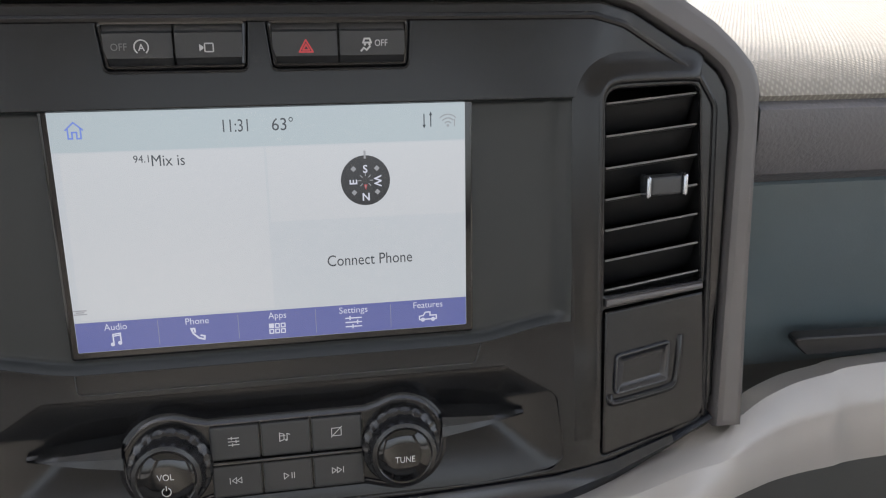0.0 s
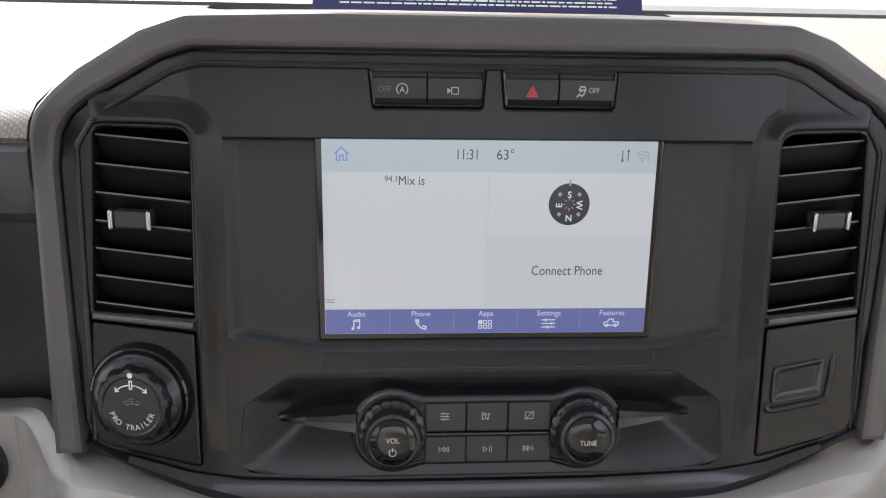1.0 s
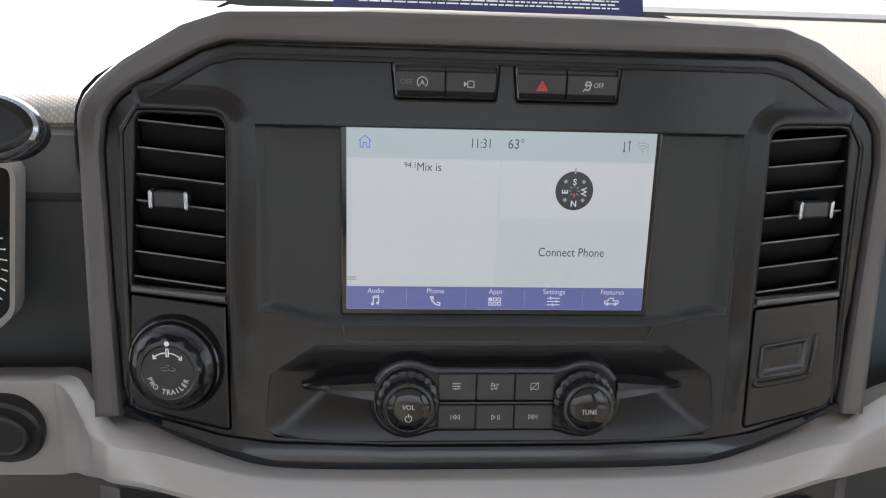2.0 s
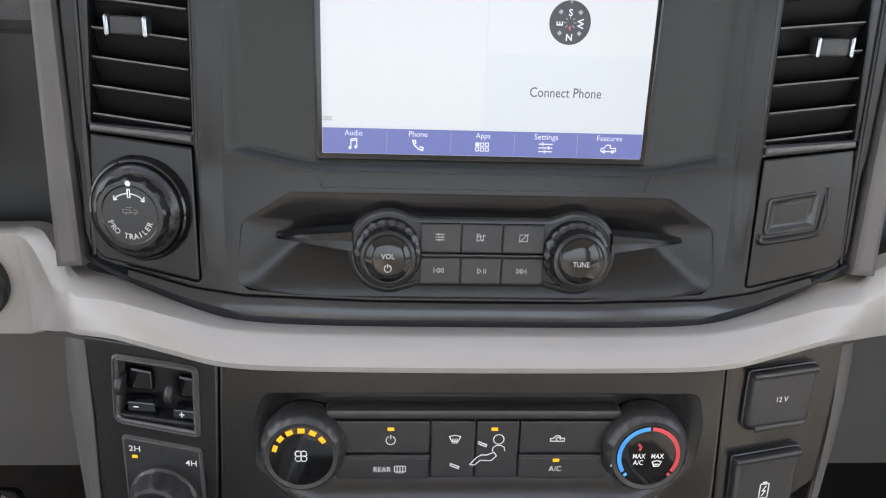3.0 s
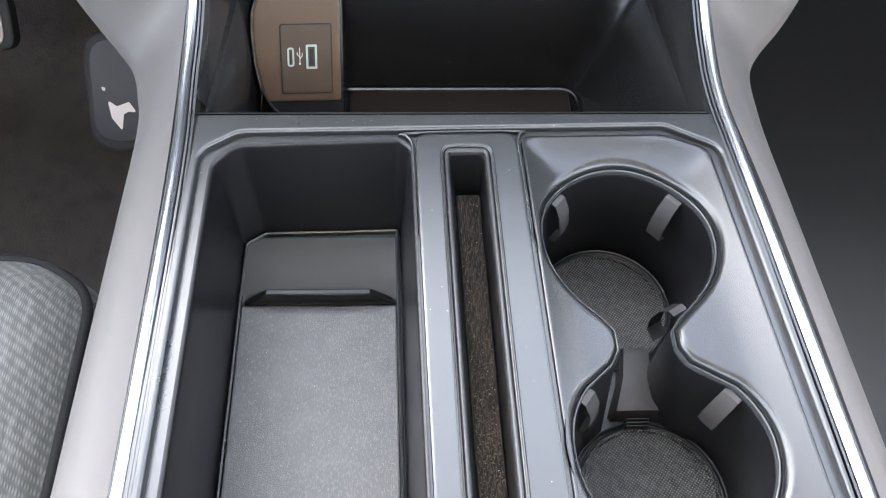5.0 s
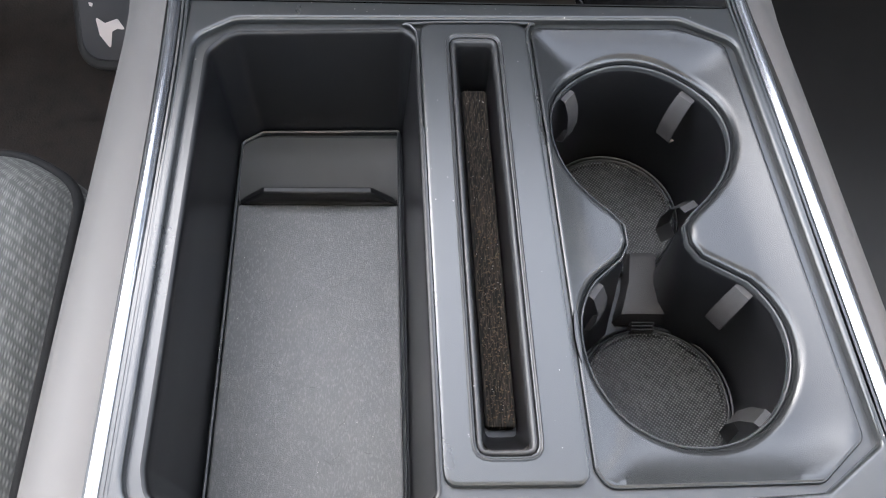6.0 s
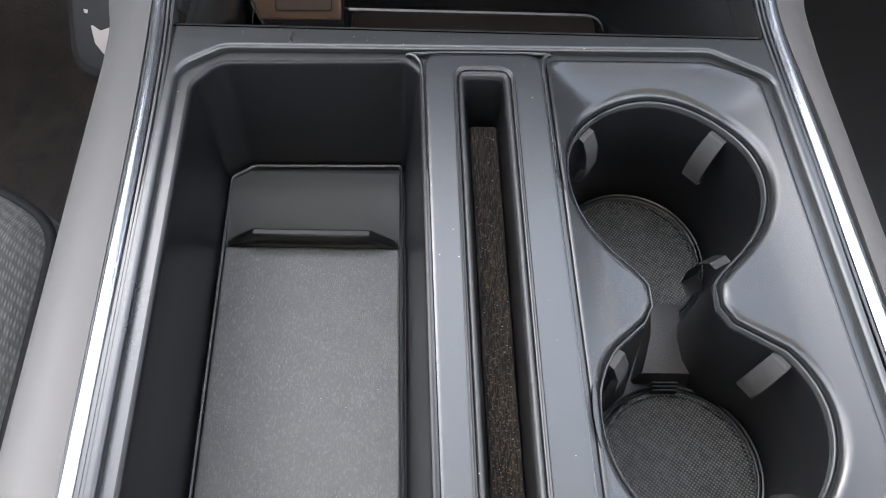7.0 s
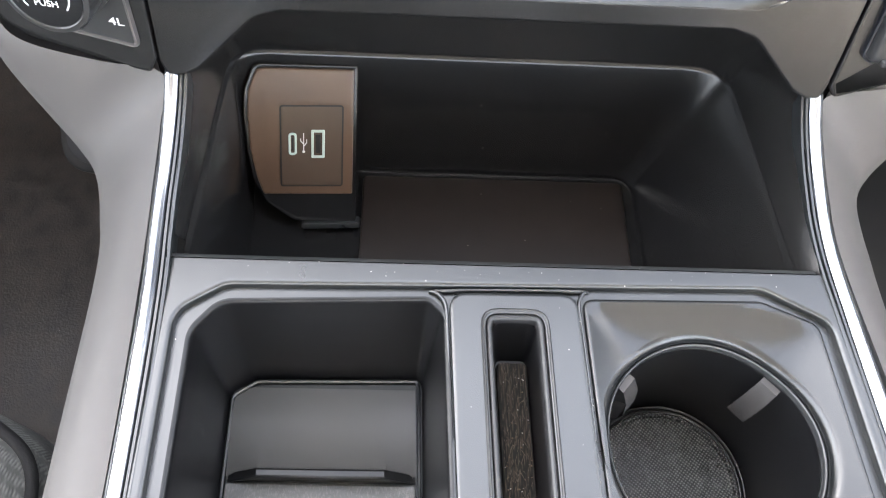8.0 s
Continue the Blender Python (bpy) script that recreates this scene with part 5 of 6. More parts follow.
icon("compass_pointer", [at(CX, CZ, 0.001, (0, 9.8), (0, 12.6))], 0.0009, on_screen, W_INK + 0.0001, UI_GREY, screen)
for u, what in ((-0.0704, "note"), (-0.0358, "phone"), (-0.0009, "apps"), (0.0337, "settings"), (0.0685, "truck")):
    v = 0.6812
    if what == "note":
        icon("note_icon", [at(u, v, 0.001, (-1.3, -2), (-1.3, 2.4), (1.8, 2.8), (1.8, -1.4)), at(u, v, 0.001, (-1.3, 1.6), (1.8, 2.0))], 0.0006, on_screen, W_INK, UI_LIGHT, screen, [disc(u - 0.0018, v - 0.0021, 0.0009, 10), disc(u + 0.0013, v - 0.0016, 0.0009, 10)])
    elif what == "phone":
        icon("phone_icon", [at(u, v, 0.001, (-2.8, 2.4), (-2.0, 0.2), (0.2, -2.0), (2.6, -2.8)), at(u, v, 0.001, (-2.8, 2.4), (-1.4, 2.4), (-1.2, 0.8)), at(u, v, 0.001, (2.6, -2.8), (2.8, -1.3), (1.2, -0.9))], 0.0008, on_screen, W_INK, UI_LIGHT, screen)
    elif what == "apps":
        icon("apps_icon", [["o"] + rect(u - 0.0035 + i * 0.0026, v - 0.0024 + j * 0.0026, u - 0.0035 + i * 0.0026 + 0.0017, v - 0.0024 + j * 0.0026 + 0.0017) for i in range(3) for j in range(2)], 0.0005, on_screen, W_INK, UI_LIGHT, screen, [rect(u - 0.0035, v + 0.0002, u - 0.0018, v + 0.0019)])
    elif what == "settings":
        icon("settings_icon", [at(u, v, 0.001, (-3.6, y), (3.6, y)) for y in (-2, 0, 2)] + [at(u, v, 0.001, (x, y - 0.8), (x, y + 0.8)) for x, y in ((-1.6, 2), (1.8, 0), (-0.4, -2))], 0.0006, on_screen, W_INK, UI_LIGHT, screen)
    else:
        icon("truck_icon", [["o"] + at(u, v, 0.001, (-4, -1.2), (-4, 0.4), (-2.2, 0.7), (-1.2, 2.2), (1, 2.2), (1, 0.6), (4, 0.6), (4, -1.2))], 0.0006, on_screen, W_INK, UI_LIGHT, screen, [disc(u - 0.0024, v - 0.0013, 0.0010, 10), disc(u + 0.0024, v - 0.0013, 0.0010, 10)])

# ---- key blocks over the display ----
for pts, split, name in ((KEY_L, -0.0338, "left"), (KEY_R, 0.0323, "right")):
    block = thing("switch_pack", "pair of black dashboard keys with white and grey symbols" if name == "left" else "pair of black dashboard keys, one with a red triangle", "switch", (sum(p[0] for p in pts) / 4, 0.01, 0.795), "switch packs over the display")
    loop = ccw(rpoly(pts, 0.0025))
    part("surround", rings(bmesh.new(), inset(loop, 0.0002), [(0.0016, -0.006), (0.0014, 0.0006), (0.0005, 0.0008), (0, 0.0002)], on_stack, cap=False), GLOSSY, block, "gloss black surround")
    part("well", pad_of(loop, on_stack, -0.006, -0.009), DEEP, block)
    u0, u1 = min(p[0] for p in pts) + 0.0022, max(p[0] for p in pts) - 0.0022
    for a, b in ((u0, split - 0.0005), (split + 0.0005, u1)):
        rows = [[on_stack(u, v, w) for u in (a, a + 0.0004, b - 0.0004, b)] for v, w in ((0.7970, -0.005), (0.7972, -0.0012), (0.7985, -0.0006), (0.8000, 0.0006), (0.8095, 0.0010), (0.8105, -0.0004), (0.8128, -0.0010), (0.8130, -0.005))]
        part("key", loft(rows), KEYCAP, block, "black rocker key", 25)
    if name == "left":
        lettering("OFF", 0.0040, on_stack, -0.0548, 0.8030, 0.0013, DIM, block, span=0.0062)
        icon("stop_symbol", [arc(-0.0462, 0.8042, 0.0031, -50, 230, 16)], 0.0006, on_stack, 0.0013, PRINT, block)
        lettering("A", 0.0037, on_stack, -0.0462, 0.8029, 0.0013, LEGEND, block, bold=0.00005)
        icon("camera_symbol", [["o"] + rect(-0.0218, 0.8020, -0.0180, 0.8056, 0.0005)], 0.0006, on_stack, 0.0013, PRINT, block, [at(-0.0233, 0.8038, 0.001, (-0.9, 1.6), (0.9, 0.4), (0.9, -0.4), (-0.9, -1.6))])
    else:
        icon("hazard_symbol", [["o"] + at(0.0188, 0.8034, 0.001, (-3.2, -2.2), (3.2, -2.2), (0, 3.2)), ["o"] + at(0.0188, 0.8030, 0.001, (-1.5, -0.9), (1.5, -0.9), (0, 1.6))], 0.0007, on_stack, 0.0013, RED, block)
        icon("skid_symbol", [["o"] + at(0.0442, 0.8058, 0.001, (-1.9, -0.8), (-1.2, 1.0), (1.2, 1.0), (1.9, -0.8)), at(0.0437, 0.8025, 0.001, (-2.4, -1.2), (-1.2, 0.2), (0.2, -0.8), (1.8, 0.8))], 0.0008, on_stack, 0.0013, PRINT, block, [disc(0.0431, 0.8042, 0.0006, 8), disc(0.0453, 0.8042, 0.0006, 8)])
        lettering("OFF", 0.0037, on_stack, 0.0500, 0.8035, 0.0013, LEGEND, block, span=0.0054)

# ---- air vents ----
for s in (-1, 1):
    vent = thing("air_vent", "black slatted air vent with a chrome-ended tab", "air vent", (s * 0.178, 0.0, 0.688), "air vents beside the display")
    loop = vent_l if s < 0 else vent_r
    part("housing", rings(bmesh.new(), loop, [(0.004, -0.045), (0.001, -0.02), (0.0, -0.010), (0, -0.002)], on_stack), DUCT, vent, "deep black duct")
    for k in range(7):
        v = 0.7772 - 0.0146 * k
        t = (0.7835 - v) / 0.094
        ua, ub, rise = s * (0.1525 + 0.003 * t), s * (0.1985 + 0.008 * t), 0.0026 + 0.0003 * k
        sec = ((-0.0125, -0.0152), (-0.0080, -0.0080), (-0.0046, -0.0004), (-0.0028, -0.0001), (-0.0030, -0.0012), (-0.0052, -0.0018), (-0.0090, -0.0090), (-0.0135, -0.0156))
        slat = part("slat", loft([[on_stack(ua + (ub - ua) * i / 6, v + rise * i / 6 + dv, w) for w, dv in sec] for i in range(7)]), DUCT, vent)
        # pale strip stands in for the lit edge of the slat
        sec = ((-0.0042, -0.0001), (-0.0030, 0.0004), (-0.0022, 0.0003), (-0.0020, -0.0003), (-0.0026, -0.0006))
        part("slat_edge", loft([[on_stack(ua + (ub - ua) * i / 6, v + rise * i / 6 + dv, w) for w, dv in sec] for i in range(7)]), SLAT_GLINT, slat, "front edge, caught light in its pale colour")
    tu, tv = s * 0.1832, 0.7385
    lp = rect(tu - 0.0086, tv - 0.0046, tu + 0.0086, tv + 0.0046, 0.0014)
    part("tab", pad_of(lp, on_stack, 0.0034, -0.004, 0.0013), KEYCAP, vent, "black tab")
    for e in (-1, 1):
        lp = rpoly([(tu + e * 0.0084, tv - 0.0044), (tu + e * 0.0100, tv - 0.0056), (tu + e * 0.0110, tv - 0.0042), (tu + e * 0.0110, tv + 0.0042), (tu + e * 0.0100, tv + 0.0056), (tu + e * 0.0084, tv + 0.0044)], 0.0008)
        part("tab_end", pad_of(lp, on_stack, 0.0046, -0.003, 0.0009), CHROME, vent, "chrome end cap")
    lip = rpoly([(s * 0.1545, 0.6862), (s * 0.2075, 0.6890), (s * 0.2078, 0.6858), (s * 0.1546, 0.6826)], 0.0004)
    # lighter grey than the panel, in place of light on its upper edge
    part("sill", pad_of(lip, on_stack, 0.0024, -0.006, 0.0012), ARCH, vent, "sill, caught light in its lighter grey")

# ---- trailer dial ----
dial = thing("trailer_dial", "round black trailer dial on a square black panel", "control dial", (-0.184, -0.02, 0.61))
part("panel", pad_of(dial_l, on_dial, 0.0008, -0.01, 0.0010), FACE, dial)
DU, DV = -0.1838, 0.6470
part("collar", lathe(bmesh.new(), [(0.0275, 0.0006), (0.0272, 0.003), (0.0258, 0.0062), (0.0248, 0.0068), (0.0238, 0.0062)], DU, DV, on_dial, 64), GLOSSY, dial, "gloss black collar")
part("grip", lathe(bmesh.new(), [(0.0236, 0.005), (0.0234, 0.0095), (0.0215, 0.0120), (0.0196, 0.0130), (0.0186, 0.0175), (0.0172, 0.0190), (0.0150, 0.0192), (0.0143, 0.0186)], DU, DV, on_dial, 96, 12, 0.0007, (3, 4)), GRIP, dial, "fluted black grip")
cap = part("cap", lathe(bmesh.new(), [(0.0143, 0.0184), (0.0142, 0.0187), (0.010, 0.0187)], DU, DV, on_dial, 48), GRIP, dial, "gloss black cap")
icon("pointer", [], 0.001, on_dial, 0.0194, PRINT, dial, [disc(DU, DV + 0.0158, 0.0015, 6)])
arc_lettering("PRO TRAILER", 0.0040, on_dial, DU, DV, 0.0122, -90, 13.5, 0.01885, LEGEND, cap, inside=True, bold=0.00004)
icon("scale_mark", [arc(DU, DV - 0.0005, 0.0112, 50, 84, 8), arc(DU, DV - 0.0005, 0.0112, 96, 130, 8), ["o"] + rect(DU - 0.0006, DV + 0.0088, DU + 0.0006, DV + 0.0128), at(DU - 0.0072, DV + 0.0080, 0.001, (-0.6, 1.2), (-0.6, -0.8), (1.0, -0.5)), at(DU + 0.0072, DV + 0.0080, 0.001, (0.6, 1.2), (0.6, -0.8), (-1.0, -0.5))], 0.0006, on_dial, 0.01885, PRINT, dial)
icon("trailer_mark", [["o"] + rect(DU - 0.0036, DV + 0.0012, DU + 0.0006, DV + 0.0026), at(DU, DV, 0.001, (0.8, 1.4), (4.2, 1.4), (4.2, 2.4), (2.2, 2.8)), at(DU, DV, 0.001, (-1.5, 3.8), (1.2, 3.8))], 0.0004, on_dial, 0.01885, DIM, dial, [disc(DU - 0.002, DV + 0.0008, 0.0006, 8), disc(DU + 0.0028, DV + 0.0010, 0.0006, 8)])

# ---- blank panel on the other side ----
blank = thing("blank_panel", "black square panel with a recessed flip cover", "switch panel", (0.182, -0.02, 0.61))
part("panel", pad_of(dial_r, on_dial, 0.0008, -0.01, 0.0010), FACE, blank)
lip_path = spline([(0.1572, 0.6395, 0), (0.1575, 0.6358, 0), (0.1615, 0.6348, 0), (0.1770, 0.6364, 0), (0.1900, 0.6380, 0), (0.1938, 0.6402, 0), (0.1950, 0.6450, 0), (0.1962, 0.6560, 0), (0.1966, 0.6640, 0)], 5)
lip_rows = []
for k, p in enumerate(lip_path):
    d = (lip_path[min(k + 1, len(lip_path) - 1)] - lip_path[max(k - 1, 0)]).normalized()
    n = Vector((-d.y, d.x, 0))
    fade = min(1.0, 0.35 + k / 5, 0.35 + (len(lip_path) - 1 - k) / 8)
    lip_rows.append([on_dial(p.x + n.x * o, p.y + n.y * o, 0.0006 + h * fade) for o, h in ((-0.0016, 0.0), (-0.0011, 0.0012), (-0.0002, 0.0020), (0.0010, 0.0019), (0.0022, 0.0010), (0.0026, -0.0006))])
part("cover_lip", loft(lip_rows), FACE, blank, "raised black lip", 60)
inn = rpoly([(0.1602, 0.6590), (0.1905, 0.6626), (0.1895, 0.6420), (0.1592, 0.6388)], [0.0035, 0.0025, 0.003, 0.003])
part("cover", rings(bmesh.new(), inn, [(0.0105, 0.0004), (0.0060, 0.0006), (0.0030, 0.0012), (0.0016, 0.0021), (0.0009, 0.0025), (0.0003, 0.0022), (0, 0.0008)], on_dial), STRIP, blank, "semi gloss black dished cover", 60)

# ---- radio ----
radio = thing("radio_controls", "black radio strip with two gloss knobs and six keys", "control panel", (0, -0.04, 0.60))
KL, KR, KV = -0.0510, 0.0525, 0.6285
up = [(-0.0745, 0.6385)] + [p for p in arc(KL, KV, 0.0235, 150, 62, 9)] + [(-0.034, 0.6478), (0.036, 0.6478)] + [p for p in arc(KR, KV, 0.0235, 118, 30, 9)] + [(0.0765, 0.6385)]
dn = [p for p in arc(KR, KV - 0.001, 0.0230, -15, -105, 9)] + [(0.035, 0.6085), (-0.034, 0.6085)] + [p for p in arc(KL, KV - 0.001, 0.0230, -75, -165, 9)]
bone = ccw(up + dn)
part("plinth", rings(bmesh.new(), bone, [(0.0022, 0.0062), (0.0009, 0.0058), (0.0002, 0.0040), (0, -0.002), (-0.003, -0.010)], on_radio), FACE, radio, "black plinth", 45)
part("ridge", rings(bmesh.new(), inset(bone, 0.0030), [(0.0012, 0.0063), (0.0008, 0.0072), (0.0002, 0.0072), (-0.0006, 0.0062)], on_radio, cap=False), STRIP, radio)
for s, ku in ((-1, KL), (1, KR)):
    rows = []
    for k in range(11):
        t = k / 10
        u = ku + s * (0.0195 + 0.0415 * t)
        top, low = 0.6400 - 0.0030 * t - 0.0015 * t * t, 0.6270 + 0.0055 * t
        h = 0.0072 * (1 - t ** 2.2) + 0.0020
        if s > 0:
            low += 0.0005
        rows.append([on_radio(u, v, w) for v, w in ((top + 0.0006, -0.011), (top, h * 0.5), (top - 0.0012, h), ((top + low) / 2 + 0.0008, h + 0.0010), ((top + low) / 2, h - 0.0012), (low + 0.0015, h - 0.0006), (low + 0.0003, h * 0.4), (low, -0.009))])
    part("wing", loft(rows), WING, radio, "black tapered wing", 25)
for j, (v0, v1) in enumerate(((0.6280, 0.6435), (0.6110, 0.6255))):
    for i, (u0, u1) in enumerate(((-0.0335, -0.0118), (-0.0110, 0.0108), (0.0116, 0.0345))):
        part("key", pad_of(rect(u0, v0, u1, v1, 0.0008), on_radio, 0.0082, 0.004, 0.0007), KEYCAP, radio, "black flat key")
part("key_bar", rings(bmesh.new(), rect(-0.0340, 0.6256, 0.0350, 0.6279, 0.0003), [(0.0006, 0.0090), (0.0002, 0.0088), (0, 0.0070)], on_radio), GLOSSY, radio)
WR = 0.0085
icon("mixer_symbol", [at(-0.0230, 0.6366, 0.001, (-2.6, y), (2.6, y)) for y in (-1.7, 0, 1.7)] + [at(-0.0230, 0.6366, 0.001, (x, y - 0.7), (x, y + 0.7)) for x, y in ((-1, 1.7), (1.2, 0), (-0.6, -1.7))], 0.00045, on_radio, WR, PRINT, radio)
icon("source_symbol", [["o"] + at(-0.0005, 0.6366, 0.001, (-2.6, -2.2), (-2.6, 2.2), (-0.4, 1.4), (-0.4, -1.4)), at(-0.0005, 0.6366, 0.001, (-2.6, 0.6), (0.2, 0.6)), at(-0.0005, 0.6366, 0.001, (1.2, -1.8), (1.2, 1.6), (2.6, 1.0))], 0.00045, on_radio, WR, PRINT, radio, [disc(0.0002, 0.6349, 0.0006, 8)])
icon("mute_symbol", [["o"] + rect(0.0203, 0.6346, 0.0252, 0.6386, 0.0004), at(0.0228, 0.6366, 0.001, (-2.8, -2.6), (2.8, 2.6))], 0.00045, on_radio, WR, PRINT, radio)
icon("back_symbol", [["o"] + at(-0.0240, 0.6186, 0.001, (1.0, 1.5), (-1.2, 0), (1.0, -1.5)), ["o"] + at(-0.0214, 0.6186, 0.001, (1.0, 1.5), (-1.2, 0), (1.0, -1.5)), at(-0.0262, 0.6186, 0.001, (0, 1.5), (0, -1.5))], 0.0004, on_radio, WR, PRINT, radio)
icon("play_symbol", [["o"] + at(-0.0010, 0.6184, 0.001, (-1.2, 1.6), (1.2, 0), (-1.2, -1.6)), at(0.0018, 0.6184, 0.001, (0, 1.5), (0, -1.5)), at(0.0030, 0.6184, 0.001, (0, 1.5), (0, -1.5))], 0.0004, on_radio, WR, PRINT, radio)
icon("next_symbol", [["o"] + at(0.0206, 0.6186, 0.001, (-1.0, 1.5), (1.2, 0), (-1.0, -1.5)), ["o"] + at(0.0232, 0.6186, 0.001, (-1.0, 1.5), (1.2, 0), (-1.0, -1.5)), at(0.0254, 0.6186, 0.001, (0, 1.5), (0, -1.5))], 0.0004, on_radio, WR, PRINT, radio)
for ku, word in ((KL, "VOL"), (KR, "TUNE")):
    knob = part("knob", lathe(bmesh.new(), [(0.0186, 0.0050), (0.0184, 0.0095), (0.0176, 0.0110), (0.0160, 0.0118), (0.0155, 0.0180), (0.0146, 0.0196), (0.0128, 0.0200), (0.0122, 0.0196)], ku, KV - 0.0012, on_radio, 120, 20, 0.0005, (2, 3, 4)), GRIP, radio, "fluted black knob")
    part("knob_cap", lathe(bmesh.new(), [(0.0122, 0.0194), (0.0119, 0.0200), (0.0100, 0.0207), (0.0070, 0.0211), (0.0035, 0.0213), (0.001, 0.02135)], ku, KV - 0.0012, on_radio, 48), GLOSSY, knob, "gloss black cap")
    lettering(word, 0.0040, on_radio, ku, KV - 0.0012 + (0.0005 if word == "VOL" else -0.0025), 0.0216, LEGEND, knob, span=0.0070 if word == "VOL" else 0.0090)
    if word == "VOL":
        icon("power_symbol", [arc(ku, KV - 0.0058, 0.0021, 120, 420, 14), at(ku, KV - 0.0058, 0.001, (0, 0.8), (0, 2.8))], 0.0005, on_radio, 0.0216, PRINT, knob)


# ---- lower stack: climate panel in the middle, switch plates at its sides ----
climate = thing("climate_panel", "black climate control panel with two round knobs", "control panel", (0, -0.08, 0.45))
CENTRE = [(-0.1412, 0.577), (-0.1468, 0.4540), (-0.1450, 0.4470), (-0.1380, 0.4465), (-0.1300, 0.4500), (-0.1040, 0.4755), (-0.0930, 0.4790), (0.0930, 0.4790), (0.1040, 0.4755), (0.1300, 0.4500), (0.1380, 0.4465), (0.1440, 0.4470), (0.1450, 0.4540), (0.1402, 0.577)]
centre = rpoly(CENTRE, [0, 0.003, 0.003, 0.004, 0.008, 0.012, 0.006, 0.006, 0.012, 0.008, 0.004, 0.003, 0.003, 0])
POD = rpoly([(-0.1190, 0.5585), (0.1270, 0.5585), (0.1310, 0.5400), (0.1290, 0.5150), (0.1100, 0.4920), (0.1000, 0.4890), (-0.0950, 0.4890), (-0.1080, 0.4950), (-0.1240, 0.5150), (-0.1245, 0.5400)], 0.008)
part("panel", plate(centre, [POD], on_lower, 0.0, -0.022, 0.0014, 0.0003, hole_back=-0.010), FACE_LIT, climate, "black satin panel")


def on_pod(u, v, w):
    """A shallow bowl that steps back sharply at its upper edge."""
    return on_lower(u, v, w - 0.0001 - 0.0074 * ease((v - 0.4885) / 0.020) * ease((pod_half(v) - abs(u - 0.0025)) / 0.024))


def pod_half(v):
    pts = [(0.4885, 0.0975), (0.4915, 0.106), (0.497, 0.111), (0.515, 0.1265), (0.522, 0.1292), (0.540, 0.1292), (0.552, 0.1262), (0.5590, 0.1235)]
    return float(np.interp(v, [p[0] for p in pts], [p[1] for p in pts]))


pod_rows = []
for k in range(15):
    v = 0.4885 + 0.0705 * k / 14
    pod_rows.append([on_pod(0.0025 + pod_half(v) * c, v, 0) for c in (-1, -0.97, -0.94, -0.91, -0.87, -0.83, -0.79, -0.5, -0.2, 0.2, 0.5, 0.79, 0.83, 0.87, 0.91, 0.94, 0.97, 1)])
part("pod", loft(pod_rows), FACE_LIT, climate, "black scooped pod")
part("upper_bar", rings(bmesh.new(), rect(-0.0850, 0.5432, 0.0830, 0.5500, 0.0030), [(0.0024, 0.0020), (0.0010, 0.0016), (0.0002, 0.0000), (0, -0.008)], on_lower), KNOB, climate, "dark grey bar")
part("key_bed", pad_of(rect(-0.0800, 0.5052, 0.0790, 0.5432, 0.002), on_lower, -0.0022, -0.009, 0.0006), DEEP, climate)
for u0, v0, u1, v1 in ((-0.0790, 0.5222, -0.0262, 0.5422), (-0.0790, 0.5060, -0.0262, 0.5196), (-0.0254, 0.5066, -0.0004, 0.5422), (0.0004, 0.5066, 0.0246, 0.5422), (0.0254, 0.5222, 0.0780, 0.5422), (0.0254, 0.5060, 0.0780, 0.5196)):
    part("key", pad_of(rect(u0, v0, u1, v1, 0.0008), on_lower, 0.0008, -0.003, 0.0008), KEYCAP, climate, "black flat key")
for u0, u1 in ((-0.0790, -0.0256), (0.0252, 0.0780)):
    part("key_divider", rings(bmesh.new(), rect(u0, 0.5198, u1, 0.5220, 0.0005), [(0.0007, 0.0022), (0.0002, 0.0018), (0, -0.001)], on_lower), KNOB, climate)
WL = 0.0011
for u, v in ((-0.0482, 0.5374), (0.0106, 0.5374), (0.0472, 0.5178)):
    part("lamp", pad_of(rect(u - 0.0019, v - 0.0010, u + 0.0019, v + 0.0010, 0.0002), on_lower, WL, 0.0, 0.0002), AMBER, climate, "lit amber lamp")
part("lamp", pad_of(rect(0.0463, 0.5372, 0.0495, 0.5386, 0.0002), on_lower, WL, 0.0, 0.0002), DEEP, climate, "unlit lamp")
icon("power_symbol", [arc(-0.0482, 0.5306, 0.0026, 120, 420, 14), at(-0.0482, 0.5306, 0.001, (0, 1.0), (0, 3.2))], 0.0006, on_lower, WL, PRINT, climate)
lettering("REAR", 0.0046, on_lower, -0.0530, 0.5108, WL, PRINT, climate, span=0.0098)
icon("rear_symbol", [["o"] + rect(-0.0458, 0.5108, -0.0396, 0.5144, 0.0005)] + [at(-0.0427 + dx, 0.5118, 0.001, (0, -1.8), (0, 1.8)) for dx in (-0.0016, 0, 0.0016)], 0.0005, on_lower, WL, PRINT, climate)
icon("screen_symbol", [["o"] + at(-0.0118, 0.5316, 0.001, (-3.2, 1.4), (0, 2.2), (3.2, 1.4), (1.8, -1.6), (-1.8, -1.6))] + [at(-0.0118 + dx, 0.5306, 0.001, (0, -1.8), (0, 0.8)) for dx in (-0.0012, 0, 0.0012)], 0.0006, on_lower, WL, PRINT, climate)
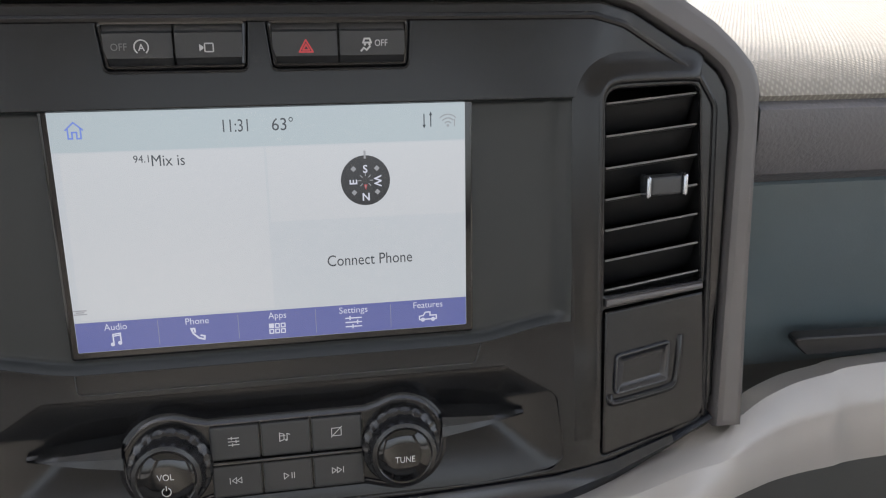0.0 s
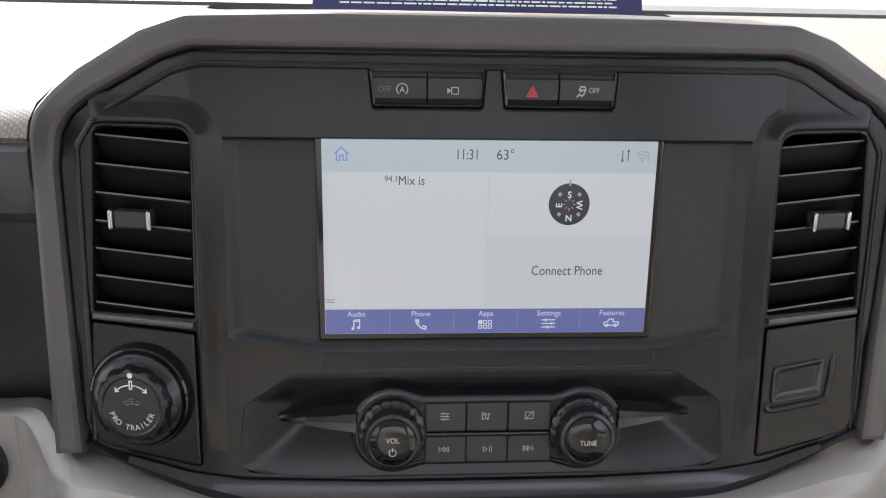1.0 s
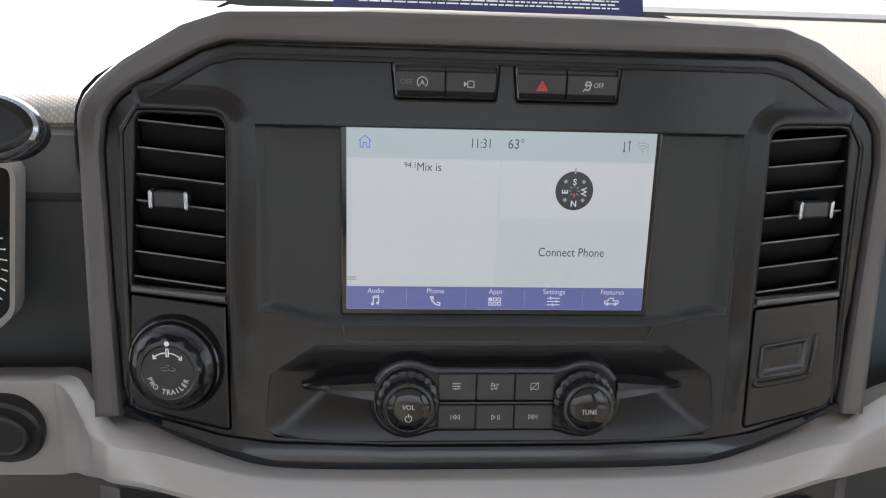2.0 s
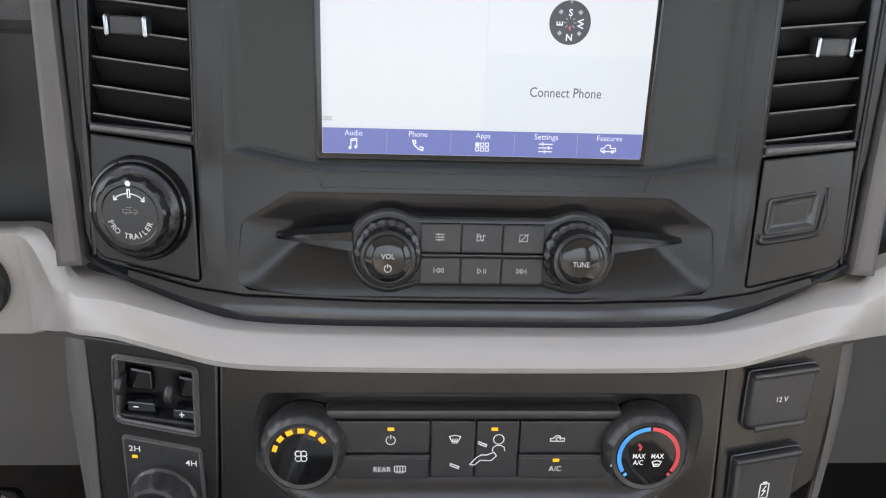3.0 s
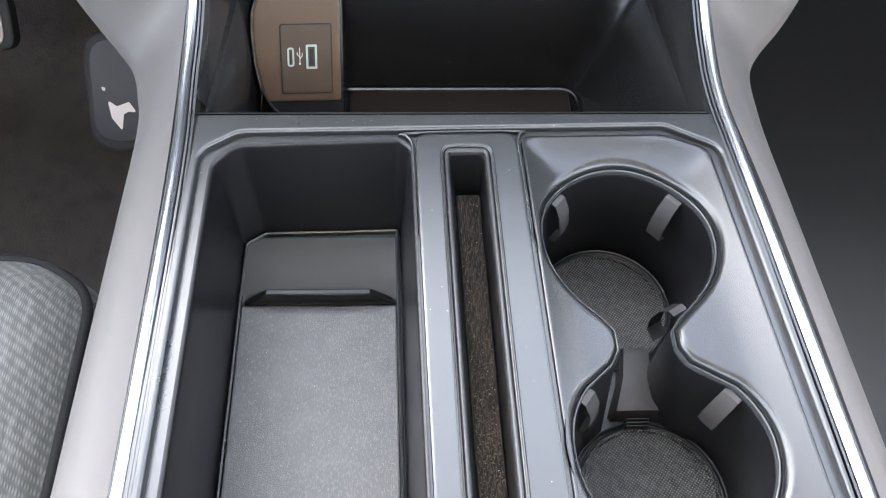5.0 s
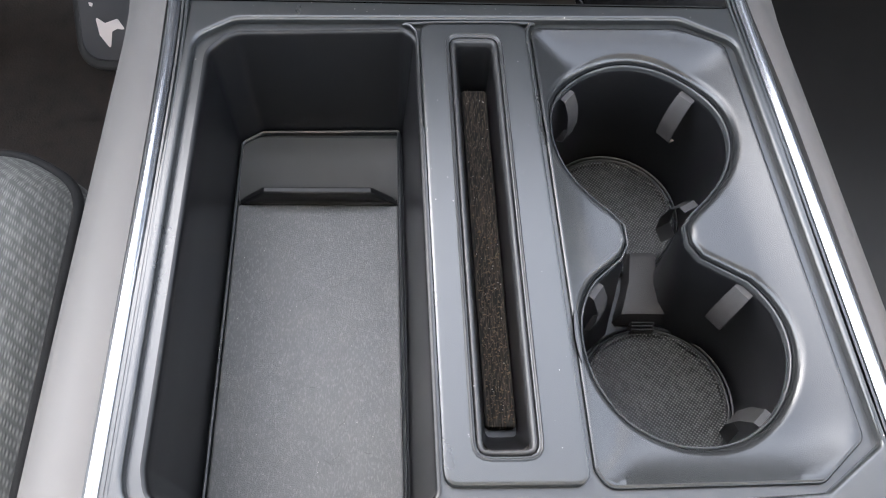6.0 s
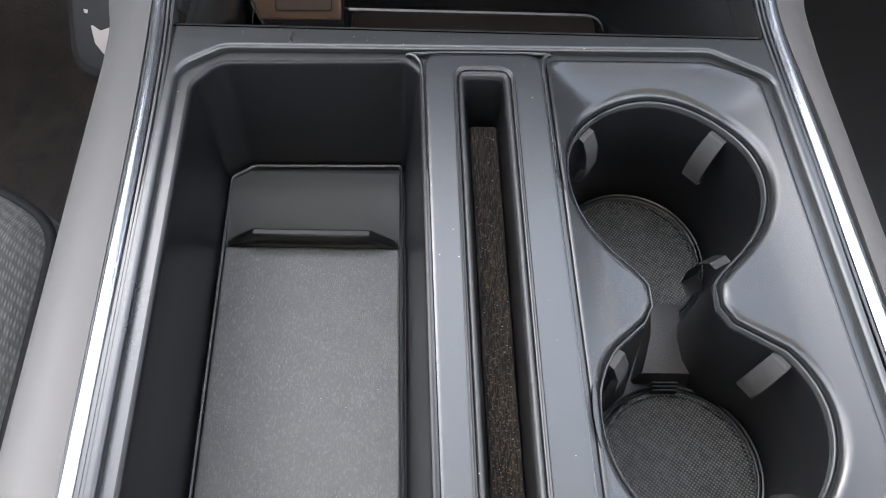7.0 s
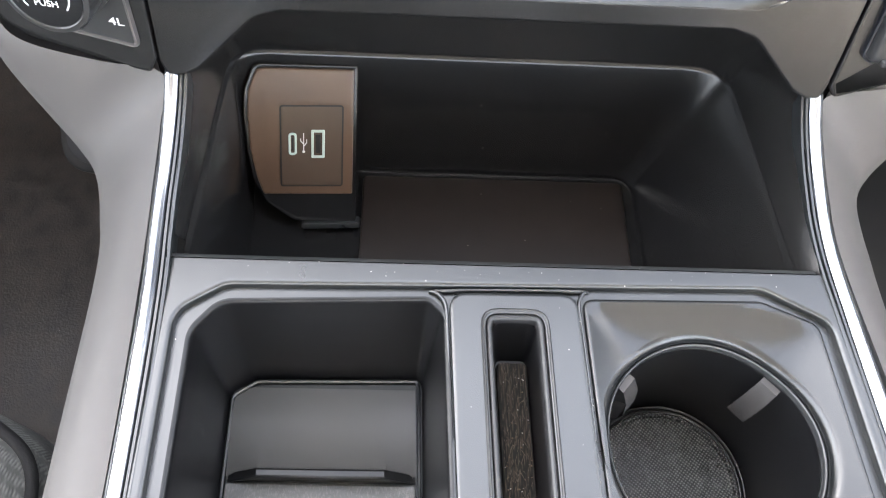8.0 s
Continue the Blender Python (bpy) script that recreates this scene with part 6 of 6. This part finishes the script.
icon("seat_symbol", [arc(0.0132, 0.5312, 0.0030, 0, 360, 16), at(0.0132, 0.5252, 0.001, (-3.4, -1.2), (-3.0, 1.0), (-1, 2.2), (1.4, 2.2), (3.4, 1.0), (3.8, -1.2)),
                     ["o"] + at(0.0052, 0.5196, 0.001, (-8, -4.2), (-4.0, 0.4), (-1.5, 1.8), (1.8, 1.8), (5.5, 3.6), (7.2, 1.2), (4.2, -1.8), (-2.2, -1.6), (-5.2, -4.6))], 0.0006, on_lower, WL, PRINT, climate)
icon("flow_symbol", [["o"] + at(0.0044, 0.5282, 0.001, (-2.6, 1.6), (2.0, -0.4), (1.6, -1.6), (-2.8, 0.4)), ["o"] + at(-0.0112, 0.5146, 0.001, (-2.6, 1.4), (2.2, -0.6), (1.8, -1.8), (-2.8, 0.2))], 0.0007, on_lower, WL, PRINT, climate)
icon("recirculate_symbol", [["o"] + at(0.0470, 0.5312, 0.001, (-4, -1.2), (-4, 0.4), (-2.2, 0.7), (-1.2, 2.2), (1, 2.2), (2.2, 0.6), (4, 0.6), (4, -1.2)), arc(0.0474, 0.5312, 0.0012, 0, 270, 8)], 0.0007, on_lower, WL, PRINT, climate)
lettering("A/C", 0.0046, on_lower, 0.0470, 0.5110, WL, PRINT, climate, span=0.0072)
FV = 0.5268
for ku, kind in ((-0.0972, "fan"), (0.0972, "heat")):
    r = 0.0240 if kind == "fan" else 0.0250
    knob = part("knob", lathe(bmesh.new(), [(r, -0.0065), (r, 0.0035), (r - 0.0008, 0.0075), (r - 0.0022, 0.0100), (r - 0.0042, 0.0115), (r - 0.0055, 0.0112)], ku, FV, on_lower, 120, 18, 0.0006, (2, 3)), KNOB, climate, "ridged black knob")
    part("knob_face", lathe(bmesh.new(), [(r - 0.0055, 0.0106), (r - 0.0058, 0.0111), (r - 0.008, 0.0114), (r - 0.014, 0.0116), (r - 0.02, 0.01165)], ku, FV, on_lower, 48), GLOSSY, knob, "gloss black face")
    if kind == "fan":
        for a in (163.5, 138.4, 114.3, 89, 64.1, 38.8):
            ca, sa = math.cos(radians(a)), math.sin(radians(a))
            cu, cv = ku + 0.0148 * ca, FV + 0.0008 + 0.0148 * sa
            lp = [(cu + x * ca - y * sa, cv + x * sa + y * ca) for x, y in ((-0.0013, -0.0019), (0.0013, -0.0019), (0.0013, 0.0019), (-0.0013, 0.0019))]
            part("lamp", pad_of(lp, on_lower, 0.0120, 0.011, 0.0002), AMBER, knob, "lit amber lamp")
        icon("fan_symbol", [arc(ku + 0.0021 * math.cos(radians(a)), FV + 0.0006 + 0.0021 * math.sin(radians(a)), 0.0017, 0, 360, 12) for a in (45, 135, 225, 315)], 0.0006, on_lower, 0.0119, PRINT, knob)
    else:
        for nm, a0, a1, ink in (("cold_scale", 92, 214, BLUEPRINT), ("warm_scale", 88, -34, RED)):
            part(nm, loft([[on_lower(u, v, 0.0120) for u, v in arc(ku, FV, rr, a0, a1, 24)] for rr in (0.0156, 0.0180)]), ink, knob)
            end = a1 + (8 if a1 > 0 else -8)
            part(nm, loft([[on_lower(u, v, 0.0120) for u, v in arc(ku, FV, rr, end - 3, end + 3, 3)] for rr in (0.0158, 0.0178)]), ink, knob)
        icon("pointer", [at(ku - 0.0195, FV - 0.0060, 0.001, (-0.8, 0), (0.8, 0))], 0.0018, on_lower, 0.0110, PRINT, knob)
        icon("warm_mark", [at(ku - 0.0055, FV + 0.0058, 0.001, (-0.8, 1.6), (0.6, 0), (0, -1.6))], 0.0014, on_lower, 0.0121, RED, knob)
        for word, du, dv, span in (("MAX", -0.0056, -0.0012, 0.0072), ("A/C", -0.0056, -0.0052, 0.0058), ("MAX", 0.0050, -0.0012, 0.0072)):
            lettering(word, 0.0042, on_lower, ku + du, FV + dv, 0.0121, PRINT, knob, span=span, bold=0.00004)
        icon("screen_symbol", [["o"] + at(ku + 0.0050, FV - 0.0044, 0.001, (-2.6, 1.2), (0, 1.9), (2.6, 1.2), (1.4, -1.6), (-1.4, -1.6)), at(ku + 0.0050, FV - 0.0050, 0.001, (-1, 0.2), (1, 0.2))], 0.0007, on_lower, 0.0121, PRINT, knob)

SIDE_L = [(-0.1418, 0.580), (-0.1475, 0.4545), (-0.1515, 0.4468), (-0.1660, 0.4488), (-0.1853, 0.4536), (-0.2015, 0.4571), (-0.2108, 0.4644), (-0.2137, 0.4755), (-0.2148, 0.4973), (-0.2138, 0.5417), (-0.2150, 0.5792), (-0.2152, 0.586)]
SIDE_R = [(0.1403, 0.580), (0.1460, 0.4545), (0.1500, 0.4472), (0.1646, 0.4504), (0.1820, 0.4551), (0.1975, 0.4601), (0.2036, 0.4654), (0.2069, 0.4749), (0.2084, 0.4977), (0.2099, 0.5197), (0.2111, 0.5544), (0.2103, 0.586)]
rs = [0, 0.003, 0.003] + [0.006] * 8 + [0]
left_plate = thing("switch_plate", "black side plate with brake and drive mode controls", "switch panel", (-0.178, -0.08, 0.45), "side plates of the lower stack")
BRAKE = rpoly([(-0.1997, 0.5768), (-0.1535, 0.5730), (-0.1545, 0.5318), (-0.2020, 0.5368)], [0.004, 0.004, 0.003, 0.006])
part("panel", plate(rpoly(SIDE_L, rs), [BRAKE], on_lower, 0.0, -0.02, 0.0012, 0.0006, hole_back=-0.012, cuts=(-0.2, -0.17)), FACE_LIT, left_plate, "black satin plate")
right_plate = thing("switch_plate", "black side plate with two hinged socket covers", "switch panel", (0.178, -0.08, 0.45), "side plates of the lower stack")
part("panel", plate(rpoly(SIDE_R, rs), [], on_lower, 0.0, -0.02, 0.0012, cuts=(0.17, 0.2)), FACE_LIT, right_plate, "black satin plate")

brake = thing("trailer_brake_control", "black trailer brake control with two slider paddles", "control", (-0.175, -0.07, 0.535))
part("rim", rings(bmesh.new(), BRAKE, [(0.0035, -0.010), (0.0030, 0.0006), (0.0020, 0.0018), (0.0010, 0.0010), (0.0004, 0.0020), (-0.0008, 0.0004)], on_lower, cap=False), ARCH, brake, "semi gloss black rim")
part("well", pad_of(BRAKE, on_lower, -0.0110, -0.014), WELL, brake)
part("ledge", rings(bmesh.new(), rpoly([(-0.1985, 0.5428), (-0.1550, 0.5398), (-0.1553, 0.5372), (-0.1975, 0.5402)], 0.0010), [(0.0008, 0.0014), (0.0003, 0.0010), (0, 0.0), (0, -0.011)], on_lower), STRIP, brake, "black ledge")
for cu, cv in ((-0.1978, 0.5578), (-0.1702, 0.5552)):
    rows = []
    for k, bend, half in ((-1.0, -0.004, 0.0016), (-0.85, 0.0005, 0.0023), (-0.4, 0.0030, 0.0025), (0.1, 0.0040, 0.0025), (0.6, 0.0030, 0.0023), (0.9, 0.0005, 0.0019), (1.0, -0.004, 0.0014)):
        rows.append([on_lower(cu + 0.0008 * k + side, cv + 0.0064 * k + 0.0002, bend + rise) for side, rise in ((-half * 0.9, -0.010), (-half, -0.0012), (-half * 0.6, 0), (half * 0.6, 0), (half, -0.0012), (half * 0.9, -0.010))])
    part("paddle", loft(rows), KNOB, brake, "black curved finger paddle", 50)
    lp = rpoly([(cu + 0.0032, cv + 0.0085), (cu + 0.0165, cv + 0.0072), (cu + 0.0165, cv - 0.0055), (cu + 0.0032, cv - 0.0050)], 0.002)
    part("block", pad_of(lp, on_lower, -0.0070, -0.011, 0.0015), GLOSSY, brake)
for u0, v0, u1, v1, sign in ((-0.1945, 0.5432, -0.1790, 0.5490, "-"), (-0.1690, 0.5408, -0.1560, 0.5464, "+")):
    part("key", pad_of(rect(u0, v0, u1, v1, 0.001), on_lower, -0.0008, -0.009, 0.0008), STRIP, brake)
    cu, cv = u0 + 0.0050, (v0 + v1) / 2 + 0.0002
    icon("sign", [at(cu, cv, 0.001, (-1.3, 0), (1.3, 0))] + ([at(cu, cv, 0.001, (0, -1.3), (0, 1.3))] if sign == "+" else []), 0.0006, on_lower, -0.0003, PRINT, brake)

mode = thing("drive_mode_control", "black drive mode knob in a square key block", "control", (-0.175, -0.09, 0.46))
MODE = [(-0.1988, 0.5290), (-0.1540, 0.5240), (-0.1530, 0.4596), (-0.1982, 0.4664)]
part("block", pad_of(rpoly(MODE, 0.003), on_lower, 0.0012, -0.003, 0.0010), KEYCAP, mode, "black key block")
part("edge", rings(bmesh.new(), rpoly(MODE, 0.003), [(0.0016, 0.0012), (0.0012, 0.0020), (0.0004, 0.0020), (-0.0004, 0.0)], on_lower, cap=False), ARCH, mode)
for a, b in (((-0.1775, 0.5285), (-0.1772, 0.5120)), ((-0.1625, 0.4950), (-0.1545, 0.4945))):
    part("seam", stroke(bmesh.new(), [a, b], 0.0005, on_lower, 0.0014), DEEP, mode)
MU, MV = -0.1762, 0.4932
knob = part("knob", lathe(bmesh.new(), [(0.0200, 0.001), (0.0196, 0.0050), (0.0184, 0.0062), (0.0176, 0.0190), (0.0166, 0.0208), (0.0148, 0.0212), (0.0143, 0.0208)], MU, MV, on_lower, 108, 12, 0.0006, (2, 3)), KNOB, mode, "fluted black knob")
part("knob_face", lathe(bmesh.new(), [(0.0144, 0.0206), (0.0141, 0.0210), (0.0125, 0.0212), (0.008, 0.0212)], MU, MV, on_lower, 48), GLOSSY, knob, "gloss black face")
arc_lettering("DRIVE MODE", 0.0039, on_lower, MU, MV, 0.0088, 92, 16.5, 0.0215, PRINT, knob, bold=0.00005)
lettering("PUSH", 0.0036, on_lower, MU, MV - 0.0052, 0.0215, PRINT, knob, span=0.0088, bold=0.00003)
icon("axle_symbol", [at(MU, MV + 0.0018, 0.001, (0, -2.2), (0, 3)), at(MU, MV + 0.0018, 0.001, (-1.7, 3), (1.7, 3)), at(MU, MV + 0.0018, 0.001, (-1.7, -1.8), (1.7, -1.8)), at(MU, MV + 0.0018, 0.001, (-0.7, 0.6), (0.7, 0.6)), arc(MU, MV, 0.0094, 188, 218, 6), arc(MU, MV, 0.0094, -8, -38, 6)], 0.0006, on_lower, 0.0215, PRINT, knob)
for word, u, v in (("2H", -0.1918, 0.5200), ("4H", -0.1600, 0.5138), ("4L", -0.1600, 0.4698)):
    lettering(word, 0.0048, on_lower, u, v, 0.0015, PRINT, mode, span=0.0064, bold=0.00004)
part("lamp", pad_of(rect(-0.1938, 0.5157, -0.1906, 0.5175, 0.0002), on_lower, 0.0016, 0.0, 0.0002), AMBER, mode, "lit amber lamp")

for pts, nm, lab in (([(0.1540, 0.5725), (0.1940, 0.5750), (0.1938, 0.5430), (0.1910, 0.5390), (0.1577, 0.5372), (0.1538, 0.5400)], "12", "black hinged cover of the accessory socket"),
                     ([(0.1512, 0.5197), (0.1932, 0.5230), (0.1915, 0.4747), (0.1895, 0.4702), (0.1575, 0.4674), (0.1530, 0.4700)], "b", "black hinged cover of the charging port")):
    cover = thing("socket_cover", lab, "socket", (0.175, -0.08, pts[3][1]), "hinged socket covers")
    lp = ccw(rpoly(pts, [0.002, 0.002, 0.004, 0.004, 0.004, 0.004]))
    part("base", rings(bmesh.new(), inset(lp, -0.0012), [(0.0010, 0.0022), (0.0002, 0.0018), (0, 0.0)], on_lower), STRIP, cover)
    part("flap", rings(bmesh.new(), lp, [(0.0044, 0.0064), (0.0026, 0.0061), (0.0012, 0.0050), (0.0003, 0.0030), (0, 0.001)], on_lower), KEYCAP, cover, "black flap", 50)
    (ua, va), (ub, vb), (ur, vr), (ue, ve) = pts[0], pts[1], pts[4], pts[3]
    for name, bar in (("hinge", [(ua, va + 0.0004), (ub - 0.0005, vb + 0.0004), (ub, vb - 0.0030), (ua + 0.0004, va - 0.0028)]), ("pull_lip", [(ur + 0.001, vr + 0.0040), (ue, ve + 0.0040), (ue - 0.0016, ve + 0.0004), (ur + 0.002, vr + 0.0002)])):
        part(name, rings(bmesh.new(), rpoly(bar, 0.0009), [(0.0012, 0.0080), (0.0006, 0.0078), (0.0001, 0.0070), (0, 0.0040)], on_lower), KNOB, cover, "rounded bar", 60)
    part("hinge_line", stroke(bmesh.new(), [(ua + 0.001, va - 0.0036), (ub - 0.001, vb - 0.0038)], 0.0006, on_lower, 0.0066), DEEP, cover)
    if nm == "12":
        lettering("12 V", 0.0044, on_lower, 0.1735, 0.5552, 0.0068, PRINT, cover, span=0.0070, bold=0.00004)
    else:
        cu, cv = 0.1722, 0.4988
        icon("battery_symbol", [["o"] + rect(cu - 0.0027, cv - 0.0050, cu + 0.0027, cv + 0.0042, 0.0006), at(cu, cv, 0.001, (-1.2, 5.2), (1.2, 5.2)), at(cu, cv, 0.001, (1.0, 2.6), (-1.0, -0.4), (1.0, -0.4), (-1.0, -3.6))], 0.0008, on_lower, 0.0068, PRINT, cover)

# ---- ignition, gauges and shift lever beside the stack ----
ignition = thing("ignition_switch", "black round ignition switch in the silver trim", "ignition", (-0.297, -0.01, 0.585))


def on_ign(u, v, w):
    return Vector((-0.2975 + u, -0.0075 - w, 0.5850 + v - 0.1 * w))


part("collar", lathe(bmesh.new(), [(0.0235, -0.004), (0.0232, 0.004), (0.0215, 0.006), (0.018, 0.005)], 0, 0, on_ign, 56), DEEP, ignition, "black collar")
part("cylinder", lathe(bmesh.new(), [(0.0155, 0.004), (0.0152, 0.0075), (0.0135, 0.0085), (0.012, 0.0075)], 0, 0, on_ign, 48), RUBBER, ignition, "black key cylinder")

gauges = thing("instrument_cluster", "dark gauge cluster with a bright silver frame", "gauge cluster", (-0.40, 0.02, 0.63))


def on_gauge(u, v, w):
    return Vector((-0.4165 + u, 0.0 - w, 0.70 + v))


g_loop = rpoly([(-0.145, -0.060), (0.112, -0.060), (0.138, -0.036), (0.157, 0.060), (-0.155, 0.060)], [0.02, 0.012, 0.02, 0.01, 0.01])
part("frame", rings(bmesh.new(), g_loop, [(0.0048, 0.0), (0.0038, 0.0030), (0.0010, 0.0030), (0, -0.008)], on_gauge, cap=False), SILVER, gauges, "bright silver frame")
part("face", pad_of(inset(ccw(g_loop), 0.004), on_gauge, 0.0006, -0.008, 0.0005), GLOSSY, gauges, "gloss black gauge face")
ticks = []
for k in range(22):
    a = -65 + k * 7
    r0 = 0.050 if k % 4 == 0 else 0.053
    ticks.append([(0.098 + r0 * math.cos(radians(a)) * 0.72, 0.008 + r0 * math.sin(radians(a))), (0.098 + 0.057 * math.cos(radians(a)) * 0.72, 0.008 + 0.057 * math.sin(radians(a)))])
icon("tick_ring", ticks, 0.0009, on_gauge, 0.001, PRINT, gauges)

lever = thing("shift_lever", "black column shift lever with a chrome-ringed oval end", "lever", (-0.30, -0.03, 0.76))


def on_lever(u, v, w):
    return Vector((-0.2565 + u, -0.030 - 0.80 * w + 0.35 * v, 0.7865 + 0.93 * v + 0.45 * w))


part("knob", rings(bmesh.new(), disc(0, 0, 0.0262, 48, 0.0164), [(0.006, 0.0085), (0.003, 0.0078), (0, 0.0050), (0.001, -0.010), (0.008, -0.018)], on_lever), FACE, lever, "black oval knob")
part("ring", rings(bmesh.new(), disc(0, 0, 0.0268, 48, 0.0170), [(0.0035, 0.0070), (0.0030, 0.0082), (0.0012, 0.0070), (0, 0.0040), (0.0002, 0.0), (0.002, -0.003)], on_lever, cap=False), CHROME, lever, "chrome ring")
stalk = spline([(-0.268, -0.022, 0.780), (-0.315, -0.020, 0.765), (-0.37, -0.02, 0.745), (-0.42, -0.01, 0.72)], 6)
part("stalk", loft([[p + Vector((0, 0.008 * math.cos(a), 0.008 * math.sin(a))) for a in [2 * math.pi * k / 16 for k in range(16)]] for p in stalk], closed=True), FACE, lever)

# ---- seat ----
seat = thing("driver_seat", "grey cloth driver seat cushion with dark piping", "car seat", (-0.42, -0.55, 0.10))
plan = ccw(rpoly([(-0.192, -1.0), (-0.1935, -0.245), (-0.235, -0.218), (-0.66, -0.200), (-0.66, -1.0)], [0.01, 0.045, 0.06, 0.05, 0.01], 8))


def on_seat(u, v, w):
    return Vector((u, v, 0.372 + w - 0.012 * max(0, (v + 0.30) / 0.1) ** 2))


part("cushion", rings(bmesh.new(), plan, [(0.036, 0.004), (0.028, 0.0028), (0.018, -0.003), (0.012, -0.008), (0.008, -0.013)], on_seat), CLOTH, seat, "woven grey cloth cushion", 60)
part("bolster", rings(bmesh.new(), plan, [(0.0082, -0.0145), (0.004, -0.018), (0.001, -0.030), (0.0, -0.06), (0.006, -0.16), (0.02, -0.26)], on_seat, cap=False), CLOTH, seat, "grey cloth side", 60)
pipe_rows = []
for k in range(9):
    a = 2 * math.pi * k / 8
    pipe_rows.append([on_seat(u, v, -0.0135 + 0.0030 * math.sin(a)) for u, v in inset(plan, 0.0065 + 0.0030 * math.cos(a))])
part("piping", loft(pipe_rows, closed=True), PIPING, seat, "dark piping", 60)

# ---- pedals ----
def pedal(name, label, centre, half_u, half_v, lean, r, inner, facing, category="pedal"):
    p = thing(name, label, category, (centre[0], centre[1], -0.02))
    up, out = Vector((0, math.cos(radians(lean)), math.sin(radians(lean)))), Vector((0, -math.sin(radians(lean)), math.cos(radians(lean))))
    place = lambda u, v, w: Vector(centre) + Vector((1, 0, 0)) * u + up * v + out * w
    part("pad", pad_of(rect(-half_u, -half_v, half_u, half_v, r, 8), place, 0.006, -0.008, 0.004), RUBBER, p, "black rubber pad")
    part("plate", pad_of(rect(-half_u * 0.80, -half_v * 0.84, half_u * 0.80, half_v * 0.84, r * 0.8, 8), place, 0.0078, 0.004, 0.001), inner, p, facing)
    return p, place


TREAD = material("dark satin pedal face", (0.022, 0.021, 0.024), 0.45, mottle=0.35, patch=60)
STEEL = material("dull steel", (0.30, 0.265, 0.245), 0.45, metal=0.6, mottle=0.2)
GLARE = material("painted glare", (0.70, 0.64, 0.61), 0.4, metal=0.2, mottle=0.1)
p, place = pedal("brake_pedal", "brake pedal with bright metal plate and rubber rim", (-0.503, 0.200, 0.133), 0.050, 0.032, 50, 0.018, STEEL, "bright metal plate")
for u in (-0.012, 0.009, 0.029):
    part("groove", pad_of(rect(u - 0.0014, -0.027, u + 0.0014, 0.027, 0.001), place, 0.0084, 0.006, 0.0004), RUBBER, p)
part("arm", loft([[Vector((-0.52 + dx, y, z)) for dx in (0, 0.02)] for y, z in ((0.21, 0.13), (0.28, 0.17), (0.34, 0.36))]), DEEP, p)
p, place = pedal("accelerator_pedal", "black accelerator pedal with glare painted on its face", (-0.360, 0.169, 0.055), 0.037, 0.069, 43, 0.034, TREAD, "dark satin face")
# pale flat patches stand in for glints of light on the pedal
glare_bm = bmesh.new()
spot(glare_bm, rpoly([(-0.012, -0.010), (-0.002, -0.017), (0.012, -0.012), (0.020, -0.024), (0.011, -0.023), (0.005, -0.026), (0.002, -0.045), (-0.009, -0.030)], 0.002), place, 0.0083)
part("glare_patch", glare_bm, GLARE, p, "pale patch painted as glare")
glare_bm = bmesh.new()
spot(glare_bm, rpoly([(-0.018, 0.005), (-0.013, 0.004), (-0.014, 0.000), (-0.017, 0.001)], 0.001), place, 0.0083)
part("glare_patch", glare_bm, GLARE, p)
part("hinge", loft([[Vector((-0.36 + dx, y, z)) for dx in (-0.012, 0.012)] for y, z in ((0.14, 0.01), (0.20, 0.06), (0.24, -0.02))]), DEEP, p)

# ---- dark sheet added over the far side floor, for its shade ----
shade_sheet = rings(bmesh.new(), rpoly([(0.22, -0.55), (0.76, -0.55), (0.76, 0.44), (0.22, 0.44)], 0.03), [(0.02, 0.004), (0.012, 0.009), (0.004, 0.009), (0, 0.0)],
                 lambda u, v, w: Vector((u, v, -0.022 + w + max(0, v - 0.24) * 0.6)))
floor_mat = thing("floor_mat", "added dark sheet that keeps the far floor in shade", "floor mat", (0.5, -0.1, -0.02))
part("sheet", shade_sheet, DEEP, floor_mat)


# ---- dust lying on the console ----
def specks(name, parent, count, seed, area, height, big=0.00034):
    """Tiny uneven grains strewn over a flat stretch of the console."""
    random.seed(seed)
    bm = bmesh.new()
    for k in range(count):
        u, v = random.uniform(*area[:2]), random.uniform(*area[2:])
        a, n = random.uniform(0, 6.3), random.uniform(0.4, 1.0) ** 2 * big
        ring = [bm.verts.new(on_console(u + n * math.cos(a + q), v + n * random.uniform(0.5, 1.1) * math.sin(a + q), height)) for q in (0, 1.6, 3.1, 4.7)]
        tip = bm.verts.new(on_console(u, v, height + n * 0.7))
        for i in range(4):
            bm.faces.new((ring[i], ring[(i + 1) % 4], tip))
    tagged(part(name, bm, SPECK, parent, "pale specks of dust"), "pale specks of dust", kind="stuff")


specks("dust_specks", tray, 60, 21, (-0.119, -0.040, -0.405, -0.262), -0.0682, 0.00030)
specks("dust_specks", slot, 13, 22, (-0.0190, -0.0065, -0.41, -0.19), 0.0026)
specks("dust_specks", slot, 13, 23, (0.0215, 0.0340, -0.41, -0.19), 0.0026)
specks("dust_specks", slot, 70, 24, (0.0004, 0.0118, -0.385, -0.214), -0.0240, 0.00038)
specks("dust_specks", console, 40, 25, (-0.115, 0.120, -0.1835, -0.1765), 0.0030)
